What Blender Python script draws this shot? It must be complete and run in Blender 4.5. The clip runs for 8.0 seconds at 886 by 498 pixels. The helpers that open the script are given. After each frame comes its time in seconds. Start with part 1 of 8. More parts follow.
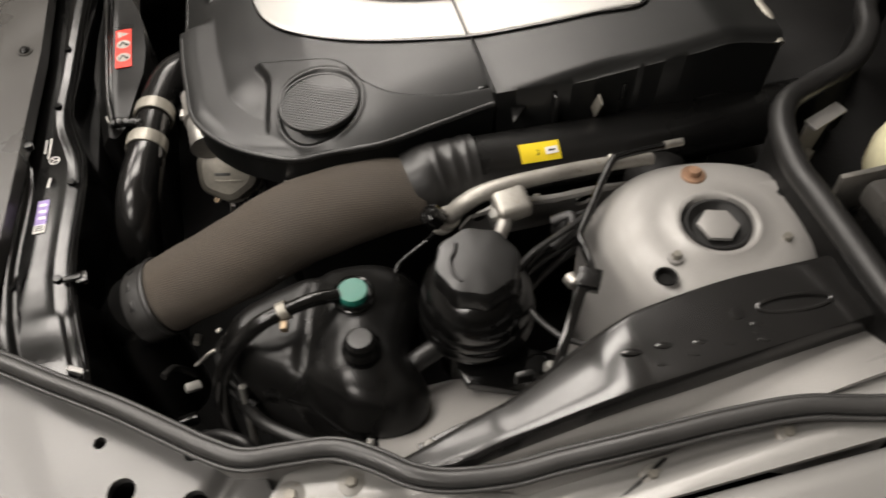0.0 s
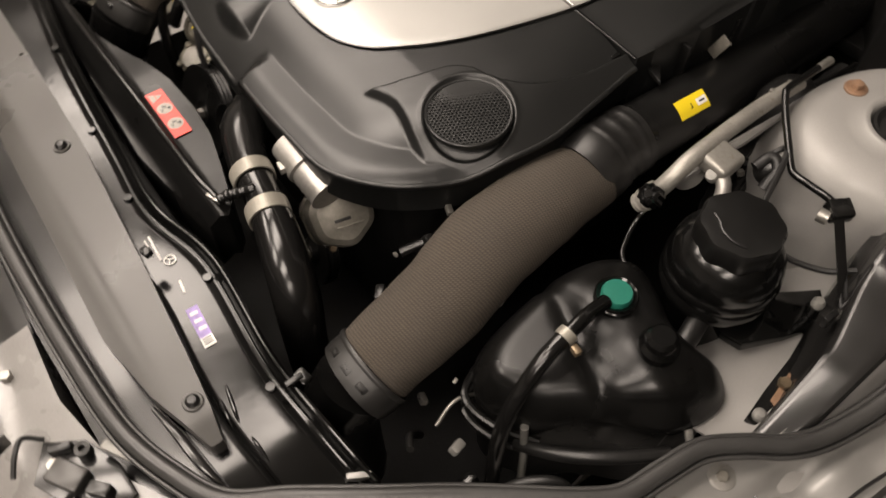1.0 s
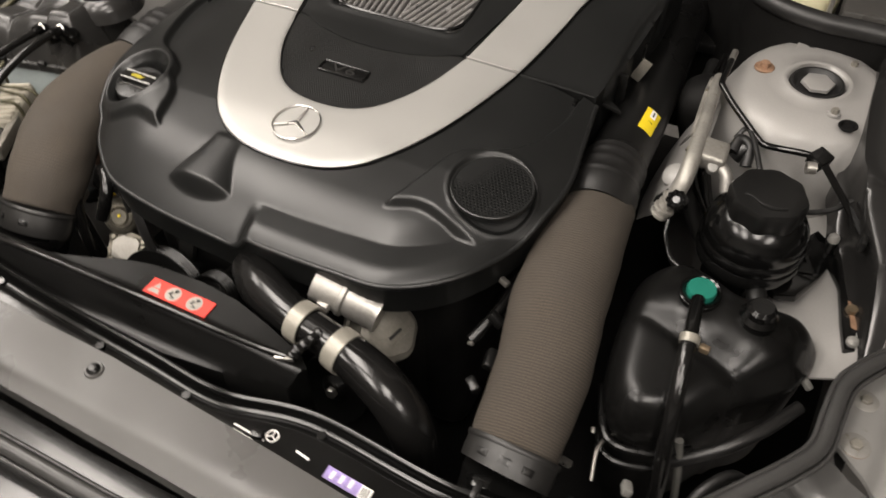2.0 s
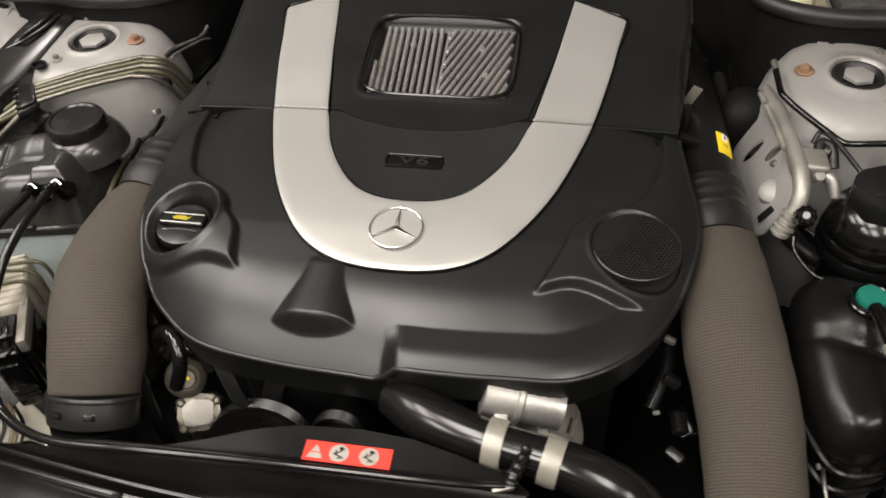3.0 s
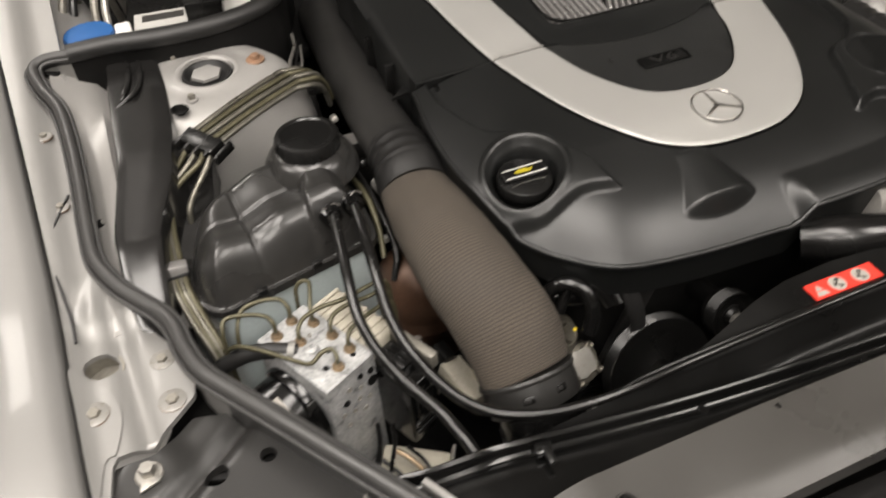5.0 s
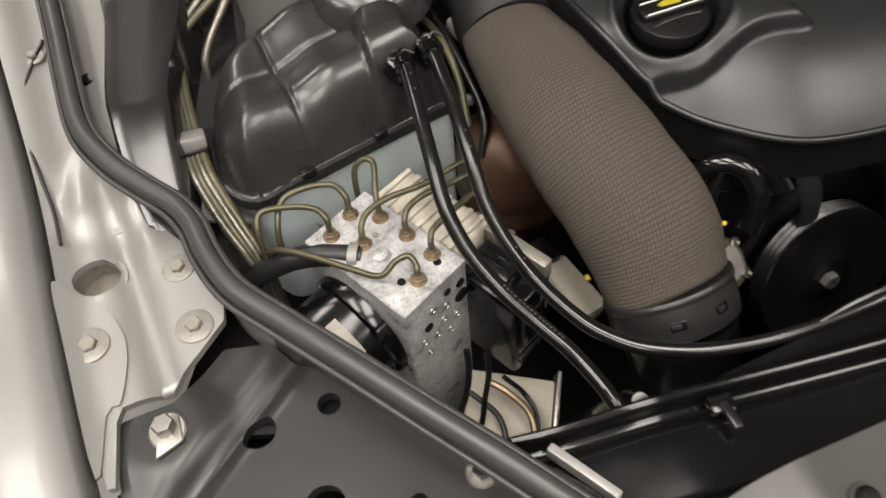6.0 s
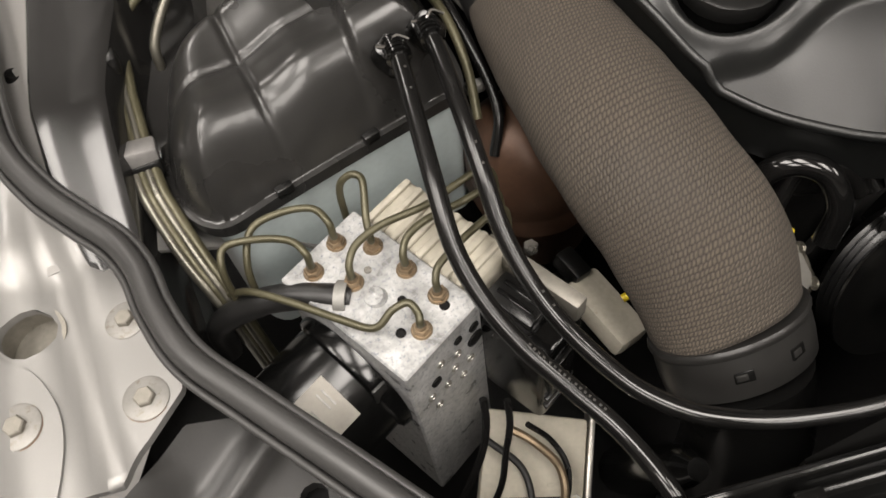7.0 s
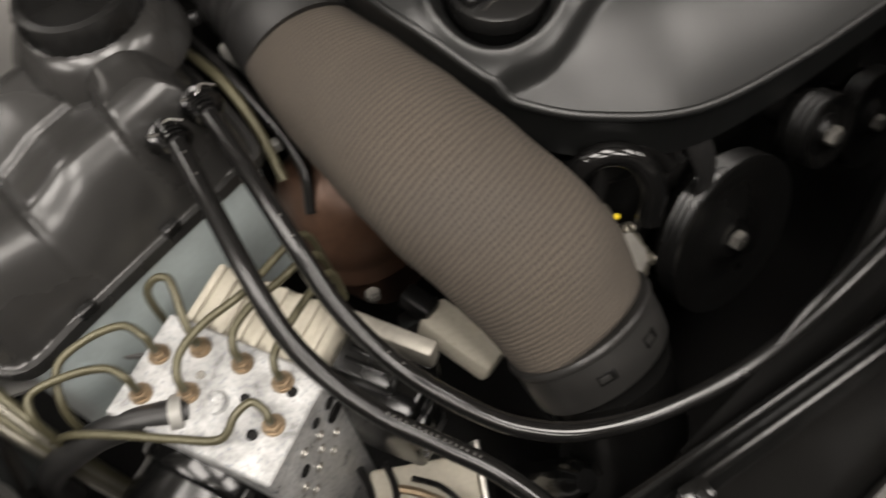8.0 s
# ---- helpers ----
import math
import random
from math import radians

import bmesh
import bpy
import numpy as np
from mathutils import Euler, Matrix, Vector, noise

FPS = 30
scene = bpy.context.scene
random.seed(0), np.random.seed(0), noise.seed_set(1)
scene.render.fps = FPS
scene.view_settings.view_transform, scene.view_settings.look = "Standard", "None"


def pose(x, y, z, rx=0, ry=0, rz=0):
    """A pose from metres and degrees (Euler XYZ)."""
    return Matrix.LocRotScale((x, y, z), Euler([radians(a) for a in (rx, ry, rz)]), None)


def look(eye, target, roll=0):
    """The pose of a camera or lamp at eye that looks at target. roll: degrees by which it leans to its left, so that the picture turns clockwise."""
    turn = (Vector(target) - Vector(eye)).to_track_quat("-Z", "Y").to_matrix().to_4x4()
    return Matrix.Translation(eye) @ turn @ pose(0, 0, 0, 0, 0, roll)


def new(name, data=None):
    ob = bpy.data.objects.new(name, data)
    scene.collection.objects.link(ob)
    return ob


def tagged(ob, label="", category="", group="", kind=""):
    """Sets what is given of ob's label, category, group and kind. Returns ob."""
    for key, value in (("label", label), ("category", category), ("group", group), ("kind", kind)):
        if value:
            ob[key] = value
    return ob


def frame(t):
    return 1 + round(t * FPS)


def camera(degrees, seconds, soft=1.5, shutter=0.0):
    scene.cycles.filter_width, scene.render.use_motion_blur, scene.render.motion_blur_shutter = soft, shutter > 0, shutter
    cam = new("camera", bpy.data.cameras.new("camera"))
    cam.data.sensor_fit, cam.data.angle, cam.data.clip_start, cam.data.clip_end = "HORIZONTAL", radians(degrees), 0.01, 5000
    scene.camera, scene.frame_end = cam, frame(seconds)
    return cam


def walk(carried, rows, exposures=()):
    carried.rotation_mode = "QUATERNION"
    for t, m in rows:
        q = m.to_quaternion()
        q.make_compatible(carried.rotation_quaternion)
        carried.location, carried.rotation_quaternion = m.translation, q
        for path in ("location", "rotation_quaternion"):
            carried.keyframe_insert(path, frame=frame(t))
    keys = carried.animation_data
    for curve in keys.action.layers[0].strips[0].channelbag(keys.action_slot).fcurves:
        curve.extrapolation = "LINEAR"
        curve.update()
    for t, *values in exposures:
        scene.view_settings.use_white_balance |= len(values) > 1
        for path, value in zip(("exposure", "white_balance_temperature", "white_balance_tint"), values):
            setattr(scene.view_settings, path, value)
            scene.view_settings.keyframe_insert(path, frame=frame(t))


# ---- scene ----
cam = camera(59.0, 8.0, 1.6, 0.3)
PATH = [
    (0, (0.943, -0.009, 1.448), (-0.265, 0.245, -0.125), -2.7),
    (0.5, (0.85, -0.204, 1.442), (-0.273, 0.158, -0.173), -3.0),
    (1, (0.707, -0.365, 1.448), (-0.219, 0.313, -0.19), -0.2),
    (1.2, (0.661, -0.426, 1.449), (-0.17, 0.392, -0.176), 1.3),
    (2.3, (0.412, -0.588, 1.449), (-0.155, 0.677, 0.008), -2.9),
    (2.5, (0.344, -0.583, 1.455), (-0.165, 0.714, 0.019), -3.5),
    (3, (0.171, -0.595, 1.444), (-0.118, 0.791, 0.031), -3.7),
    (3.5, (-0.017, -0.648, 1.443), (-0.033, 0.805, 0.069), -2.7),
    (4, (-0.197, -0.63, 1.426), (0.003, 0.839, 0.084), -2.5),
    (4.5, (-0.385, -0.614, 1.413), (0.0, 0.817, 0.069), -2.8),
    (5, (-0.571, -0.602, 1.387), (-0.076, 0.757, 0.006), -3.6),
    (5.2, (-0.614, -0.591, 1.364), (-0.113, 0.722, -0.059), -3.6),
    (6.3, (-0.56, -0.363, 1.203), (-0.289, 0.724, -0.455), -8.0),
    (6.5, (-0.551, -0.34, 1.19), (-0.297, 0.717, -0.488), -8.5),
    (7, (-0.537, -0.312, 1.185), (-0.291, 0.705, -0.519), -9.9),
    (7.5, (-0.518, -0.298, 1.188), (-0.233, 0.698, -0.523), -11.9),
    (7.8, (-0.498, -0.298, 1.172), (-0.132, 0.685, -0.531), -13.9),
    (8, (-0.502, -0.291, 1.177), (0.051, 0.571, -0.541), -7.9),
]
walk(cam, [(t, look(eye, target, roll)) for t, eye, target, roll in PATH], [(0.0, 0.0, 6500, 10), (0.5, -0.08, 6550, 10), (1.0, -0.12, 7000, 14), (1.2, -0.12, 7000, 14), (2.3, 0.0, 6450, 10), (5.2, 0.0, 6450, 10), (6.3, -0.08, 6450, 10), (8.0, -0.08, 6450, 10)])

# ---- world and lamps: an enclosed, unseen workshop; ceiling panels placed to set highlights ----
world = bpy.data.worlds.new("world")
scene.world = world
world.use_nodes = True
world.node_tree.nodes["Background"].inputs[0].default_value = (1.0, 0.93, 0.84, 1)
world.node_tree.nodes["Background"].inputs[1].default_value = 0.012

LAMP_POWER = 29.0
LAMP_PLACES = [(-0.45, -0.60), (-1.4, -0.15), (0.85, -1.5), (-0.5, -2.2), (-1.7, -1.9), (-2.6, 0.2), (-1.5, 2.4), (2.3, -1.9)]


# ---- small tools ----
def finish(bm, name, material, sharp=32):
    me = bpy.data.meshes.new(name)
    bm.to_mesh(me)
    bm.free()
    me.materials.append(material)
    me.polygons.foreach_set("use_smooth", [True] * len(me.polygons))
    me.set_sharp_from_angle(angle=radians(sharp))
    return me


def thing(name, label, category, at=(0, 0, 0), group="", kind=""):
    ob = new(name)
    ob.location = at
    ob.empty_display_size = 0.02
    return tagged(ob, label, category, group, kind)


def part(name, bm, material, parent, label="", sharp=32):
    ob = new(name, finish(bm, name, material, sharp))
    ob.parent = parent
    if parent.parent is None and parent.type == "EMPTY":
        ob.matrix_parent_inverse = Matrix.Translation(parent.location).inverted()
    return tagged(ob, label) if label else ob


def solid(name, bm, material, label, category, group="", kind="", sharp=32):
    return tagged(new(name, finish(bm, name, material, sharp)), label, category, group, kind)


def glide(points, n=8, closed=False):
    """Points on a Catmull-Rom curve through the given points (of any width)."""
    p = np.array(points, float)
    if closed:
        p = np.vstack([p[-1], p, p[:2]])
    else:
        p = np.vstack([2 * p[0] - p[1], p, 2 * p[-1] - p[-2]])
    out = []
    for i in range(1, len(p) - 2):
        for k in range(n):
            t = k / n
            a, b, c, d = p[i - 1], p[i], p[i + 1], p[i + 2]
            out.append(0.5 * (2 * b + (c - a) * t + (2 * a - 5 * b + 4 * c - d) * t * t + (3 * b - a - 3 * c + d) * t**3))
    if not closed:
        out.append(p[-2])
    return np.array(out)


def tube(points, r, seg=12, n=7, flat=1.0, caps=True, wobble=None, raw=False):
    """A bent round tube; r is one radius or one for each point. flat squeezes it upwards. It carries metres as UV."""
    pts = np.array(points, float)
    rad = np.full(len(pts), r, float) if np.isscalar(r) else np.array(r, float)
    line = np.c_[pts, rad] if raw else glide(np.c_[pts, rad], n)
    bm = bmesh.new()
    uv = bm.loops.layers.uv.new("UVMap")
    tang = np.gradient(line[:, :3], axis=0)
    tang /= np.linalg.norm(tang, axis=1)[:, None]
    up = np.array([0, 0, 1.0]) if abs(tang[0][2]) < 0.9 else np.array([0, 1.0, 0])
    rings, run, runs = [], 0.0, []
    for i, (row, t) in enumerate(zip(line, tang)):
        side = np.cross(t, up)
        side /= np.linalg.norm(side)
        up = np.cross(side, t)
        if i:
            run += np.linalg.norm(row[:3] - line[i - 1][:3])
        runs.append(run)
        q = row[3]
        ring = []
        for k in range(seg):
            a = 2 * math.pi * k / seg
            w = q * (1 + (wobble(run, a) if wobble else 0))
            ring.append(bm.verts.new(row[:3] + w * (math.cos(a) * side + flat * math.sin(a) * up)))
        rings.append(ring)
    mean = float(line[:, 3].mean())
    for i in range(len(rings) - 1):
        for k in range(seg):
            j = (k + 1) % seg
            face = bm.faces.new((rings[i][k], rings[i + 1][k], rings[i + 1][j], rings[i][j]))
            for loop, (a, b) in zip(face.loops, ((k, i), (k, i + 1), (k + 1, i + 1), (k + 1, i))):
                loop[uv].uv = (a / seg * 2 * math.pi * mean, runs[b])
    if caps:
        bm.faces.new(rings[0])
        bm.faces.new(rings[-1][::-1])
    bmesh.ops.recalc_face_normals(bm, faces=bm.faces)
    return bm


def lathe(profile, m=None, seg=32, wave=None):
    """A turned shape from (radius, height) pairs, its axis along z, then moved by m. wave(angle, height) scales the radius."""
    bm = bmesh.new()
    rings = []
    for r, z in profile:
        if r < 1e-6:
            rings.append([bm.verts.new((0, 0, z))])
        else:
            ring = []
            for k in range(seg):
                a = 2 * math.pi * k / seg
                q = r * (wave(a, z) if wave else 1)
                ring.append(bm.verts.new((q * math.cos(a), q * math.sin(a), z)))
            rings.append(ring)
    for a, b in zip(rings, rings[1:]):
        for k in range(seg):
            j = (k + 1) % seg
            some = [a[k % len(a)], a[j % len(a)], b[j % len(b)], b[k % len(b)]]
            some = list(dict.fromkeys(some))
            if len(some) > 2:
                bm.faces.new(some)
    bmesh.ops.recalc_face_normals(bm, faces=bm.faces)
    if m is not None:
        bm.transform(m)
    return bm


def box(size, m=None, bevel=0.002, seg=2):
    bm = bmesh.new()
    bmesh.ops.create_cube(bm, size=1.0, matrix=Matrix.Diagonal((*size, 1)))
    if bevel:
        bmesh.ops.bevel(bm, geom=list(bm.edges), offset=bevel, segments=seg, profile=0.5, affect="EDGES")
    if m is not None:
        bm.transform(m)
    return bm


def prism(outline, z0, z1, bevel=0.0, m=None):
    """A plate with the given outline in plan, from z0 to z1."""
    bm = bmesh.new()
    low = [bm.verts.new((x, y, z0)) for x, y in outline]
    top = [bm.verts.new((x, y, z1)) for x, y in outline]
    bm.faces.new(low[::-1])
    upper = bm.faces.new(top)
    for i in range(len(low)):
        j = (i + 1) % len(low)
        bm.faces.new((low[i], low[j], top[j], top[i]))
    if bevel:
        bmesh.ops.bevel(bm, geom=list(upper.edges), offset=bevel, segments=2, profile=0.5, affect="EDGES")
    bmesh.ops.recalc_face_normals(bm, faces=bm.faces)
    if m is not None:
        bm.transform(m)
    return bm


def join(*bms):
    """Several pieces of one part in one mesh."""
    out = bms[0]
    for other in bms[1:]:
        me = bpy.data.meshes.new("piece")
        other.to_mesh(me)
        other.free()
        out.from_mesh(me)
        bpy.data.meshes.remove(me)
    return out


def stand(at, axis):
    """A matrix that sets a shape's z axis along the given way."""
    return Matrix.Translation(at) @ Vector(axis).to_track_quat("Z", "Y").to_matrix().to_4x4()


def ramp(a, b, v):
    t = np.clip((np.asarray(v, float) - a) / (b - a), 0, 1)
    return t * t * (3 - 2 * t)


def inside(poly, x, y):
    hit = np.zeros(x.shape, bool)
    for (x0, y0), (x1, y1) in zip(poly, np.roll(poly, -1, 0)):
        cross = (y0 > y) != (y1 > y)
        with np.errstate(divide="ignore", invalid="ignore"):
            hit ^= cross & (x < (x1 - x0) * (y - y0) / (y1 - y0) + x0)
    return hit


def nearest(lines, x, y):
    """Distance to, and nearest point on, a set of segments (x0, y0, x1, y1)."""
    best = np.full(x.shape, 9e9)
    bx, by = x.copy(), y.copy()
    for x0, y0, x1, y1 in lines:
        dx, dy = x1 - x0, y1 - y0
        t = np.clip(((x - x0) * dx + (y - y0) * dy) / (dx * dx + dy * dy + 1e-12), 0, 1)
        px, py = x0 + t * dx, y0 + t * dy
        d = np.hypot(x - px, y - py)
        near = d < best
        best, bx, by = np.where(near, d, best), np.where(near, px, bx), np.where(near, py, by)
    return best, bx, by


def segments(poly, closed=True):
    p = np.array(poly, float)
    q = np.roll(p, -1, 0) if closed else p[1:]
    p = p if closed else p[:-1]
    return np.c_[p, q]


def sheet(outline, height, step=0.006, holes=(), thick=0.004, inset=0.0, relax=0, crease=False):
    """A pressed sheet over an outline in plan, with round holes (x, y, r) through it; height(x, y) gives its top."""
    poly = np.array(outline, float)
    rounds = [[(cx + r * math.cos(a), cy + r * math.sin(a)) for a in np.linspace(0, 2 * math.pi, 25)[:-1]] for cx, cy, r in holes]
    xs = np.arange(poly[:, 0].min() - step, poly[:, 0].max() + 2 * step, step)
    ys = np.arange(poly[:, 1].min() - step, poly[:, 1].max() + 2 * step, step)
    x, y = np.meshgrid(xs, ys, indexing="ij")
    within = inside(poly, x, y)
    lines = [segments(poly)]
    for ring in rounds:
        within &= ~inside(np.array(ring), x, y)
        lines.append(segments(ring))
    lines = np.concatenate(lines)
    d, px, py = nearest(lines, x, y)
    snap = ~within | (d < 0.3 * step)
    x, y = np.where(snap, px, x), np.where(snap, py, y)
    z = height(x, y)
    bm = bmesh.new()
    grid = {}
    for i in range(len(xs) - 1):
        for j in range(len(ys) - 1):
            corners = [(i, j), (i + 1, j), (i + 1, j + 1), (i, j + 1)]
            if not any(within[c] for c in corners):
                continue
            for c in corners:
                if c not in grid:
                    grid[c] = bm.verts.new((x[c], y[c], z[c]))
            bm.faces.new([grid[c] for c in corners])
    bmesh.ops.remove_doubles(bm, verts=bm.verts, dist=step * 0.02)
    bmesh.ops.dissolve_degenerate(bm, dist=step * 0.02, edges=bm.edges)
    bmesh.ops.recalc_face_normals(bm, faces=bm.faces)
    free = [v for v in bm.verts if not v.is_boundary]
    for _ in range(relax):
        bmesh.ops.smooth_vert(bm, verts=free, factor=0.5, use_axis_x=True, use_axis_y=True, use_axis_z=True)
    rim = [e for e in bm.edges if e.is_boundary]
    made = bmesh.ops.extrude_edge_only(bm, edges=rim)
    mid = poly.mean(0)
    for v in made["geom"]:
        if isinstance(v, bmesh.types.BMVert):
            v.co.z -= thick
            if inset:
                w = Vector((v.co.x - mid[0], v.co.y - mid[1], 0))
                v.co -= w.normalized() * inset
    if crease:
        bmesh.ops.split_edges(bm, edges=rim)
    bmesh.ops.recalc_face_normals(bm, faces=bm.faces)
    return bm


def shell(edge, centre, height, rings=44, thick=0.01):
    """A moulded lid: rings that shrink from its outline to a centre, so that its rim runs true; height(x, y) gives its top."""
    edge = np.array(edge, float)
    bm = bmesh.new()
    rows = []
    for t in np.r_[0.0, 0.012, 0.03, 0.045, np.linspace(0.06, 0.985, rings)]:
        p = edge + (np.array(centre) - edge) * t
        z = height(p[:, 0], p[:, 1])
        rows.append([bm.verts.new((x, y, w)) for (x, y), w in zip(p, z)])
    rows.insert(0, [bm.verts.new((v.co.x, v.co.y, v.co.z - thick)) for v in rows[0]])
    n = len(edge)
    for a, b in zip(rows, rows[1:]):
        for k in range(n):
            bm.faces.new((a[k], a[(k + 1) % n], b[(k + 1) % n], b[k]))
    bm.faces.new(rows[-1])
    bmesh.ops.recalc_face_normals(bm, faces=bm.faces)
    return bm


def strip(left, right, height, lift=0.004, across=7, sag=0.006, n=40):
    """A raised band between two lines in plan, rounded at its edges, that follows height(x, y)."""
    def even(line):
        p = glide(line, 8)
        s = np.r_[0, np.cumsum(np.linalg.norm(np.diff(p, axis=0), axis=1))]
        w = np.linspace(0, s[-1], n)
        return np.c_[np.interp(w, s, p[:, 0]), np.interp(w, s, p[:, 1])]

    a, b = even(left), even(right)
    bm = bmesh.new()
    rows = []
    cut = [0.0, 0.0, 0.02, 0.06] + list(np.linspace(0.15, 0.85, across)) + [0.94, 0.98, 1.0, 1.0]
    drop = [sag, 0.002, 0.0008, 0.0] + [0.0] * across + [0.0, 0.0008, 0.002, sag]
    for p, q in zip(a, b):
        row = []
        for t, low in zip(cut, drop):
            w = p + (q - p) * t
            row.append(bm.verts.new((w[0], w[1], float(height(w[0], w[1])) + lift - low)))
        rows.append(row)
    for r, s in zip(rows, rows[1:]):
        for k in range(len(cut) - 1):
            bm.faces.new((r[k], r[k + 1], s[k + 1], s[k]))
    for row in (rows[0], rows[-1]):
        bm.faces.new(row)
    bmesh.ops.recalc_face_normals(bm, faces=bm.faces)
    return bm


def wall_along(points, z_low, thick=0.006):
    """An upright wall under a line of points (x, y, z)."""
    p = np.array(points, float)
    bm = bmesh.new()
    t = np.gradient(p[:, :2], axis=0)
    nrm = np.c_[-t[:, 1], t[:, 0]] / np.linalg.norm(t, axis=1)[:, None] * thick / 2
    rows = []
    for row, w in zip(p, nrm):
        x, y, z = row
        rows.append([bm.verts.new(c) for c in ((x + w[0], y + w[1], z), (x - w[0], y - w[1], z), (x - w[0], y - w[1], z_low), (x + w[0], y + w[1], z_low))])
    for a, b in zip(rows, rows[1:]):
        for k in range(4):
            j = (k + 1) % 4
            bm.faces.new((a[k], a[j], b[j], b[k]))
    bm.faces.new(rows[0])
    bm.faces.new(rows[-1])
    bmesh.ops.recalc_face_normals(bm, faces=bm.faces)
    return bm


def hex_head(at, r, h, axis=(0, 0, 1), turn=0.0):
    return lathe([(0, 0), (r, 0), (r, h * 0.8), (r * 0.86, h), (0, h)], stand(at, axis) @ pose(0, 0, 0, 0, 0, turn), seg=6)


def washer(at, r, h, axis=(0, 0, 1)):
    return lathe([(0, 0), (r, 0), (r, h * 0.6), (r * 0.9, h), (0, h)], stand(at, axis), seg=24)


def honeycomb(radius, pitch, web, depth, m):
    """A round perforated plate: six-sided holes in offset rows; web is the part of a cell that stays solid."""
    bm = bmesh.new()
    n = int(radius / pitch) + 2
    for j in range(-n, n + 1):
        for i in range(-n, n + 1):
            cx, cy = (i + 0.5 * (j % 2)) * pitch, j * pitch * math.sqrt(3) / 2
            if math.hypot(cx, cy) > radius + 0.3 * pitch:
                continue
            rings = []
            for scale, z in ((1.0, 0.0), (1.0 - web, 0.0), (0.96 - web, -depth)):
                ring = []
                for k in range(6):
                    a = radians(60 * k + 30)
                    x, y = cx + scale * pitch / math.sqrt(3) * math.cos(a), cy + scale * pitch / math.sqrt(3) * math.sin(a)
                    fit = min(1.0, radius / max(1e-9, math.hypot(x, y)))
                    ring.append(bm.verts.new((x * fit, y * fit, z)))
                rings.append(ring)
            for a, b in zip(rings, rings[1:]):
                for k in range(6):
                    bm.faces.new((a[k], a[(k + 1) % 6], b[(k + 1) % 6], b[k]))
    bmesh.ops.remove_doubles(bm, verts=bm.verts, dist=1e-5)
    bmesh.ops.dissolve_degenerate(bm, dist=1e-6, edges=bm.edges)
    bm.transform(m)
    return bm


def letters(text, size, m, depth=0.0006):
    curve = bpy.data.curves.new("letters", "FONT")
    curve.body, curve.size, curve.extrude, curve.align_x, curve.align_y = text, size, depth, "CENTER", "CENTER"
    ob = bpy.data.objects.new("letters", curve)
    me = bpy.data.meshes.new_from_object(ob)
    bpy.data.objects.remove(ob)
    bm = bmesh.new()
    bm.from_mesh(me)
    bpy.data.meshes.remove(me)
    bm.transform(m)
    return bm


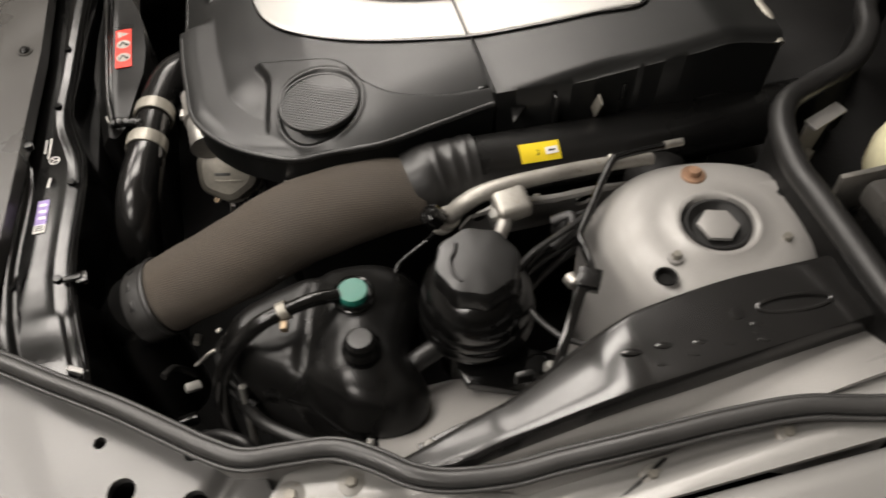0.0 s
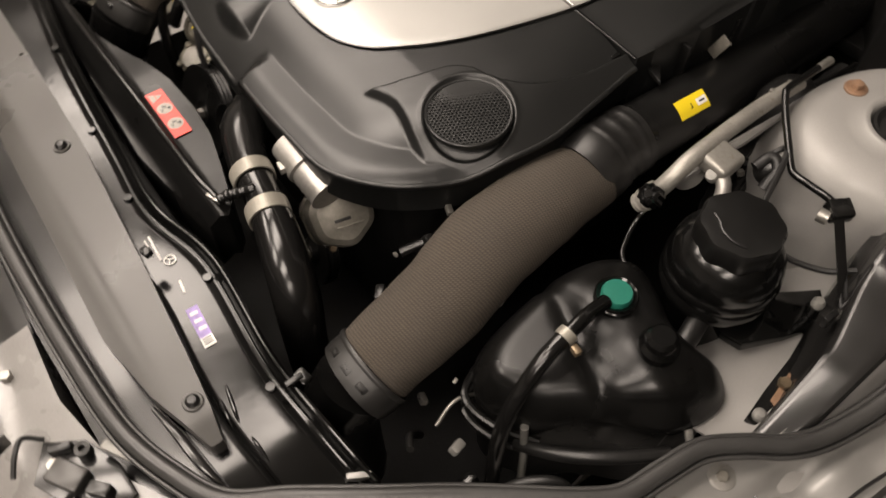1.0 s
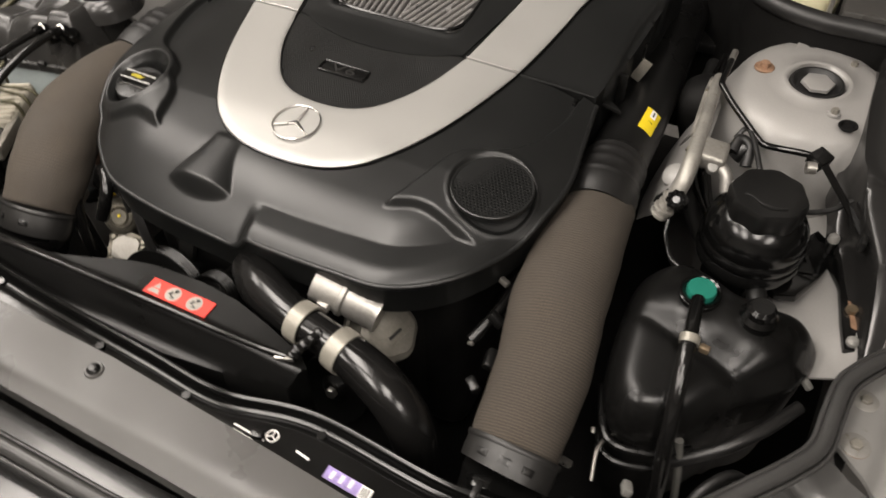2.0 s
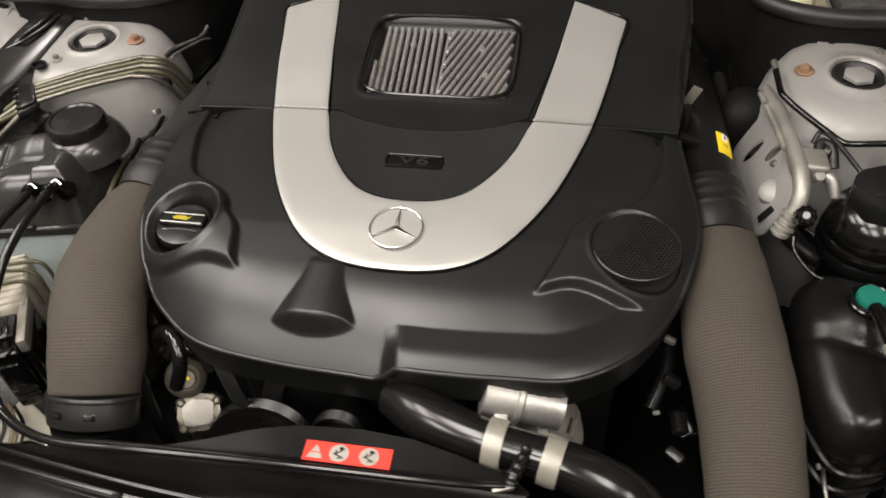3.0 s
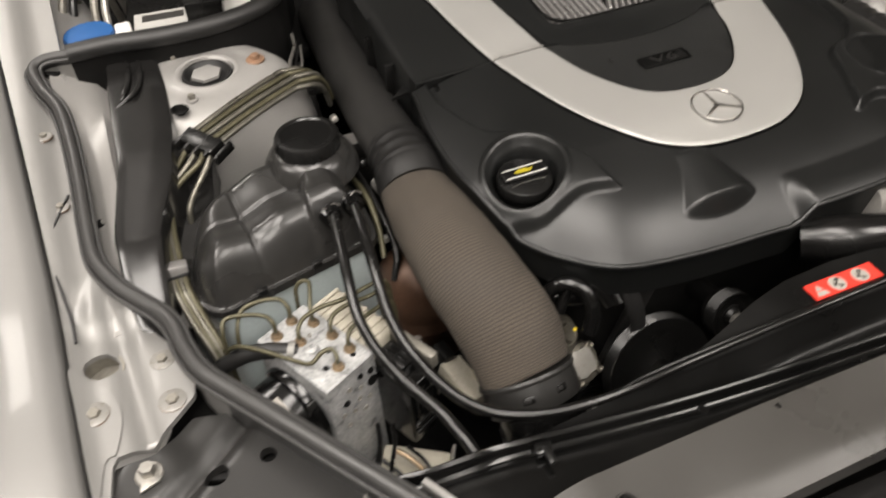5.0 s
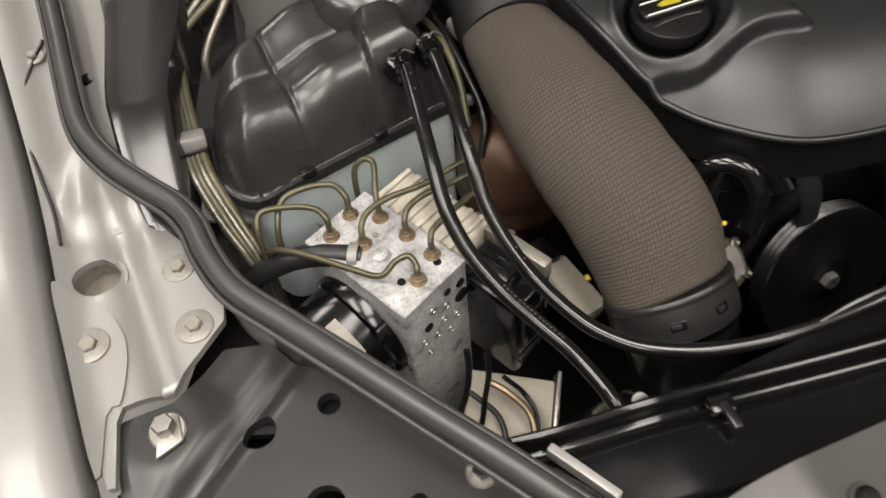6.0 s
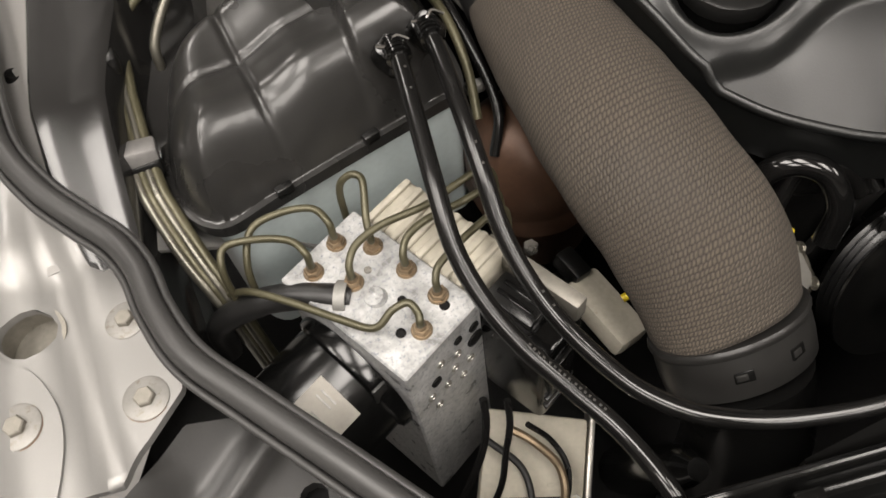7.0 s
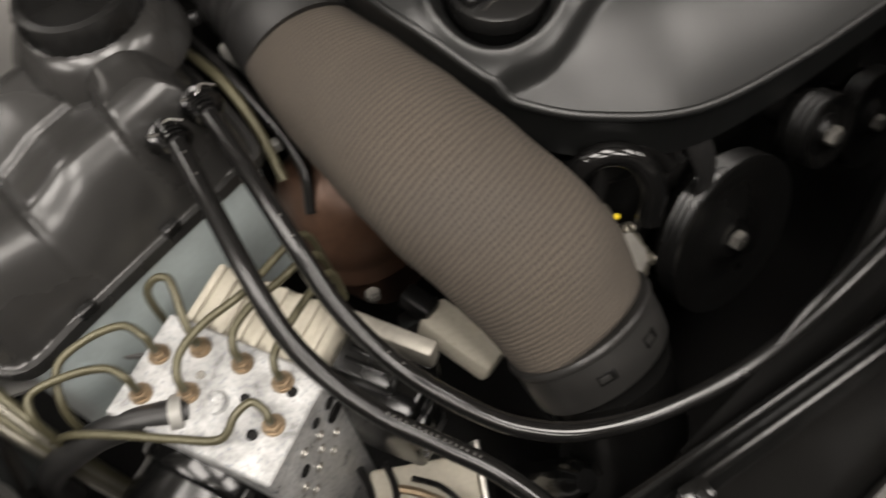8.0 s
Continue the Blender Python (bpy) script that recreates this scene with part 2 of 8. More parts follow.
# ---- materials ----
def material(name, col, rough=0.5, metal=0.0, grain=350.0, relief=0.08, vary=0.18, patch=9.0, rough_vary=0.12, dirt=None, dirt_amount=0.0, coat=0.0, relief_depth=0.0006, spec=0.5):
    m = bpy.data.materials.new(name)
    m.use_nodes = True
    nt = m.node_tree
    N, L = nt.nodes, nt.links
    b = N["Principled BSDF"]
    b.inputs["Metallic"].default_value = metal
    b.inputs["Coat Weight"].default_value = coat
    b.inputs["Coat Roughness"].default_value = 0.08
    b.inputs["Specular IOR Level"].default_value = spec
    tc = N.new("ShaderNodeTexCoord")
    fine, wide = N.new("ShaderNodeTexNoise"), N.new("ShaderNodeTexNoise")
    for node, scale, detail in ((fine, grain, 3), (wide, patch, 5)):
        node.inputs["Scale"].default_value = scale
        node.inputs["Detail"].default_value = detail
        L.new(tc.outputs["Object"], node.inputs["Vector"])
    both = N.new("ShaderNodeMath")
    both.operation = "ADD"
    half = N.new("ShaderNodeMath")
    half.operation = "MULTIPLY"
    half.inputs[1].default_value = 0.5
    L.new(fine.outputs["Fac"], half.inputs[0])
    L.new(half.outputs[0], both.inputs[0])
    L.new(wide.outputs["Fac"], both.inputs[1])
    rng = N.new("ShaderNodeMapRange")
    rng.inputs["From Min"].default_value, rng.inputs["From Max"].default_value = 0.45, 1.05
    rng.inputs["To Min"].default_value, rng.inputs["To Max"].default_value = 1 - vary, 1 + vary
    L.new(both.outputs[0], rng.inputs["Value"])
    tint = N.new("ShaderNodeMix")
    tint.data_type, tint.blend_type = "RGBA", "MULTIPLY"
    tint.inputs["Factor"].default_value = 1.0
    tint.inputs["A"].default_value = (*col, 1)
    L.new(rng.outputs[0], tint.inputs["B"])
    last = tint.outputs["Result"]
    rr = N.new("ShaderNodeMapRange")
    rr.inputs["From Min"].default_value, rr.inputs["From Max"].default_value = 0.3, 0.7
    rr.inputs["To Min"].default_value, rr.inputs["To Max"].default_value = max(0.03, rough - rough_vary), min(1, rough + rough_vary)
    L.new(wide.outputs["Fac"], rr.inputs["Value"])
    rough_out = rr.outputs[0]
    if dirt:
        spots = N.new("ShaderNodeTexNoise")
        spots.inputs["Scale"].default_value, spots.inputs["Detail"].default_value, spots.inputs["Roughness"].default_value = patch * 5, 8, 0.7
        L.new(tc.outputs["Object"], spots.inputs["Vector"])
        cover = N.new("ShaderNodeMapRange")
        cover.inputs["From Min"].default_value, cover.inputs["From Max"].default_value = 0.72 - 0.4 * dirt_amount, 0.86 - 0.3 * dirt_amount
        L.new(spots.outputs["Fac"], cover.inputs["Value"])
        mix = N.new("ShaderNodeMix")
        mix.data_type = "RGBA"
        mix.inputs["B"].default_value = (*dirt, 1)
        L.new(cover.outputs[0], mix.inputs["Factor"])
        L.new(last, mix.inputs["A"])
        last = mix.outputs["Result"]
        more = N.new("ShaderNodeMath")
        more.operation, more.use_clamp = "MULTIPLY_ADD", True
        more.inputs[1].default_value = 0.3
        L.new(cover.outputs[0], more.inputs[0])
        L.new(rough_out, more.inputs[2])
        rough_out = more.outputs[0]
    L.new(last, b.inputs["Base Color"])
    L.new(rough_out, b.inputs["Roughness"])
    if relief:
        bump = N.new("ShaderNodeBump")
        bump.inputs["Strength"].default_value, bump.inputs["Distance"].default_value = relief, relief_depth
        L.new(fine.outputs["Fac"], bump.inputs["Height"])
        L.new(bump.outputs[0], b.inputs["Normal"])
    return m


def knitted(name, thread, gap, pitch, row, rough=0.85):
    """A knitted sleeve: rows of slanted stitches round the tube; it reads the metres that the UV map carries."""
    m = material(name, thread, rough, grain=900, relief=0.0, vary=0.22, patch=14)
    nt = m.node_tree
    N, L = nt.nodes, nt.links
    b = N["Principled BSDF"]

    def op(kind, a, c=None, d=None):
        node = N.new("ShaderNodeMath")
        node.operation = kind
        for socket, value in zip(node.inputs, (a, c, d)):
            if value is None:
                continue
            if isinstance(value, (int, float)):
                socket.default_value = value
            else:
                L.new(value, socket)
        return node.outputs[0]

    tc, apart, shake = N.new("ShaderNodeTexCoord"), N.new("ShaderNodeSeparateXYZ"), N.new("ShaderNodeTexNoise")
    shake.inputs["Scale"].default_value, shake.inputs["Detail"].default_value = 170.0, 2.0
    L.new(tc.outputs["UV"], apart.inputs[0])
    L.new(tc.outputs["UV"], shake.inputs["Vector"])
    sway = op("MULTIPLY_ADD", shake.outputs["Fac"], 0.6, -0.30)
    rows = op("MULTIPLY_ADD", apart.outputs[1], 1 / row, sway)
    within, index = op("FRACT", rows), op("FLOOR", rows)
    crest = op("SINE", op("MULTIPLY", within, math.pi))
    run = op("MULTIPLY_ADD", apart.outputs[0], 1 / pitch, op("MULTIPLY_ADD", within, 0.75, op("MULTIPLY_ADD", index, 0.25, sway)))
    stitch = op("SINE", op("MULTIPLY", op("FRACT", run), math.pi))
    height = op("MULTIPLY", op("POWER", crest, 0.5), op("MULTIPLY_ADD", stitch, 0.85, 0.15))
    mix = N.new("ShaderNodeMix")
    mix.data_type = "RGBA"
    mix.inputs["A"].default_value = (*gap, 1)
    was = b.inputs["Base Color"].links[0].from_socket
    L.new(was, mix.inputs["B"])
    L.new(op("MULTIPLY_ADD", height, 1.25, -0.10), mix.inputs["Factor"])
    L.new(mix.outputs["Result"], b.inputs["Base Color"])
    bump = N.new("ShaderNodeBump")
    bump.inputs["Strength"].default_value, bump.inputs["Distance"].default_value = 0.8, 0.0008
    L.new(height, bump.inputs["Height"])
    L.new(bump.outputs[0], b.inputs["Normal"])
    return m


def pimpled(name, col, rough, pitch, row):
    """Offset rows of fine raised dots in moulded plastic."""
    m = material(name, col, rough, grain=900, relief=0.0, vary=0.12)
    N, L = m.node_tree.nodes, m.node_tree.links
    tc, bricks, bump = N.new("ShaderNodeTexCoord"), N.new("ShaderNodeTexBrick"), N.new("ShaderNodeBump")
    bricks.offset = 0.5
    for key, value in (("Scale", 1.0), ("Brick Width", pitch), ("Row Height", row), ("Mortar Size", row * 0.25), ("Mortar Smooth", 1.0)):
        bricks.inputs[key].default_value = value
    bump.invert = True
    bump.inputs["Strength"].default_value, bump.inputs["Distance"].default_value = 0.8, 0.0009
    L.new(tc.outputs["Object"], bricks.inputs["Vector"])
    L.new(bricks.outputs["Fac"], bump.inputs["Height"])
    L.new(bump.outputs[0], m.node_tree.nodes["Principled BSDF"].inputs["Normal"])
    return m


COVER = material("grained_black_plastic", (0.0080, 0.0083, 0.0081), 0.345, grain=900, relief=0.10, vary=0.12, rough_vary=0.05)
SATIN = material("satin_silver_paint", (0.435, 0.427, 0.407), 0.41, metal=0.50, grain=1500, relief=0.03, vary=0.04, rough_vary=0.05)
CHROME = material("worn_chrome", (0.66, 0.645, 0.62), 0.27, metal=1.0, grain=400, relief=0.02, vary=0.08)
BLACK = material("black_plastic", (0.0055, 0.0054, 0.0052), 0.30, grain=500, relief=0.08, vary=0.2, dirt=(0.10, 0.09, 0.08), dirt_amount=0.03)
GLOSS = material("glossy_black_plastic", (0.0035, 0.0035, 0.0034), 0.17, grain=120, relief=0.03, vary=0.2, rough_vary=0.08, relief_depth=0.001)
RUBBER = material("black_rubber", (0.011, 0.0107, 0.0104), 0.44, grain=600, relief=0.12, vary=0.25, dirt=(0.12, 0.11, 0.10), dirt_amount=0.03)
SEAL = material("weathered_seal_rubber", (0.036, 0.0352, 0.0342), 0.40, grain=600, relief=0.10, vary=0.2, dirt=(0.12, 0.11, 0.10), dirt_amount=0.02)
WET = material("polished_black_plastic", (0.0045, 0.0044, 0.0043), 0.10, grain=90, relief=0.04, vary=0.2, rough_vary=0.05, relief_depth=0.0012)
HOSE = material("shiny_black_hose", (0.006, 0.0058, 0.0056), 0.17, grain=300, relief=0.05, vary=0.2)
PAINT = material("silver_car_paint", (0.235, 0.23, 0.222), 0.44, metal=0.45, grain=1800, relief=0.02, vary=0.05, rough_vary=0.05, coat=0.3)
BODY = material("silver_body_metal", (0.285, 0.276, 0.264), 0.43, metal=0.2, grain=700, relief=0.06, vary=0.10, dirt=(0.16, 0.13, 0.10), dirt_amount=0.05, coat=0.15)
FLAKE = material("metallic_silver_paint", (0.255, 0.249, 0.239), 0.42, metal=0.38, grain=1400, relief=0.03, vary=0.06, rough_vary=0.05, dirt=(0.13, 0.10, 0.07), dirt_amount=0.04, coat=0.2)
GRUBBY = material("stained_silver_washer", (0.235, 0.226, 0.210), 0.48, metal=0.3, grain=500, relief=0.1, vary=0.15, patch=40, dirt=(0.15, 0.115, 0.075), dirt_amount=0.42)
# Darkened copy of the silver paint, for a corner the lamps overlight.
DIMMED_SILVER = material("dimmed_silver_paint", (0.120, 0.118, 0.115), 0.40, metal=0.35, grain=900, relief=0.04, vary=0.08, rough_vary=0.06, dirt=(0.10, 0.085, 0.065), dirt_amount=0.05, coat=0.1)
FELT = material("grey_black_felt", (0.040, 0.039, 0.037), 0.9, grain=500, relief=0.5, vary=0.3)
BAND = material("black_painted_panel", (0.0115, 0.0111, 0.0107), 0.21, coat=0.2, grain=260, relief=0.05, vary=0.15, rough_vary=0.06)
TANK = material("satin_black_tank", (0.021, 0.0204, 0.0195), 0.27, coat=0.15, grain=500, relief=0.06, vary=0.15, rough_vary=0.06)
SLATE = material("satin_dark_grey_paint", (0.021, 0.0204, 0.0196), 0.33, grain=500, relief=0.06, vary=0.12, rough_vary=0.06)
PAPER = material("stained_paper_sticker", (0.32, 0.30, 0.265), 0.6, grain=500, relief=0.05, vary=0.15, patch=40, dirt=(0.24, 0.20, 0.15), dirt_amount=0.2)
CASTING = material("stained_zinc_casting", (0.17, 0.157, 0.128), 0.36, metal=0.7, grain=240, relief=0.3, vary=0.35, patch=40, dirt=(0.06, 0.052, 0.038), dirt_amount=0.4)
HOUSING = material("grey_alloy_housing", (0.22, 0.215, 0.20), 0.45, metal=0.3, grain=400, relief=0.08, vary=0.2, patch=30)
# low specular turns down lamp reflections on tank, arch and small pulleys
LOW_SHEEN = material("low_sheen_black_moulding", (0.0045, 0.0044, 0.0042), 0.34, grain=160, relief=0.10, vary=0.3, rough_vary=0.12, relief_depth=0.001, spec=0.32)
INKY = material("oily_black_plastic", (0.0030, 0.0030, 0.0029), 0.15, grain=120, relief=0.08, vary=0.3, rough_vary=0.08, relief_depth=0.001, spec=0.45)
GUNMETAL = material("dark_chrome", (0.10, 0.098, 0.094), 0.30, metal=0.9, grain=400, relief=0.03, vary=0.1)
LABEL = material("printed_paper_label", (0.46, 0.45, 0.425), 0.55, grain=500, relief=0.03, vary=0.12, patch=30, dirt=(0.22, 0.20, 0.17), dirt_amount=0.15)
# near-black; on deep bay parts and hole discs it stands in for shade
DARK = material("near_black", (0.004, 0.0038, 0.0036), 0.6, grain=160, relief=0.2, vary=0.4, relief_depth=0.002, spec=0.2)
GREY = material("grey_plastic_shield", (0.047, 0.0448, 0.0415), 0.35, grain=900, relief=0.10, vary=0.10)
ALLOY = material("cast_alloy", (0.40, 0.385, 0.36), 0.45, metal=0.8, grain=260, relief=0.25, vary=0.22, dirt=(0.30, 0.27, 0.22), dirt_amount=0.15)
MILLED = material("milled_alloy_with_oxide", (0.42, 0.42, 0.415), 0.36, metal=0.30, grain=320, relief=0.30, vary=0.45, patch=75, dirt=(0.16, 0.18, 0.215), dirt_amount=0.5)
PIPE_ALLOY = material("dull_aluminium_pipe", (0.34, 0.325, 0.295), 0.46, metal=0.6, grain=260, relief=0.2, vary=0.2, patch=25, dirt=(0.22, 0.185, 0.14), dirt_amount=0.3)
OLIVE = material("olive_passivated_steel", (0.082, 0.075, 0.045), 0.40, metal=0.45, grain=500, relief=0.06, vary=0.25, patch=40)
STEEL_LINE = material("grey_brown_steel_line", (0.15, 0.142, 0.118), 0.34, metal=0.7, grain=500, relief=0.05, vary=0.25, patch=30)
COPPER = material("brassy_nut", (0.27, 0.205, 0.135), 0.40, metal=0.8, grain=600, relief=0.12, vary=0.3, patch=60)
RUST = material("rusty_bolt", (0.23, 0.135, 0.082), 0.65, metal=0.2, grain=500, relief=0.4, vary=0.4, patch=80)
ZINC = material("zinc_bolt", (0.38, 0.365, 0.335), 0.38, metal=0.85, grain=500, relief=0.15, vary=0.25, patch=60, dirt=(0.28, 0.20, 0.12), dirt_amount=0.25)
CLAMP = material("pale_hose_clamp", (0.29, 0.272, 0.232), 0.42, metal=0.35, grain=400, relief=0.1, vary=0.15)
BEIGE = material("dusty_beige_casing", (0.42, 0.39, 0.32), 0.70, grain=260, relief=0.25, vary=0.2, dirt=(0.24, 0.20, 0.14), dirt_amount=0.2)
MILKY = material("milky_translucent_plastic", (0.46, 0.52, 0.52), 0.40, grain=200, relief=0.06, vary=0.12)
CREAM = material("cream_fluid_bottle", (0.66, 0.62, 0.42), 0.35, grain=200, relief=0.05, vary=0.15)
BROWN = material("brown_heat_shield", (0.070, 0.038, 0.024), 0.34, metal=0.4, grain=200, relief=0.2, vary=0.35)
RED = material("red_sticker", (0.70, 0.045, 0.03), 0.38, grain=700, relief=0.02, vary=0.06)
WHITE = material("white_print", (0.80, 0.78, 0.74), 0.45, grain=700, relief=0.02, vary=0.05)
YELLOW = material("yellow_sticker", (0.80, 0.60, 0.02), 0.40, grain=700, relief=0.02, vary=0.06)
OCHRE = material("faded_yellow_print", (0.34, 0.28, 0.015), 0.5, grain=700, relief=0.02, vary=0.15)
GREEN = material("green_cap", (0.010, 0.14, 0.10), 0.42, grain=400, relief=0.12, vary=0.15)
BLUE = material("blue_cap", (0.014, 0.085, 0.26), 0.45, grain=400, relief=0.05, vary=0.12)
LILAC = material("lilac_hologram", (0.36, 0.27, 0.58), 0.5, metal=0.0, grain=300, relief=0.02, vary=0.3, patch=200)
FABRIC = knitted("knitted_brown_duct_sleeve", (0.077, 0.0625, 0.0475), (0.024, 0.020, 0.016), 0.0028, 0.0032)


PIMPLED = pimpled("finely_dimpled_black_plastic", (0.0085, 0.0086, 0.0083), 0.32, 0.0034, 0.0024)
INSERT = material("bright_ribbed_alloy", (0.36, 0.348, 0.338), 0.34, metal=0.6, grain=300, relief=0.12, vary=0.15)
PLASTER = material("painted_wall", (0.76, 0.74, 0.71), 0.8, grain=40, relief=0.1, vary=0.06, patch=1.5)
WALL = material("grey_painted_wall", (0.34, 0.33, 0.315), 0.75, grain=40, relief=0.1, vary=0.08, patch=1.5)
CONCRETE = material("sealed_concrete", (0.22, 0.212, 0.203), 0.45, grain=60, relief=0.1, vary=0.2, patch=1.2)
DULL = material("dull_dirty_alloy", (0.24, 0.225, 0.195), 0.52, metal=0.55, grain=240, relief=0.3, vary=0.3, dirt=(0.10, 0.085, 0.065), dirt_amount=0.3)
RING = material("dark_grey_plastic", (0.018, 0.0174, 0.0165), 0.40, grain=600, relief=0.08, vary=0.15)
LAMP_SHELL = material("pale_lamp_plastic", (0.17, 0.163, 0.155), 0.30, grain=500, relief=0.05, vary=0.2, patch=14, dirt=(0.10, 0.09, 0.08), dirt_amount=0.15, coat=0.4)
LENS = material("headlamp_plastic", (0.17, 0.165, 0.155), 0.25, grain=200, relief=0.04, vary=0.2)


def glow(name, strength):
    m = bpy.data.materials.new(name)
    m.use_nodes = True
    b = m.node_tree.nodes["Principled BSDF"]
    b.inputs["Base Color"].default_value = (0.9, 0.88, 0.84, 1)
    b.inputs["Emission Color"].default_value = (1.0, 0.92, 0.80, 1)
    b.inputs["Emission Strength"].default_value = strength
    return m


# ---- the unseen workshop, added to close the place and shape its light ----
def slab(name, size, at, mat, label, category):
    return solid(name, box(size, pose(*at), 0), mat, label, category, kind="structure")


slab("floor", (14.0, 9.0, 0.1), (2.5, 0, -0.05), CONCRETE, "smooth grey sealed concrete workshop floor", "floor")
slab("ceiling", (14.0, 9.0, 0.1), (2.5, 0, 3.05), PLASTER, "plain pale painted ceiling of the unseen workshop", "ceiling")
for tag, size, at in (("north", (14.0, 0.1, 3.0), (2.5, 4.55, 1.5)), ("south", (14.0, 0.1, 3.0), (2.5, -4.55, 1.5)), ("east", (0.1, 9.2, 3.0), (9.55, 0, 1.5)), ("west", (0.1, 9.2, 3.0), (-4.55, 0, 1.5))):
    slab("wall_" + tag, size, at, WALL, "plain grey painted wall of the unseen workshop", "wall")

DIFFUSER = glow("lit_diffuser", 4.0)
for x, y in LAMP_PLACES:
    lamp = thing("ceiling_light", "unseen flat rectangular ceiling light with a white diffuser", "ceiling light", (x, y, 3.0), "ceiling lights")
    part("housing", box((0.64, 1.26, 0.05), pose(x, y, 2.972), 0.004), WHITE, lamp)
    part("diffuser", box((0.60, 1.22, 0.008), pose(x, y, 2.941), 0.001), DIFFUSER, lamp, "glowing white diffuser")
    data = bpy.data.lights.new("ceiling_lamp", "AREA")
    data.shape, data.size, data.size_y, data.energy, data.color = "RECTANGLE", 0.58, 1.2, LAMP_POWER, (1.0, 0.932, 0.872)
    new("ceiling_lamp", data).location = (x, y, 2.92)


# ---- car body: ledges, inner wings, seals, front panels ----
SEAL_SIDE = [(0.700, 0.428, 0.899), (0.738, 0.424, 0.897), (0.755, 0.400, 0.890), (0.750, 0.374, 0.884), (0.731, 0.325, 0.873), (0.722, 0.271, 0.861), (0.718, 0.225, 0.852), (0.714, 0.178, 0.843), (0.709, 0.130, 0.832), (0.706, 0.088, 0.823), (0.697, 0.040, 0.819), (0.684, 0.010, 0.818), (0.662, -0.018, 0.817), (0.643, -0.050, 0.816), (0.637, -0.090, 0.815), (0.632, -0.128, 0.814), (0.614, -0.158, 0.813), (0.586, -0.193, 0.812), (0.550, -0.238, 0.811), (0.510, -0.294, 0.810), (0.470, -0.348, 0.808), (0.440, -0.392, 0.806), (0.396, -0.416, 0.804), (0.328, -0.437, 0.802), (0.22, -0.446, 0.800), (0.10, -0.450, 0.800)]
SEAL_DRIVER = [(-0.690, 0.414, 0.899), (-0.722, 0.420, 0.897), (-0.738, 0.408, 0.892), (-0.732, 0.373, 0.883), (-0.716, 0.328, 0.874), (-0.711, 0.265, 0.861), (-0.710, 0.200, 0.848), (-0.711, 0.147, 0.837), (-0.709, 0.092, 0.827), (-0.693, 0.050, 0.823), (-0.673, 0.018, 0.821), (-0.656, -0.007, 0.820), (-0.6465, -0.032, 0.820), (-0.642, -0.062, 0.820), (-0.631, -0.097, 0.819), (-0.606, -0.135, 0.818), (-0.574, -0.182, 0.818), (-0.543, -0.228, 0.817), (-0.510, -0.276, 0.815), (-0.470, -0.336, 0.810), (-0.436, -0.388, 0.806)]
SEAL_LINE = SEAL_DRIVER + [(-x, y, z) for x, y, z in SEAL_SIDE[22:]] + [(0.0, -0.450, 0.800)] + SEAL_SIDE[::-1]


def hood_seal():
    seal = thing("hood_seal", "thick black rubber hood seal round the engine bay", "rubber seal", (0, -0.45, 0.78))
    part("bead", tube(SEAL_LINE, 0.0072, seg=16, n=8, flat=0.78), SEAL, seal, "rounded hollow rubber bead", sharp=60)
    line = glide(SEAL_LINE, 6)
    run = np.gradient(line[:, :2], axis=0)
    out = np.c_[run[:, 1], -run[:, 0]] / np.linalg.norm(run, axis=1)[:, None]
    out *= -np.sign((out * (np.array((0.0, 0.1)) - line[:, :2])).sum(1))[:, None]

    def beside(shift, drop):
        return np.c_[line[:, :2] + out * shift, line[:, 2] - drop]

    low = tube(beside(0.003, 0.0100), 0.0058, seg=10, raw=True)
    part("foot", low, SEAL, seal, "narrow rubber foot of the seal", sharp=60)
    ridge = tube(beside(-0.0088, 0.0030), 0.0027, seg=10, raw=True)
    part("ridge", ridge, SEAL, seal, "thin inner ridge of the seal", sharp=60)
    lip = tube(beside(0.0094, 0.0042), 0.0022, seg=8, raw=True)
    part("lip", lip, SEAL, seal, "thin outer lip of the seal", sharp=60)
    rail = thing("seal_flange", "upright sheet steel flange that carries the hood seal", "flange", (0, -0.45, 0.72), kind="structure")
    stem = beside(0.001, 0.008)
    dark = (stem[:, 0] < 0.3) & (stem[:, 1] < -0.12)
    first, last = np.flatnonzero(dark)[[0, -1]]
    part("sheet", wall_along(stem[: first + 1], 0.745, 0.004), FLAKE, rail, "silver painted flange")
    part("sheet", wall_along(stem[first : last + 1], 0.735, 0.004), SLATE, rail, "dark grey painted flange")
    part("sheet", wall_along(stem[last:], 0.745, 0.004), FLAKE, rail, "silver painted flange")


hood_seal()

COWL = {
    1: [(0.702, 0.428, 0.899), (0.642, 0.427, 0.900), (0.560, 0.428, 0.900), (0.515, 0.428, 0.900), (0.465, 0.441, 0.900), (0.430, 0.465, 0.900), (0.412, 0.505, 0.900), (0.390, 0.562, 0.900), (0.352, 0.606, 0.901), (0.298, 0.640, 0.902), (0.25, 0.72, 0.905)],
    -1: [(-0.692, 0.414, 0.899), (-0.640, 0.412, 0.900), (-0.575, 0.402, 0.900), (-0.500, 0.404, 0.900), (-0.440, 0.425, 0.900), (-0.408, 0.462, 0.900), (-0.392, 0.530, 0.900), (-0.378, 0.615, 0.902), (-0.35, 0.70, 0.905)],
}


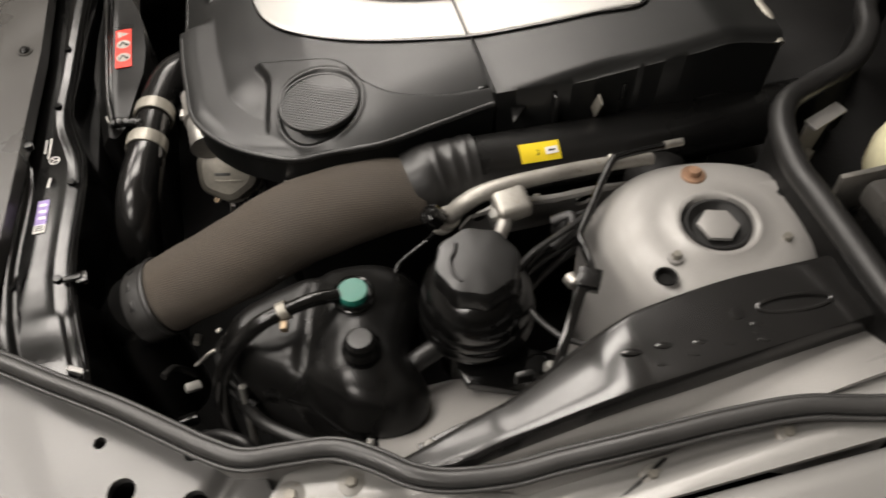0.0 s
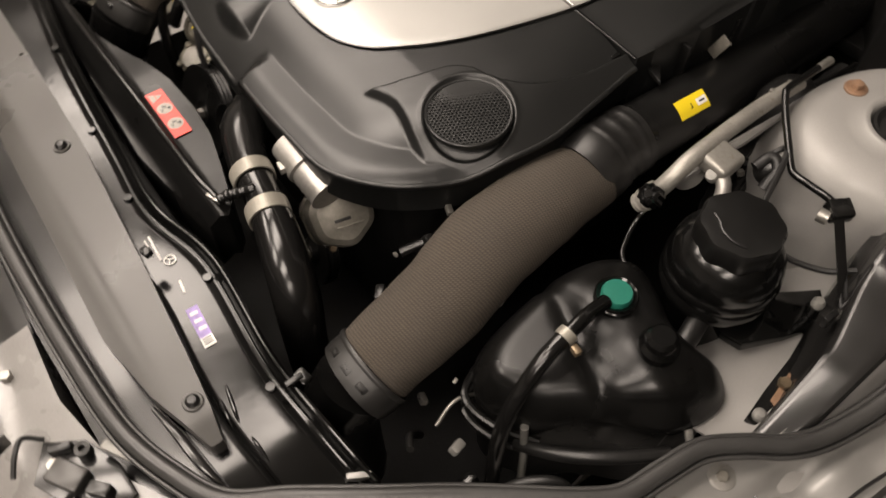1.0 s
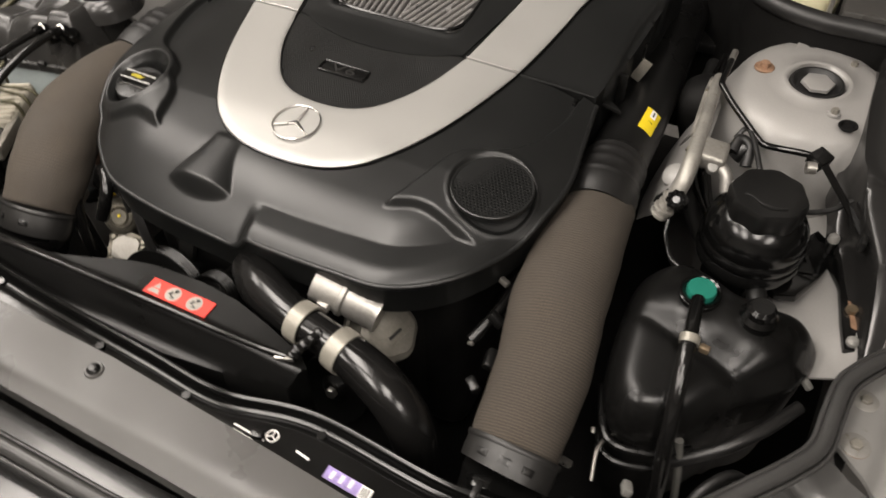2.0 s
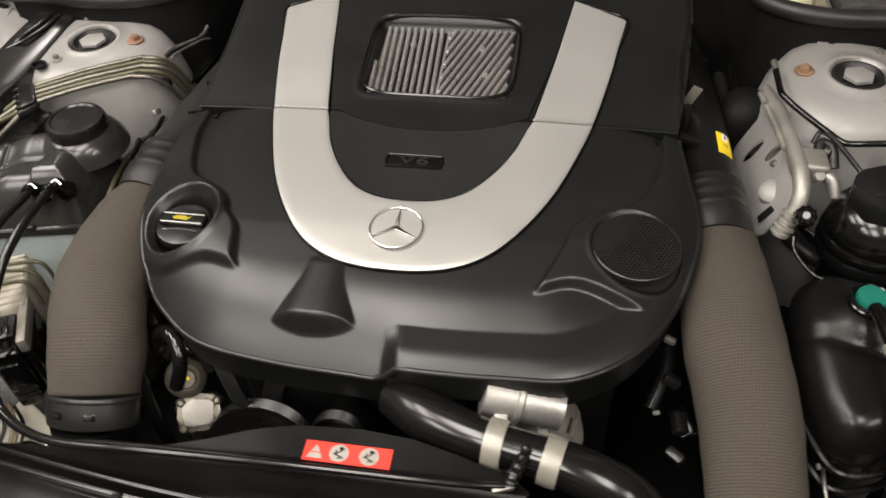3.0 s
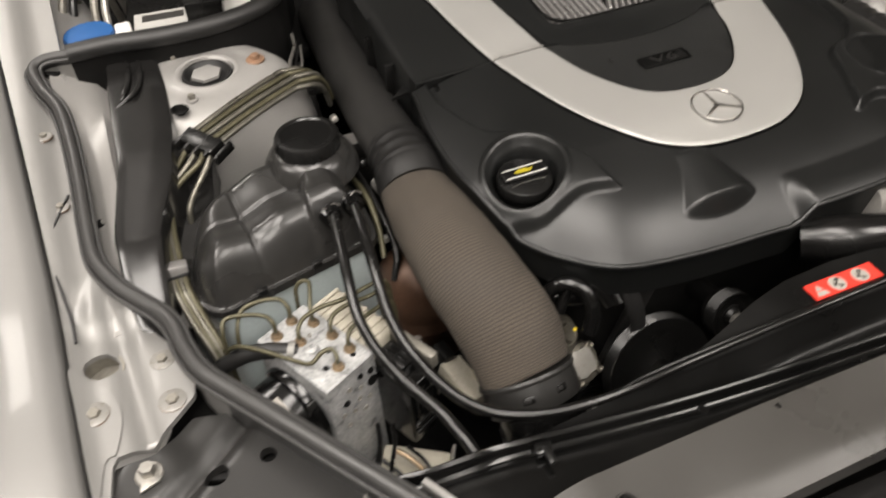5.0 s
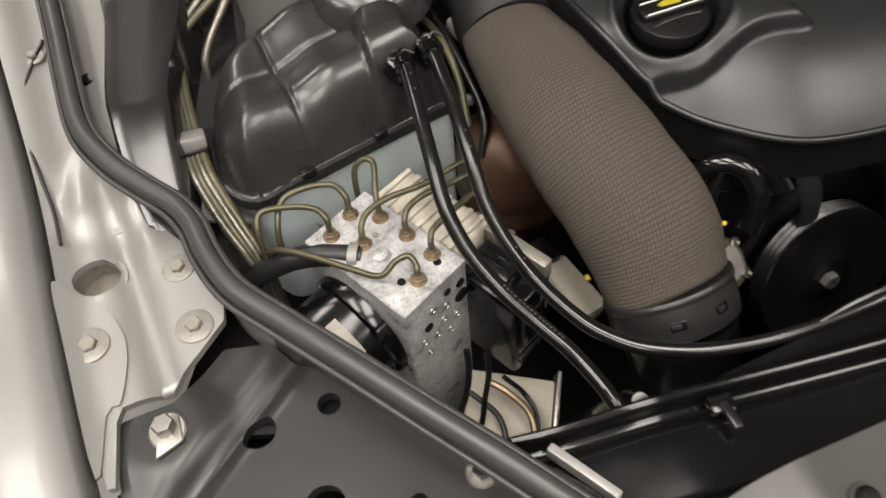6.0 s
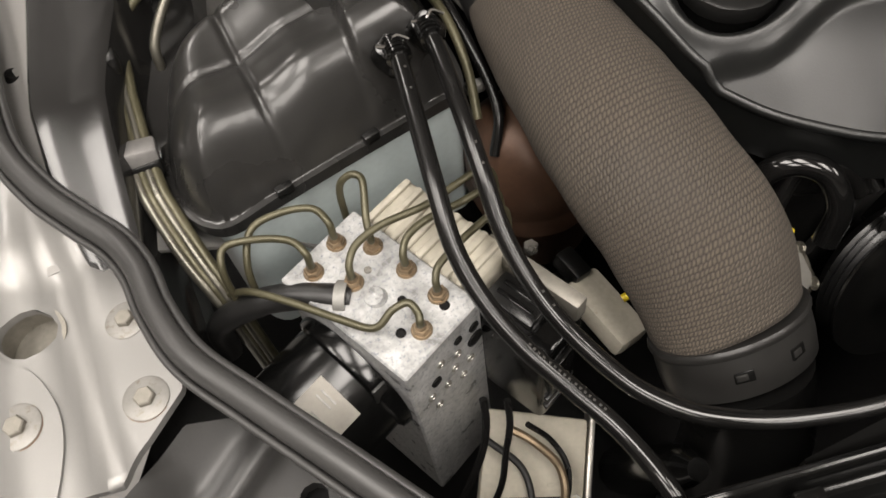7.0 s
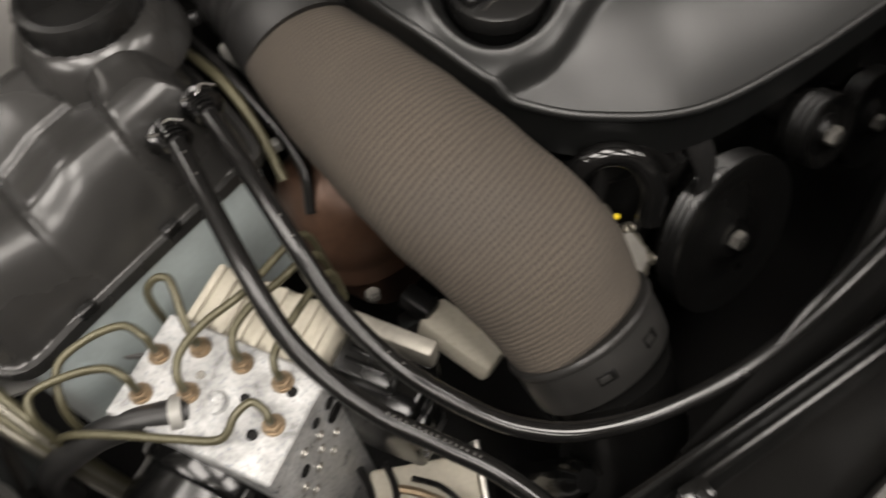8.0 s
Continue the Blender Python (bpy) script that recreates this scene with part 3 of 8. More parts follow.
def cowl(side):
    seal = thing("cowl_seal", "thick black rubber seal along the cowl box edge", "rubber seal", (0.6 * side, 0.4, 0.88), "cowl seals")
    pts = COWL[side]
    part("bead", tube(pts, 0.0125, seg=14, n=8), RUBBER, seal, "rounded rubber bead", sharp=60)
    flap = glide([(x, y, z - 0.008) for x, y, z in pts], 6)
    # near-black in place of the shade on a recessed wall
    part("wall", wall_along(flap, 0.56, 0.01), DARK, seal, "black plastic wall of the cowl box")


cowl(1)
cowl(-1)
mount = thing("cowl_bracket", "grey pressed metal bracket beside the cowl seal", "bracket", (0.43, 0.51, 0.80))
part("plate", box((0.004, 0.052, 0.075), pose(0.430, 0.512, 0.838, 0, 6, 21), 0.0015), BODY, mount, "grey metal plate")
part("flange", box((0.016, 0.050, 0.004), pose(0.438, 0.514, 0.876, 0, 6, 21), 0.0012), BODY, mount, "folded top flange")
part("stem", box((0.012, 0.020, 0.070), pose(0.434, 0.512, 0.785, 0, 0, 21), 0.0015), BODY, mount, "narrow foot of the bracket")
# near-black depths behind and beneath the engine; the colour carries their shade
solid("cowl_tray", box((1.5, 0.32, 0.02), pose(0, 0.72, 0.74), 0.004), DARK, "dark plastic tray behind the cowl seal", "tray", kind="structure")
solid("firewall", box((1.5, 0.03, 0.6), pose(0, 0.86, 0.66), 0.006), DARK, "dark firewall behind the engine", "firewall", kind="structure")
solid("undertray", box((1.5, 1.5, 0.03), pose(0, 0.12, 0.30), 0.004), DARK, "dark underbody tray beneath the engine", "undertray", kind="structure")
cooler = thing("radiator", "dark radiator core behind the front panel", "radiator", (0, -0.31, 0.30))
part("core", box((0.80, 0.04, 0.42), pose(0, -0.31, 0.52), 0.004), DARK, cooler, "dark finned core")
for x in (-0.42, 0.42):
    part("end_tank", box((0.045, 0.05, 0.44), pose(x, -0.31, 0.52), 0.01, 3), BLACK, cooler, "black plastic end tank")


def ledge_height(x, y):
    """Silver ledge between seal and wing: rises to the windscreen, with a pressed rib and a shallow bowl."""
    x = np.abs(np.asarray(x, float))
    y = np.asarray(y, float)
    z = 0.790 + 0.235 * np.clip(y - 0.06, 0, 1) - 0.05 * np.clip(-0.08 - y, 0, 1)
    rib = np.exp(-(((x - 0.6965 - 0.10 * (y + 0.074)) / 0.010) ** 2)) * ramp(0.10, 0.03, y)
    z = z - 0.008 * rib + 0.004 * np.exp(-(((x - 0.678 - 0.10 * (y + 0.074)) / 0.010) ** 2)) * ramp(0.08, 0.03, y) * ramp(-0.05, -0.01, y)
    step = ramp(0.752, 0.722, x) * ramp(0.000, 0.040, y) * ramp(0.11, 0.05, y)
    return z + 0.012 * step + 0.010 * ramp(0.730, 0.756, x)


def edge_line(y):
    return 0.750 + 0.055 * (np.asarray(y) + 0.0)


LEDGE = [(0.735, -0.205), (0.724, -0.136), (0.690, -0.134), (0.668, -0.118), (0.645, -0.098), (0.640, -0.07), (0.660, -0.02), (0.700, 0.05), (0.720, 0.10), (0.725, 0.22), (0.720, 0.35), (0.705, 0.40), (0.705, 0.66), (0.786, 0.66), (0.771, 0.38), (0.757, 0.12), (0.747, -0.06)]


def fender(side):
    place = "driver" if side < 0 else "passenger"
    wing = thing("front_fender", "silver painted front wing with a bolted inner ledge", "fender", (0.78 * side, 0.2, 0.3), "front fenders")
    pts = [(x * side, y) for x, y in LEDGE]
    bm = sheet(pts, ledge_height, 0.006, [(0.724 * side, -0.026, 0.0165), (0.716 * side, 0.372, 0.008), (0.742 * side, 0.10, 0.006)], 0.006)
    part("ledge", bm, FLAKE, wing, "silver inner ledge with pressed rib and round hole", sharp=50)
    # added cups close the holes; dull alloy puts shade into their colour
    for x, y, r in ((0.724, -0.026, 0.0165), (0.716, 0.372, 0.008)):
        z = float(ledge_height(x, y))
        part("hole_cup", lathe([(0, -0.024), (r * 1.25, -0.024), (r * 1.25, -0.0055), (r + 0.0015, -0.0055)], pose(x * side, y, z), seg=28), DULL, wing, "dull cup closing the round hole")
    lap = glide([(0.751, -0.026), (0.736, -0.042), (0.722, -0.055), (0.712, -0.080), (0.712, -0.105), (0.721, -0.134), (0.730, -0.136), (0.741, -0.18), (0.748, -0.08)], 4, True)
    part("lap_plate", sheet([(x * side, y) for x, y in lap], lambda x, y: ledge_height(x, y) + 0.0022, 0.005, (), 0.003), FLAKE, wing, "overlapping silver plate", sharp=40)
    # outer skin: a rolled edge, then the crown of the wing
    bm = bmesh.new()
    rows = []
    for y in np.linspace(-0.50, 0.72, 26):
        e = float(edge_line(y)) + 0.006 - 0.35 * max(0.0, -0.20 - y) ** 1.4
        top = 0.812 + 0.19 * max(0.0, y - 0.06) - 0.25 * max(0.0, -0.1 - y) ** 1.3
        prof = [(0, -0.03), (0, -0.004), (0.003, 0), (0.02, 0.004), (0.06, 0.004), (0.11, -0.008), (0.15, -0.035), (0.175, -0.08), (0.185, -0.16), (0.188, -0.32), (0.185, -0.50)]
        rows.append([bm.verts.new(((e + u) * side, y, top + w)) for u, w in prof])
    for a, b in zip(rows, rows[1:]):
        for k in range(len(a) - 1):
            bm.faces.new((a[k], a[k + 1], b[k + 1], b[k]))
    bmesh.ops.recalc_face_normals(bm, faces=bm.faces)
    bmesh.ops.solidify(bm, geom=bm.faces, thickness=0.002)
    part("skin", bm, PAINT, wing, "smooth silver painted outer skin", sharp=60)
    # bolts of the ledge
    for x, y, rw in ((0.667, -0.042, 0.0125), (0.665, -0.095, 0.0135), (0.734, -0.084, 0.0140), (0.738, 0.20, 0.010), (0.742, 0.31, 0.010)):
        z = float(ledge_height(x, y)) - 0.0008
        z = z + (0.0022 if 0.732 < x < 0.737 else 0)
        stain = part("stain_ring", washer((x * side, y, z - 0.0004), rw * 1.0, 0.0012), RUST, wing, "brown stain round the washer")
        bolt = part("washer", washer((x * side, y, z + 0.0002), rw * 0.985, 0.0018), GRUBBY, stain, "flat round washer")
        part("bolt", hex_head((x * side, y, z + 0.0015), rw * 0.44, 0.0042, turn=20 + 900 * y), DULL, wing, "hexagon bolt head")
    line = [(0.728, 0.215, float(ledge_height(0.728, 0.215)) + 0.002), (0.748, 0.17, 0.822), (0.756, 0.13, 0.812), (0.750, 0.08, 0.806), (0.744, 0.04, 0.803), (0.742, 0.005, 0.801)]
    part("sealant_bead", tube([(x * side, y, z) for x, y, z in line], 0.0016, seg=6), RUBBER, wing, "thin dark cable along the ledge")
    return wing


fender(-1)
fender(1)


def inner_wing(side):
    """Silver wheelhouse with the strut tower's dome, and the black band beside it."""
    body = thing("strut_tower", "bare silver strut tower with a domed top plate", "strut tower", (0.535 * side, 0.347, 0.5), "strut towers")
    bm = lathe([(0.132, -0.32), (0.130, -0.17), (0.126, -0.09), (0.117, -0.045), (0.103, -0.018), (0.090, -0.007), (0.074, -0.002), (0.060, 0.0), (0.0435, 0.0002), (0.0415, 0.0022), (0.0385, 0.0028), (0.0355, 0.0018), (0.0335, -0.003), (0.0325, -0.020), (0, -0.022)],
               pose(0.535 * side, 0.347, 0.866, 2.0, -1.0 * side, 0), seg=56, wave=lambda a, z: 1 + 0.05 * math.cos(3 * a + 0.6) * (z < 0.0) * (z > -0.1))
    part("dome", bm, BODY, body, "silver pressed dome", sharp=45)
    part("bushing", lathe([(0.0325, -0.006), (0.0310, -0.002), (0.0285, -0.002), (0.026, -0.006), (0.023, -0.009), (0, -0.009)], pose(0.535 * side, 0.347, 0.868, 2, -1 * side, 0), seg=40), RUBBER, body, "black rubber bush")
    part("nut", hex_head((0.536 * side, 0.347, 0.862), 0.0200, 0.0050, turn=12), BODY, body, "large pale hexagon nut")
    for x, y, mat in ((0.470, 0.352, RUST), (0.570, 0.399, BODY), (0.563, 0.291, BODY)):
        part("stud", washer((x * side, y, 0.864), 0.0125 if mat is RUST else 0.0075, 0.003), mat, body, "round stud washer")
        part("stud_nut", hex_head((x * side, y, 0.866), 0.0065 if mat is RUST else 0.0045, 0.007), RUST if mat is RUST else DULL, body, "small stud nut")
    # near-black discs on the metal paint the shade of small holes
    part("drain_hole", lathe([(0, -0.004), (0.0075, -0.004), (0.0088, 0.001), (0.0105, 0.0015), (0.0112, 0)], pose(0.581 * side, 0.273, 0.8665, 0, -4 * side, 0), seg=20), DARK, body, "small dark disc in place of a hole")
    part("bracket", prism([(0.496 * side, 0.404), (0.572 * side, 0.392), (0.576 * side, 0.412), (0.499 * side, 0.436)], 0.862, 0.866, 0.001), BODY, body, "thin silver bracket")
    part("bracket_hole", lathe([(0, 0.0006), (0.0045, 0.0006), (0.0052, 0)], pose(0.516 * side, 0.424, 0.8662), seg=16), DARK, body, "small dark disc in place of a hole")

    house = thing("wheelhouse", "silver inner wheelhouse panel of the engine bay", "wheelhouse", (0.6 * side, 0.1, 0.4), "wheelhouses", kind="structure")
    bm = bmesh.new()
    rows = []
    for y in np.linspace(-0.012 if side > 0 else 0.012, 0.70, 28):
        bow = 0.025 * math.exp(-(((y - 0.35) / 0.16) ** 2))
        back = 0.05 * max(0, -y - 0.02) / 0.2
        zs = float(np.interp(y, [-0.1, 0.05, 0.11, 0.22, 0.33, 0.40, 0.7], [0.775, 0.788, 0.796, 0.820, 0.856, 0.880, 0.88]))
        zb = float(np.interp(y, [-0.06, 0.0, 0.06, 0.17, 0.32, 0.46], [0.762, 0.795, 0.818, 0.836, 0.848, 0.855]))
        prof = [(0.722, zs), (0.690 - back * 0.5, (zs + zb) / 2 - 0.004), (0.672 - back, zb), (0.645 - bow - back, 0.772), (0.610 - bow - back, 0.752), (0.570 - bow, 0.738), (0.545 - bow, 0.70), (0.54, 0.50), (0.52, 0.32)]
        rows.append([bm.verts.new((x * side, y, z)) for n, (x, z) in enumerate(prof)])
    for a, b in zip(rows, rows[1:]):
        for k in range(len(a) - 1):
            bm.faces.new((a[k], a[k + 1], b[k + 1], b[k]))
    bmesh.ops.recalc_face_normals(bm, faces=bm.faces)
    bmesh.ops.solidify(bm, geom=bm.faces, thickness=0.003)
    part("panel", bm, BODY, house, sharp=50)

    # black painted band over the wheelhouse edge
    band = thing("inner_wing_brace", "glossy black painted brace panel along the inner wing", "brace panel", (0.64 * side, 0.2, 0.8), "inner wing braces")
    bm = bmesh.new()
    rows = []
    for y, xo, xi, z in ((-0.06, 0.668, 0.648, 0.762), (-0.02, 0.680, 0.647, 0.782), (0.02, 0.685, 0.645, 0.802), (0.055, 0.686, 0.641, 0.8195), (0.086, 0.685, 0.637, 0.8330), (0.11, 0.684, 0.632, 0.8395), (0.17, 0.682, 0.614, 0.8545), (0.195, 0.682, 0.611, 0.8610), (0.215, 0.6815, 0.608, 0.8642), (0.24, 0.681, 0.603, 0.866), (0.32, 0.678, 0.597, 0.872), (0.40, 0.674, 0.598, 0.875), (0.46, 0.670, 0.599, 0.877)):
        # wide black foot on the driver's side stands in for a shaded recess
        foot = 0.010 + 0.024 * float(ramp(0.01, 0.07, y))
        if side > 0:
            xi, foot = xi + 0.010 * float(ramp(0.24, 0.11, y)), 0.012
        else:
            xo, xi = xo - 0.018 * float(ramp(0.10, 0.22, y)), xi - 0.009 * float(ramp(0.10, 0.22, y))
        prof = [(xo, -0.028), (xo, -0.004), (xo - 0.003, 0.0), (xo - 0.25 * (xo - xi), 0.001), (xo - 0.5 * (xo - xi), -0.002), (xi + 0.008, -0.001), (xi + 0.002, -0.004), (xi, -0.010), (xi - 0.002, -0.040), (xi - 0.006, -0.048), (xi - foot, -0.052), (xi - foot - 0.002, -0.085)]
        twist = (0.10 * float(ramp(0.05, 0.11, y)) * float(ramp(0.215, 0.165, y)) - 0.10 * float(ramp(0.06, 0.0, y))) * (side > 0)
        rows.append([(x * side, y, z + w + twist * (x - xo)) for x, w in prof])
    fine = np.stack([glide([r[k] for r in rows], 5) for k in range(len(rows[0]))], 1)
    vs = [[bm.verts.new((x, y, z)) for x, y, z in row] for row in fine]
    for a, b in zip(vs, vs[1:]):
        for k in range(len(a) - 1):
            bm.faces.new((a[k], a[k + 1], b[k + 1], b[k]))
    bmesh.ops.recalc_face_normals(bm, faces=bm.faces)
    bmesh.ops.solidify(bm, geom=bm.faces, thickness=0.002)
    part("panel", bm, BAND, band, sharp=40)
    z = 0.876
    if side < 0:
        for pts in ([(0.627, 0.432), (0.628, 0.405), (0.630, 0.363), (0.638, 0.330), (0.646, 0.316)], [(0.613, 0.420), (0.614, 0.386), (0.617, 0.353), (0.628, 0.322), (0.652, 0.304)]):
            lift = (-0.004, -0.0008, -0.0004, -0.0008, -0.006)
            part("rib", tube([(x * side, y, z + w) for (x, y), w in zip(pts, lift)], [0.002, 0.0034, 0.0038, 0.0034, 0.002], seg=12, flat=0.75), BAND, band, "pressed rib")
    else:
        # short pressed bumps and a long oval swage on the passenger's brace
        for x, y, w in ((0.6455, 0.214, 0.006), (0.6470, 0.2415, 0.005), (0.6640, 0.232, 0.005), (0.6630, 0.2625, 0.007), (0.6535, 0.272, 0.005), (0.6620, 0.294, 0.007), (0.6510, 0.3255, 0.005), (0.6590, 0.319, 0.004), (0.6665, 0.3225, 0.005), (0.6570, 0.3435, 0.004)):
            zb = float(np.interp(y, [0.17, 0.195, 0.215, 0.24, 0.32, 0.40], [0.8545, 0.8610, 0.8642, 0.866, 0.872, 0.875]))
            bump = lathe([(0.0034, -0.0020), (0.0030, 0.0002), (0.0018, 0.0010), (0, 0.0013)], pose(x, y, zb, 4, 0, -14) @ Matrix.Diagonal((1, 1.5 * w / 0.0032, 1, 1)), seg=14)
            part("bump", bump, BAND, band, "small pressed bump")
        swage = [(0.640 + 0.0085 * math.cos(a) + 0.004 * math.sin(a), 0.365 + 0.032 * math.sin(a), 0.8730 + 0.0022 * math.sin(a)) for a in np.linspace(0, 2 * math.pi, 25)]
        part("swage", tube(swage, 0.0024, seg=8, raw=True), BAND, band, "long oval swage")
    # discs laid on the panel, near-black for the shade inside holes
    for x, y, r in ((0.719, 0.418, 0.0085), (0.688, 0.438, 0.010), (0.700, 0.165, 0.005)):
        zw = float(np.interp(y, [0.05, 0.11, 0.22, 0.33, 0.40, 0.7], [0.788, 0.796, 0.820, 0.856, 0.880, 0.88]))
        zv = float(np.interp(y, [0.06, 0.17, 0.32, 0.46], [0.818, 0.836, 0.848, 0.855]))
        zt = float(np.interp(x, [0.672, 0.690, 0.722], [zv, (zw + zv) / 2 - 0.004, zw]))
        part("wing_hole", lathe([(0, 0.0005), (r * 0.85, 0.0005), (r, 0.002), (r * 1.12, 0.001), (r * 1.15, -0.004)], pose(x * side, y, zt, 0, -18 * side, 0), seg=20), DARK, band, "round dark disc in place of a hole")
    part("dimple", lathe([(0, 0.002), (0.006, 0.001), (0.009, -0.003)], pose(0.636 * side, 0.315, 0.870), seg=16), BAND, band, "small raised dimple")
    part("edge_clip", box((0.006, 0.016, 0.014), pose(0.628 * side, 0.125, 0.832), 0.0015), BLACK, band, "small black clip")


inner_wing(-1)
inner_wing(1)

# ---- the open hood, hinged at the windscreen ----
def hood():
    lid = thing("hood", "open hood with a black padded underside", "hood", (0, 0.66, 0.96))
    m = pose(0, 0.74, 0.97, -77, 0, 0)
    part("skin", box((1.46, 1.12, 0.02), m @ pose(0, -0.56, 0.03), 0.008), PAINT, lid, "silver painted skin")
    frame_edge = [(-0.70, -1.08), (0.70, -1.08), (0.70, -0.07), (-0.70, -0.07)]
    part("inner_frame", prism(frame_edge, 0.008, 0.019, 0.004, m), PAINT, lid, "silver painted inner frame")
    part("liner", box((1.10, 0.84, 0.026), m @ pose(0, -0.55, 0.004), 0.010), FELT, lid, "grey-black padded liner")


hood()

# ---- front corner panels beside the headlamps ----
CORNER = [(0.728, -0.142), (0.690, -0.142), (0.652, -0.112), (0.622, -0.120), (0.565, -0.196), (0.490, -0.295), (0.452, -0.368), (0.478, -0.420), (0.560, -0.420), (0.655, -0.330), (0.735, -0.215)]


def corner_height(x, y):
    x, y = np.abs(np.asarray(x, float)), np.asarray(y, float)
    along = (0.70 - x) * 0.62 + (-0.12 - y) * 0.78
    return 0.781 - 0.006 * ramp(0.02, 0.05, np.hypot(x - 0.70, y + 0.16)) - 0.010 * np.exp(-(((x - 0.69) * 0.8 + (y + 0.20)) / 0.012) ** 2) + 0.02 * ramp(0.20, 0.42, along) - 0.012 * ramp(-0.30, -0.42, y)


def corner(side, mat, label):
    panel = thing("corner_panel", label, "front panel", (0.6 * side, -0.26, 0.75), "headlamp panels")
    holes = [(0.596 * side, -0.1795, 0.0080), (0.644 * side, -0.180, 0.0120), (0.617 * side, -0.243, 0.013), (0.564 * side, -0.263, 0.0065)]
    part("plate", sheet([(x * side, y) for x, y in CORNER], corner_height, 0.0035, holes, 0.010), mat, panel, sharp=40)
    # near-black sheet below the plate puts the shade into its holes
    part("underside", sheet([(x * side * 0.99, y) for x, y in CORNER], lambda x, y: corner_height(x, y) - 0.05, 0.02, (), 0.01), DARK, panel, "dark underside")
    for x, y, r in ((0.697, -0.160, 0.0125), (0.522, -0.260, 0.0105)):
        z = float(corner_height(x, y))
        nut = part("flange", washer((x * side, y, z - 0.001), r, 0.003), ZINC, panel, "round flange")
        part("nut", hex_head((x * side, y, z + 0.002), r * 0.6, 0.010), ZINC if x > 0.65 else mat, nut, "hexagon nut")
    part("shim", prism([(0.706 * side, -0.178), (0.688 * side, -0.172), (0.688 * side, -0.154), (0.702 * side, -0.150)], 0.7825, 0.785, 0.0008), ZINC, panel, "bare steel shim")
    lampu = thing("headlamp", "headlamp housing with a pale curved lens rim", "headlamp", (0.68 * side, -0.27, 0.6), "headlamps")
    rim = [(0.752 * side, -0.172, 0.722), (0.716 * side, -0.180, 0.735), (0.670 * side, -0.212, 0.735), (0.640 * side, -0.262, 0.728), (0.625 * side, -0.33, 0.715)]
    part("rim", tube(rim, 0.012, seg=10, flat=0.5), LENS, lampu, "pale beige plastic rim", sharp=60)
    part("lens", lathe([(0, 0.03), (0.04, 0.024), (0.08, 0.0), (0.10, -0.05), (0.10, -0.14), (0, -0.14)], pose(0.515 * side, -0.515, 0.735, 25, 8 * side, 0) @ Matrix.Diagonal((1, 1, 0.35, 1)), seg=36), LENS, lampu, "clear curved lens")


solid("gusset_plate", prism([(-0.652, -0.060), (-0.636, -0.072), (-0.604, -0.134), (-0.577, -0.175), (-0.600, -0.190), (-0.660, -0.168), (-0.700, -0.142)], 0.748, 0.756, 0.002), DARK, "black painted gusset under the seal and silver ledge", "gusset")
corner(-1, SLATE, "dark grey painted headlamp mounting panel with round holes")
corner(1, DIMMED_SILVER, "silver headlamp mounting panel with bolts and holes")


# ---- slam panel, shield and shroud at the front ----
SLAM_LINE = glide([(-0.52, -0.240), (-0.49, -0.245), (-0.38, -0.262), (-0.2, -0.285), (0.0, -0.298), (0.1, -0.303), (0.2, -0.283), (0.35, -0.290), (0.49, -0.275), (0.52, -0.27)], 8)


def slam_rear(x):
    return np.interp(x, SLAM_LINE[:, 0], SLAM_LINE[:, 1])


def slam_height(x, y):
    x, y = np.asarray(x, float), np.asarray(y, float)
    rear = slam_rear(x)
    z = 0.779 - 0.012 * ramp(0.40, 0.48, np.abs(x))
    z = z + 0.007 * np.exp(-(((rear - y - 0.004) / 0.0045) ** 2)) - 0.004 * np.exp(-(((rear - y - 0.014) / 0.005) ** 2))
    z = z + 0.006 * ramp(0.0, 0.004, rear - y - 0.066)
    return z




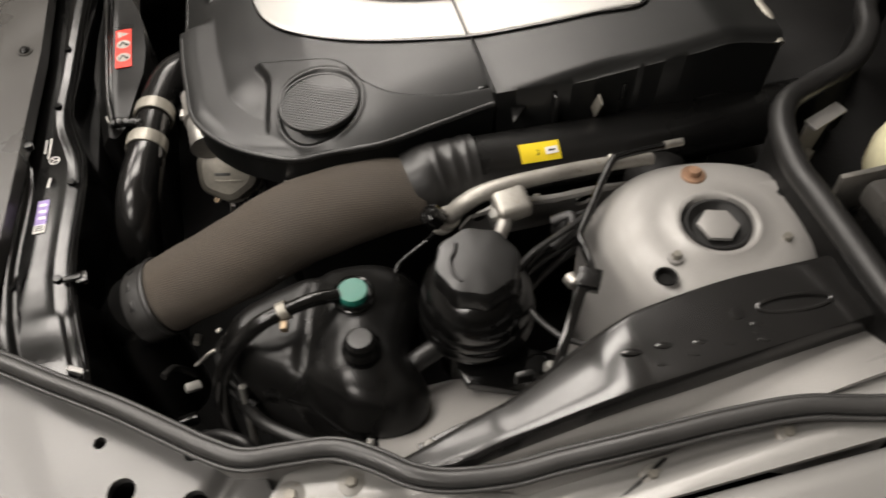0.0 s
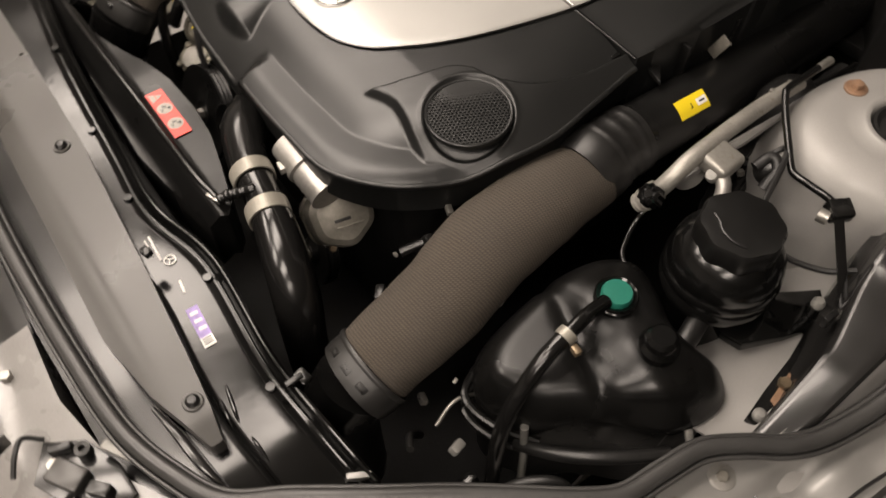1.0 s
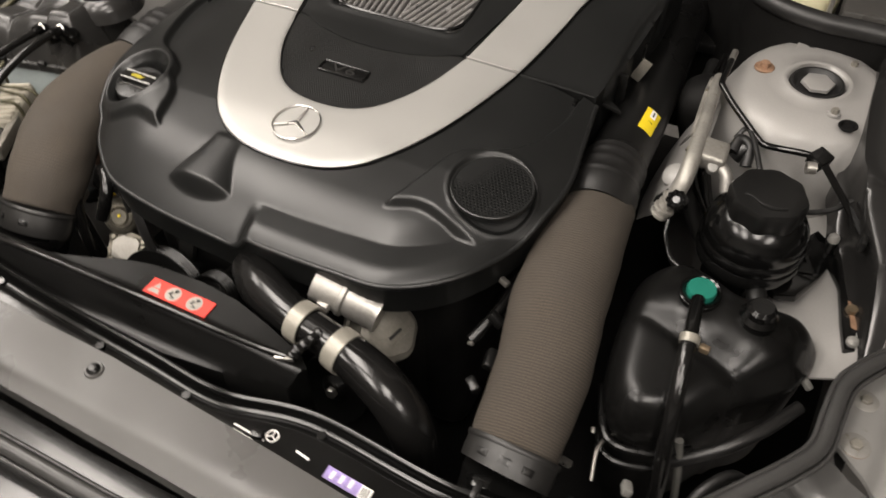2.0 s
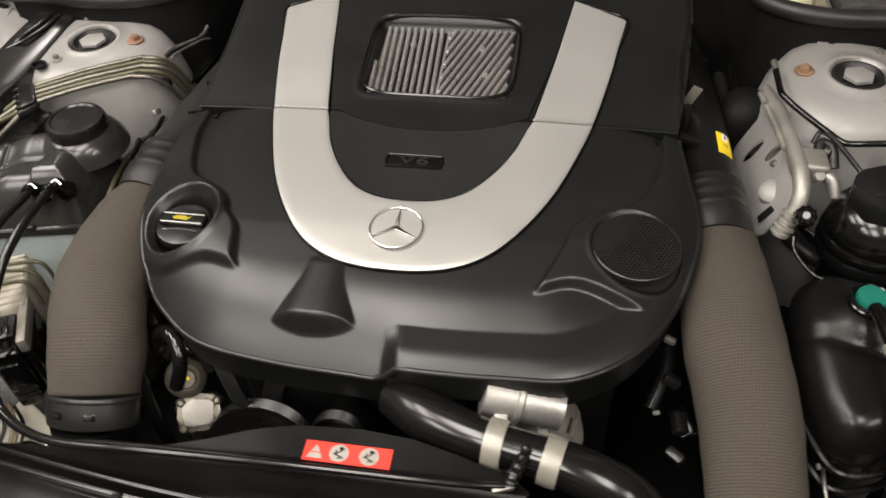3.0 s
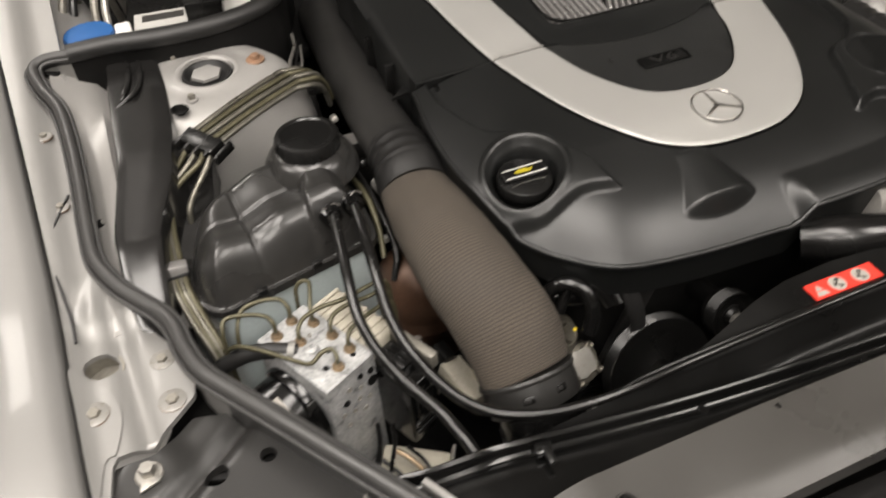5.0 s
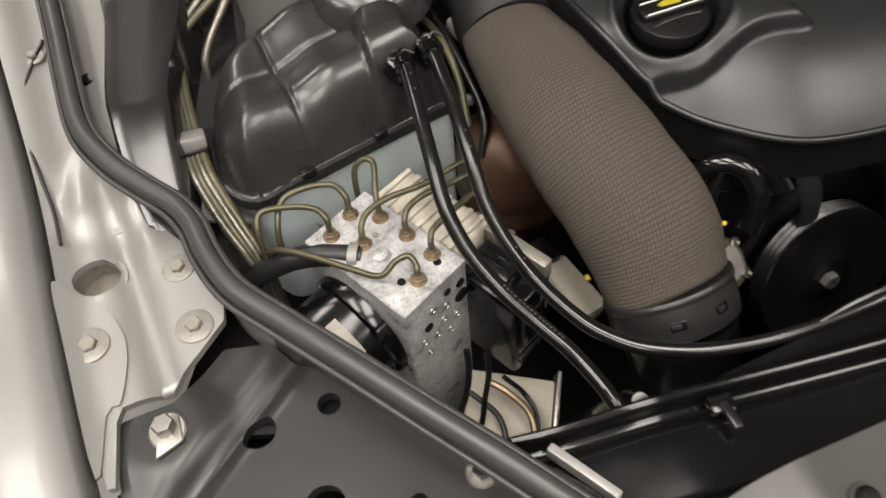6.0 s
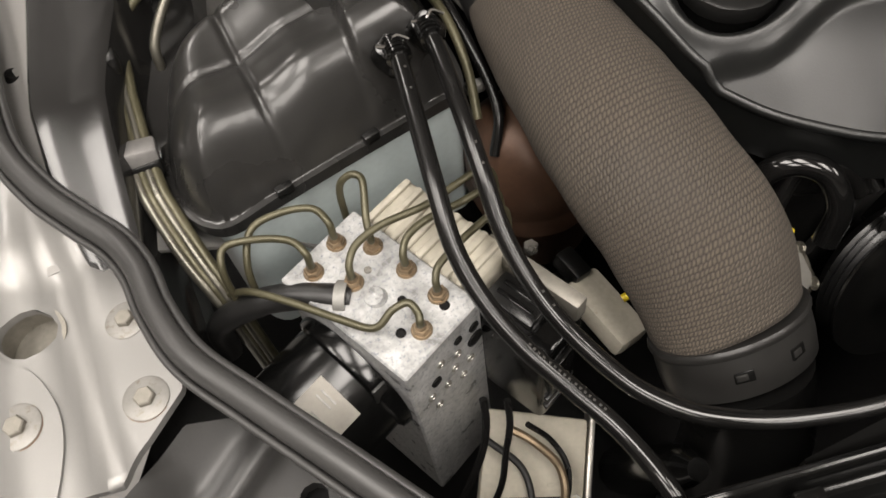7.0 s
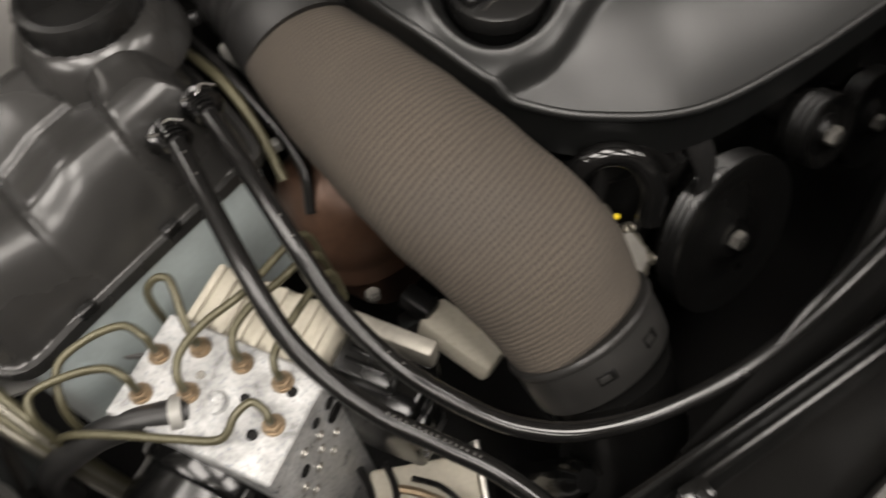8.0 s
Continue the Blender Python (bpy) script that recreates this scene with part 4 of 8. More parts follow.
def slam_panel():
    panel = thing("slam_panel", "glossy black plastic front crossmember with stickers", "front crossmember", (0, -0.33, 0.74))
    bm = bmesh.new()
    rows = []
    for x in np.linspace(-0.497, 0.490, 120):
        rear = slam_rear(x)
        front = float(np.interp(x, [-0.5, -0.435, -0.36, 0.0, 0.36, 0.43, 0.5], [-0.30, -0.378, -0.392, -0.372, -0.392, -0.383, -0.30]))
        cut = [0.0, 0.0, 0.001, 0.003, 0.0055, 0.008, 0.010, 0.013, 0.017, 0.021, 0.025, 0.035, 0.050, 0.062, 0.066, 0.068, 0.071, 0.078, 0.085]
        ys = [rear - c for c in cut if rear - c > front]
        row = [(x, rear + 0.001, 0.70)] + [(x, y, float(slam_height(x, y))) for y in ys]
        while len(row) < len(cut) + 1:
            row.append((x, row[-1][1] - 0.0005, row[-1][2]))
        row += [(x, min(front, row[-1][1] - 0.001), row[-1][2]), (x, min(front, row[-1][1] - 0.001) - 0.001, 0.74)]
        rows.append([bm.verts.new(c) for c in row])
    for a, b in zip(rows, rows[1:]):
        for k in range(len(a) - 1):
            bm.faces.new((a[k], a[k + 1], b[k + 1], b[k]))
    bmesh.ops.recalc_face_normals(bm, faces=bm.faces)
    part("beam", bm, INKY, panel, sharp=60)
    # stickers on its front half
    z = 0.7797
    tag = part("label", prism([(0.238, -0.3375), (0.276, -0.3400), (0.276, -0.3275), (0.238, -0.3250)], z, z + 0.0006), LILAC, panel, "small lilac holographic sticker")
    part("barcode", prism([(0.276, -0.3400), (0.288, -0.3408), (0.288, -0.3283), (0.276, -0.3275)], z, z + 0.0007), WHITE, tag, "white end with dark bars")
    for x in (0.2785, 0.2815, 0.2845):
        part("bar", box((0.0012, 0.009, 0.0004), pose(x, -0.3342, z + 0.0009), 0), BLACK, tag)
    for x in (0.246, 0.256, 0.266):
        part("bar", box((0.004, 0.008, 0.0004), pose(x, -0.3320, z + 0.0008, 0, 0, -4), 0), WHITE, tag)
    part("print_line", box((0.036, 0.0022, 0.0004), pose(0.150, -0.3300, z + 0.0002, 0, 0, -3), 0), WHITE, panel, "line of white print")
    part("print_line", box((0.024, 0.0018, 0.0004), pose(0.146, -0.3350, z + 0.0002, 0, 0, -3), 0), WHITE, panel, "line of white print")
    part("print_line", box((0.016, 0.0024, 0.0004), pose(0.210, -0.3275, z + 0.0002, 0, 0, -8), 0), WHITE, panel, "line of white print")
    ring = lathe([(0.0052, 0), (0.0066, 0), (0.0066, 0.0006), (0.0052, 0.0006), (0.0052, 0)], pose(0.173, -0.3235, z), seg=24)
    mark = part("round_mark", ring, WHITE, panel, "small round white printed mark")
    for a in (0, 120, 240):
        part("stroke", box((0.0012, 0.0055, 0.0005), pose(0.173, -0.3235, z + 0.0003, 0, 0, a) @ pose(0, 0.0026, 0), 0), WHITE, mark)
    for x, y in ((-0.218, -0.300), (0.07, -0.325), (0.36, -0.310), (-0.05, -0.318), (0.215, -0.302)):
        part("clip", washer((x, y, float(slam_height(x, y)) - 0.001), 0.005, 0.004), GLOSS, panel, "small black push clip")
    for s in (-1, 1):
        fix = part("latch", box((0.016, 0.012, 0.008), pose(0.372 * s, -0.281, 0.786, 0, 0, 10 * s), 0.002), GLOSS, panel, "small black latch clip")
        part("tongue", box((0.006, 0.018, 0.004), pose(0.372 * s, -0.290, 0.790), 0.001), BLACK, fix)
        for x0, y0, x1, y1 in ((0.332, -0.342, 0.374, -0.350), (0.342, -0.353, 0.376, -0.357), (0.392, -0.347, 0.423, -0.346)):
            z0, z1 = float(slam_height(x0, y0)), float(slam_height(x1, y1))
            part("fold", tube([(x0 * s, y0, z0 - 0.001), ((0.7 * x0 + 0.3 * x1) * s, 0.7 * y0 + 0.3 * y1, z0 + 0.001), ((0.3 * x0 + 0.7 * x1) * s, 0.3 * y0 + 0.7 * y1, z1 + 0.001), (x1 * s, y1, z1 - 0.001)], [0.001, 0.0020, 0.0020, 0.001], seg=10), GLOSS, panel, "thin pressed fold")
    part("pale_strip", box((0.050, 0.006, 0.012), pose(-0.466, -0.284, 0.775, 0, 0, -60), 0.001), BODY, panel, "pale painted strip")
    part("pale_strip", box((0.022, 0.006, 0.010), pose(0.476, -0.288, 0.768, 0, 0, 60), 0.001), BODY, panel, "pale painted strip")


slam_panel()


def shield_height(x, y):
    x, y = np.asarray(x, float), np.asarray(y, float)
    return 0.8155 - 0.022 * x * x - 0.010 * ramp(-0.385, -0.42, y) - 0.012 * ramp(0.36, 0.41, np.abs(x))


SHIELD = [(-0.412, -0.335), (-0.39, -0.333), (-0.2, -0.333), (0.0, -0.336), (0.1, -0.343), (0.2, -0.3495), (0.3, -0.357), (0.36, -0.363), (0.392, -0.369), (0.392, -0.380), (0.32, -0.402), (0.24, -0.414), (0.1, -0.410), (-0.1, -0.406), (-0.25, -0.408), (-0.33, -0.402), (-0.405, -0.372)]


def front_shield():
    shield = thing("radiator_shield", "matt grey plastic shield over the radiator", "shield", (0, -0.38, 0.76))
    part("plate", sheet(SHIELD, shield_height, 0.006, (), 0.022), GREY, shield, sharp=50)
    for x, y in ((-0.345, -0.365), (-0.006, -0.356), (0.350, -0.374), (0.175, -0.352), (-0.178, -0.352)):
        z = float(shield_height(x, y))
        if abs(x) in (0.178, 0.175):
            part("clip", box((0.012, 0.009, 0.008), pose(x, y + 0.012, z - 0.004, 0, 0, 15), 0.002), BLACK, shield, "small clip")
            continue
        cup = part("bolt_washer", washer((x, y, z - 0.001), 0.0095, 0.003), GREY, shield, "round washer")
        part("bolt", lathe([(0.0065, 0), (0.0065, 0.003), (0.004, 0.0055), (0, 0.006)], pose(x, y, z + 0.001), seg=20), BLACK, cup, "dark domed bolt")
    trough = thing("front_trough", "black plastic trough in front of the shield", "trough", (0, -0.43, 0.7), kind="structure")
    edge = [(-0.46, -0.365), (-0.40, -0.378), (-0.30, -0.40), (0.0, -0.408), (0.30, -0.405), (0.40, -0.378), (0.46, -0.365), (0.44, -0.41), (0.36, -0.46), (0.0, -0.475), (-0.36, -0.46), (-0.44, -0.41)]
    part("base", sheet(edge, lambda x, y: 0.755 + 0.0 * x, 0.02, (), 0.02), BAND, trough)
    for s in (-1, 1):
        blade = [(0.424 * s, -0.387, 0.786), (0.395 * s, -0.394, 0.794), (0.36 * s, -0.399, 0.796), (0.322 * s, -0.406, 0.792)]
        part("fin", tube(blade, [0.002, 0.0042, 0.004, 0.002], seg=10, flat=0.7), BAND, trough, "raised black fin")


front_shield()


def nose():
    """What lies ahead of the seal: bumper ledge with bolts and plastic bits."""
    bump = thing("bumper_ledge", "silver and black bumper ledge ahead of the seal", "bumper ledge", (0, -0.52, 0.5), kind="structure")
    part("grille_top", sheet([(-0.16, -0.470), (0.0, -0.466), (0.16, -0.470), (0.20, -0.66), (-0.20, -0.66)], lambda x, y: 0.764 - 0.10 * ramp(-0.50, -0.72, y), 0.02, (), 0.30), BAND, bump, "black grille top")
    for s in (-1, 1):
        edge = [(0.155 * s, -0.470), (0.25 * s, -0.474), (0.36 * s, -0.452), (0.445 * s, -0.402), (0.50 * s, -0.40), (0.60 * s, -0.42), (0.47 * s, -0.60), (0.19 * s, -0.66)]
        part("lamp_ledge", sheet(edge, lambda x, y: 0.772 - 0.10 * ramp(-0.50, -0.72, y) - 0.02 * ramp(0.45, 0.6, np.abs(x)), 0.012, [(0.26 * s, -0.535, 0.012), (0.40 * s, -0.50, 0.010)], 0.30), LAMP_SHELL if s > 0 else BAND, bump, "ledge beside the headlamp", sharp=50)
    for x, y in ((0.424, -0.452), (0.31, -0.500), (0.20, -0.505), (0.372, -0.505), (-0.424, -0.452)):
        part("bolt", hex_head((x, y, 0.771), 0.006, 0.008), ZINC, bump, "small bolt")
    pocket = part("pocket", prism([(0.286, -0.500), (0.305, -0.468), (0.342, -0.452), (0.378, -0.450), (0.388, -0.470), (0.352, -0.502), (0.318, -0.520)], 0.7735, 0.7775, 0.001), BAND, bump, "black plastic pocket of the lamp")
    part("pocket_block", box((0.034, 0.022, 0.014), pose(0.331, -0.492, 0.782, 0, 0, 32), 0.003), GREY, pocket, "grey moulded block")
    part("pocket_block", box((0.020, 0.012, 0.016), pose(0.360, -0.474, 0.782, 0, 0, 40), 0.002), RING, pocket, "dark moulded block")
    part("pocket_block", lathe([(0.007, 0), (0.007, 0.012), (0.003, 0.013), (0.003, 0.006), (0, 0.006)], pose(0.318, -0.472, 0.777), seg=18), RING, pocket, "round plastic sleeve")
    part("pocket_block", box((0.008, 0.020, 0.012), pose(0.303, -0.488, 0.781, 0, 0, -20), 0.002), BLACK, pocket, "black rib")
    part("seal_bracket", box((0.036, 0.010, 0.006), pose(0.340, -0.446, 0.789, 0, 0, 30), 0.002), HOUSING, bump, "pale bracket under the seal")
    part("wire", tube([(0.283, -0.498, 0.776), (0.276, -0.512, 0.785), (0.290, -0.522, 0.788), (0.303, -0.532, 0.778)], 0.0024, seg=8), RUBBER, bump, "short black wire loop")
    part("wire", tube([(0.345, -0.490, 0.779), (0.356, -0.502, 0.788), (0.372, -0.498, 0.786), (0.382, -0.480, 0.776)], 0.0026, seg=8), RUBBER, bump, "short black wire loop")


nose()


def fan_shroud():
    shroud = thing("fan_shroud", "black plastic fan shroud with a raised arch and a red sticker", "fan shroud", (0, -0.24, 0.6))
    edge = [(-0.36, -0.262), (-0.24, -0.258), (-0.18, -0.244), (-0.11, -0.222), (-0.06, -0.211), (0.0, -0.208), (0.05, -0.212), (0.10, -0.224), (0.15, -0.238), (0.165, -0.250), (0.15, -0.270), (0.0, -0.288), (-0.2, -0.280), (-0.36, -0.276)]

    def top(x, y):
        x, y = np.asarray(x, float), np.asarray(y, float)
        ridge = -0.2535 + 0.0 * x
        return 0.7935 - 1.6 * np.clip(ridge - y - 0.004, 0, 0.02) - 0.006 * ramp(0.08, 0.16, np.abs(x)) + 0.003 * np.exp(-(((y - ridge) / 0.0035) ** 2))

    part("arch", sheet(edge, top, 0.004, (), 0.07), LOW_SHEEN, shroud, sharp=50)
    z = 0.7945
    tag = part("sticker", prism([(-0.0495, -0.2475), (0.0345, -0.2475), (0.0345, -0.2265), (-0.0495, -0.2265)], z, z + 0.0008), RED, shroud, "red warning sticker with white symbols")
    tri = [(-0.0455, -0.2445), (-0.0305, -0.2445), (-0.0345, -0.236), (-0.038, -0.2305), (-0.0415, -0.236)]
    part("symbol", prism(tri, z + 0.0007, z + 0.0012), PAPER, tag, "cream warning triangle")
    part("mark", box((0.013, 0.0009, 0.0004), pose(-0.038, -0.2385, z + 0.0013), 0), RED, tag)
    for cx in (-0.0155, 0.0135):
        part("symbol", lathe([(0, 0.0012), (0.0092, 0.0012), (0.0092, 0.0006)], pose(cx, -0.237, z), seg=24), PAPER, tag, "cream round symbol")
        for dx, dy, w, h, a in ((0.001, 0.002, 0.010, 0.0012, 40), (-0.001, -0.0025, 0.009, 0.0012, -20), (-0.003, 0.0005, 0.005, 0.0010, 75), (0.002, -0.005, 0.006, 0.0010, 8), (0.0015, 0.0048, 0.0034, 0.0030, 30)):
            part("mark", box((w, h, 0.0004), pose(cx + dx, -0.237 + dy, z + 0.0014, 0, 0, a), 0), GUNMETAL if h < 0.002 and a != 75 else BLACK, tag)
    lip = [(-0.285, -0.2575, 0.7905), (-0.24, -0.2545, 0.794), (-0.1, -0.2535, 0.797), (0.05, -0.2535, 0.797), (0.14, -0.250, 0.791)]
    part("lip", tube(lip, [0.0012, 0.0024, 0.0028, 0.0028, 0.0028], seg=8), INKY, shroud, "shiny raised lip")
    return shroud


fan_shroud()


# ---- engine cover ----
def crown(x, y):
    x, y = np.asarray(x, float), np.asarray(y, float)
    return 0.860 + 0.08 * np.clip(y, 0, 0.2) + 0.17 * np.clip(y - 0.2, 0, 1) + 0.17 * np.clip(y, -1, 0) - 0.06 * x * x


RIM = [(-0.303, 0.25), (-0.306, 0.195), (-0.315, 0.12), (-0.314, 0.04), (-0.299, -0.022), (-0.280, -0.060), (-0.252, -0.093), (-0.20, -0.128), (-0.12, -0.143), (-0.03, -0.149), (0.05, -0.153), (0.13, -0.151), (0.20, -0.143), (0.262, -0.098), (0.303, -0.025), (0.320, 0.05), (0.313, 0.12), (0.303, 0.195), (0.301, 0.25)]
RIM_FINE = glide(RIM, 6)
RIM_SEG = segments(RIM_FINE, False)


PAD_L = glide([(-0.34, -0.040), (-0.29, -0.048), (-0.256, -0.061), (-0.209, -0.053), (-0.170, -0.062), (-0.172, -0.052), (-0.182, -0.012), (-0.200, 0.010), (-0.208, 0.030), (-0.232, 0.050), (-0.256, 0.064), (-0.272, 0.090), (-0.288, 0.150), (-0.294, 0.21), (-0.35, 0.22)], 4, True)
PAD_R = glide([(0.34, -0.055), (0.277, -0.066), (0.240, -0.060), (0.190, -0.051), (0.155, -0.062), (0.157, -0.050), (0.176, -0.006), (0.186, 0.024), (0.205, 0.044), (0.232, 0.054), (0.262, 0.084), (0.280, 0.139), (0.290, 0.21), (0.35, 0.22)], 4, True)


def polygon_distance(poly, x, y):
    d, _, _ = nearest(segments(poly), x, y)
    return np.where(inside(poly, x, y), -d, d)


def cover_height(x, y):
    x, y = np.asarray(x, float), np.asarray(y, float)
    z = crown(x, y)
    # raised pads round the filler well and the round grille
    pad = np.minimum(polygon_distance(PAD_L, x, y), polygon_distance(PAD_R, x, y))
    z = z + 0.0105 * np.where(y < -0.03, ramp(0.002, -0.005, pad), ramp(0.0008, -0.0026, pad))
    # filler well
    well = np.hypot(x + 0.252, y + 0.002)
    z = z + 0.003 * np.exp(-(((well - 0.0455) / 0.004) ** 2)) - 0.013 * np.clip((0.0445 - well) / 0.0105, 0, 1) - 0.025 * ramp(0.0345, 0.0325, well)
    # seat of the round grille
    seat = np.hypot(x - 0.252, y - 0.002)
    z = z - 0.004 * ramp(0.0475, 0.0455, seat) + 0.0012 * np.exp(-(((seat - 0.0495) / 0.002) ** 2))
    d, _, _ = nearest(RIM_SEG, x, y)
    z = z - (0.021 + 0.014 * ramp(0.02, -0.06, y)) * np.clip(1 - d / 0.095, 0, 1) ** 2.0
    # half-round hump with a leaning front face
    u = np.abs(x + 0.0700) / (0.040 + 0.011 * ramp(-0.050, -0.112, y))
    arc = np.clip(1 - u * u, 0, 1)
    crest, foot = -0.1085 - 0.0045 * arc, -0.1105 - 0.0120 * arc
    roof = 0.8550 + 0.155 * (y + 0.055) - 0.0265 * np.clip(u, 0, 1.2) ** 2.6
    z = z + np.clip(roof - z, 0, 1) * ramp(1.10, 0.98, u) * np.clip((y - foot) / (crest - foot), 0, 1) * ramp(-0.040, -0.052, y)
    # flat block along the front edge, rounded over towards the rim
    block = 0.8320 + 0.05 * (y + 0.112) - 0.007 * np.clip(1 - d / 0.022, 0, 1) ** 2
    return z + np.clip(block - z, 0, 1) * ramp(0.003, 0.026, x) * ramp(0.325, 0.275, x)


def rear_height(x, y):
    x, y = np.asarray(x, float), np.asarray(y, float)
    z = crown(x, y)
    # display recess with rounded corners
    cx, cy, hx, hy, r = 0.0, 0.300, 0.099, 0.0755, 0.018
    qx, qy = np.abs(x - cx) - hx + r, np.abs(y - cy) - hy + r
    box_d = np.hypot(np.clip(qx, 0, 1), np.clip(qy, 0, 1)) + np.minimum(np.maximum(qx, qy), 0) - r
    z = z + 0.0015 * np.exp(-(((box_d - 0.003) / 0.004) ** 2)) - 0.018 * ramp(0.001, -0.010, box_d)
    return z - 0.010 * np.clip(1 - (0.313 + 0.012 * ramp(0.3, 0.42, y) * (x > 0) - np.abs(x)) / 0.012, 0, 1) ** 2 - 0.028 * ramp(0.44, 0.54, y)


TRIM_OUT = [(0.237, 0.385), (0.228, 0.330), (0.219, 0.275), (0.201, 0.190)]
TRIM_IN = [(0.166, 0.420), (0.157, 0.360), (0.148, 0.300), (0.128, 0.190)]
LOOP_OUT = [(0.2005, 0.187), (0.174, 0.100), (0.149, 0.042), (0.118, -0.006), (0.092, -0.030), (0.062, -0.045), (0.030, -0.0515), (0.0, -0.053)]
LOOP_IN = [(0.1275, 0.187), (0.1115, 0.135), (0.0915, 0.095), (0.066, 0.063), (0.036, 0.047), (0.0, 0.0425)]


def round_trip(half):
    return [(-x, y) for x, y in half] + half[-2::-1]


def engine_cover():
    cover = thing("engine_cover", "black plastic engine cover with a silver horseshoe trim", "engine cover", (0, 0, 0.72))
    front = [tuple(p) for p in RIM_FINE if p[1] <= 0.192]
    front = [(front[0][0], 0.1925)] + front + [(front[-1][0], 0.1925)]
    part("front_shell", sheet(front, cover_height, 0.0019, (), 0.048, 0.004, relax=1, crease=True), COVER, cover, "satin black front shell", sharp=75)
    rear = [(-0.304, 0.1945), (0.302, 0.1945), (0.317, 0.30), (0.328, 0.42), (0.329, 0.518), (0.326, 0.522), (0.26, 0.524), (0.15, 0.540), (0.0, 0.548), (-0.15, 0.545), (-0.26, 0.525), (-0.316, 0.508), (-0.317, 0.42), (-0.312, 0.30)]
    part("rear_shell", sheet(rear, rear_height, 0.0042, (), 0.075, 0.004), COVER, cover, "satin black rear shell", sharp=70)

    # pale colour paints the highlight along the rounded rear edge
    lip = [(x, y - 0.003, float(rear_height(x, y)) - 0.004) for x, y in ((0.326, 0.521), (0.29, 0.523), (0.26, 0.524), (0.15, 0.540), (0.0, 0.548), (-0.15, 0.545), (-0.26, 0.525), (-0.312, 0.508))]
    part("rear_lip", tube(lip, 0.0062, seg=14), CLAMP, cover, "rear edge strip, pale grey as a stand-in highlight", sharp=80)
    bead = [(x, y, float(cover_height(x, y)) - 0.0028) for x, y in front]
    part("rim_bead", tube(bead, 0.0036, seg=12, raw=True), COVER, cover, "rounded edge of the front shell", sharp=80)

    def flat(x, y):
        return crown(x, y)

    part("silver_loop", strip(round_trip(LOOP_OUT), round_trip(LOOP_IN), flat, 0.0045, n=90), SATIN, cover, "satin silver loop of the trim", sharp=50)
    for s in (-1, 1):
        part("silver_arm", strip([(x * s, y) for x, y in TRIM_OUT], [(x * s, y) for x, y in TRIM_IN], flat, 0.0045, n=30), SATIN, cover, "satin silver arm of the trim", sharp=50)
        edge = [(x * s, y, float(crown(x, y)) + 0.0015) for x, y in [(0.1665, 0.424), (0.2, 0.409), (0.239, 0.389)] + TRIM_OUT[1:] + LOOP_OUT[1:]]
        part("shadow_groove", tube(edge, 0.0017, seg=6), GLOSS, cover, "thin black edging round the trim")
        edge = [(x * s, y, float(crown(x, y)) + 0.0018) for x, y in TRIM_IN[:3] + LOOP_IN]
        part("shadow_groove", tube(edge, 0.0014, seg=6), GLOSS, cover, "thin black edging inside the trim")
    # ribbed black panels inside the trim
    inner = [tuple(p) for p in glide(round_trip(LOOP_IN), 6)]
    part("centre_panel", sheet([(x * 0.985, y + 0.001) for x, y in inner], lambda x, y: crown(x, y) + 0.0012, 0.006, (), 0.002), PIMPLED, cover, "finely dimpled black centre panel", sharp=70)
    smile = [(0.1215, 0.1935), (0.108, 0.189), (0.095, 0.181), (0.062, 0.170), (0.032, 0.1645), (0.0, 0.163)]
    upper = [tuple(p) for p in glide([(-x, y) for x, y in smile] + smile[-2::-1], 4)] + [(0.147, 0.30), (0.164, 0.415), (0.152, 0.52), (-0.152, 0.52), (-0.164, 0.415), (-0.147, 0.30)]
    part("upper_panel", sheet(upper, lambda x, y: rear_height(x, y) + 0.0026, 0.004, (), 0.003), COVER, cover, "satin black upper panel with a curved lower edge", sharp=70)
    rim = []
    for a in range(0, 360, 6):
        c, q = math.cos(radians(a)), math.sin(radians(a))
        w = 5.0
        x, y = 0.1005 * math.copysign(abs(c) ** (2 / w), c), 0.300 + 0.0770 * math.copysign(abs(q) ** (2 / w), q)
        rim.append((x, y, float(crown(x, y)) + 0.0028))
    rim.append(rim[0])
    part("window_rim", tube(rim, 0.0026, seg=8, raw=True), GLOSS, cover, "glossy black window rim")
    # rounded lips along the joint of the two shells; chrome ones paint bevel glints
    for a, b, lift, mat in ((-0.303, -0.2005, 0.0002, COVER), (0.2005, 0.301, 0.0002, COVER), (-0.2000, -0.1285, 0.0042, CHROME), (0.1285, 0.2000, 0.0042, CHROME)):
        seam = [(x, 0.1915, float(crown(x, 0.1915)) + lift) for x in np.linspace(a, b, 8)]
        part("joint_lip", tube(seam, 0.0011 if mat is COVER else 0.0007, seg=8), mat, cover, "rounded lip at the joint")
    # emblem
    z = float(crown(0, 0)) + 0.0052
    tilt = pose(-0.003, -0.001, z, 4.5, 0, 0)
    ring = lathe([(0.0278, 0.0), (0.0283, 0.0014), (0.0290, 0.0018), (0.0298, 0.0014), (0.0304, 0)], tilt, seg=48)
    emblem = part("emblem", ring, CHROME, cover, "round chrome emblem ring")
    for k in range(3):
        bar = prism([(-0.0030, -0.0018), (0.0030, -0.0018), (0.0005, 0.0275), (-0.0005, 0.0275)], -0.0008, 0.0014, 0.0006)
        bar.transform(tilt @ pose(0, 0, 0, 0, 0, 120 * k))
        part("spoke", bar, CHROME, emblem)
    # badge
    z = float(crown(0, 0.107))
    tilt = pose(-0.003, 0.107, z, 4.5, 0, 0)
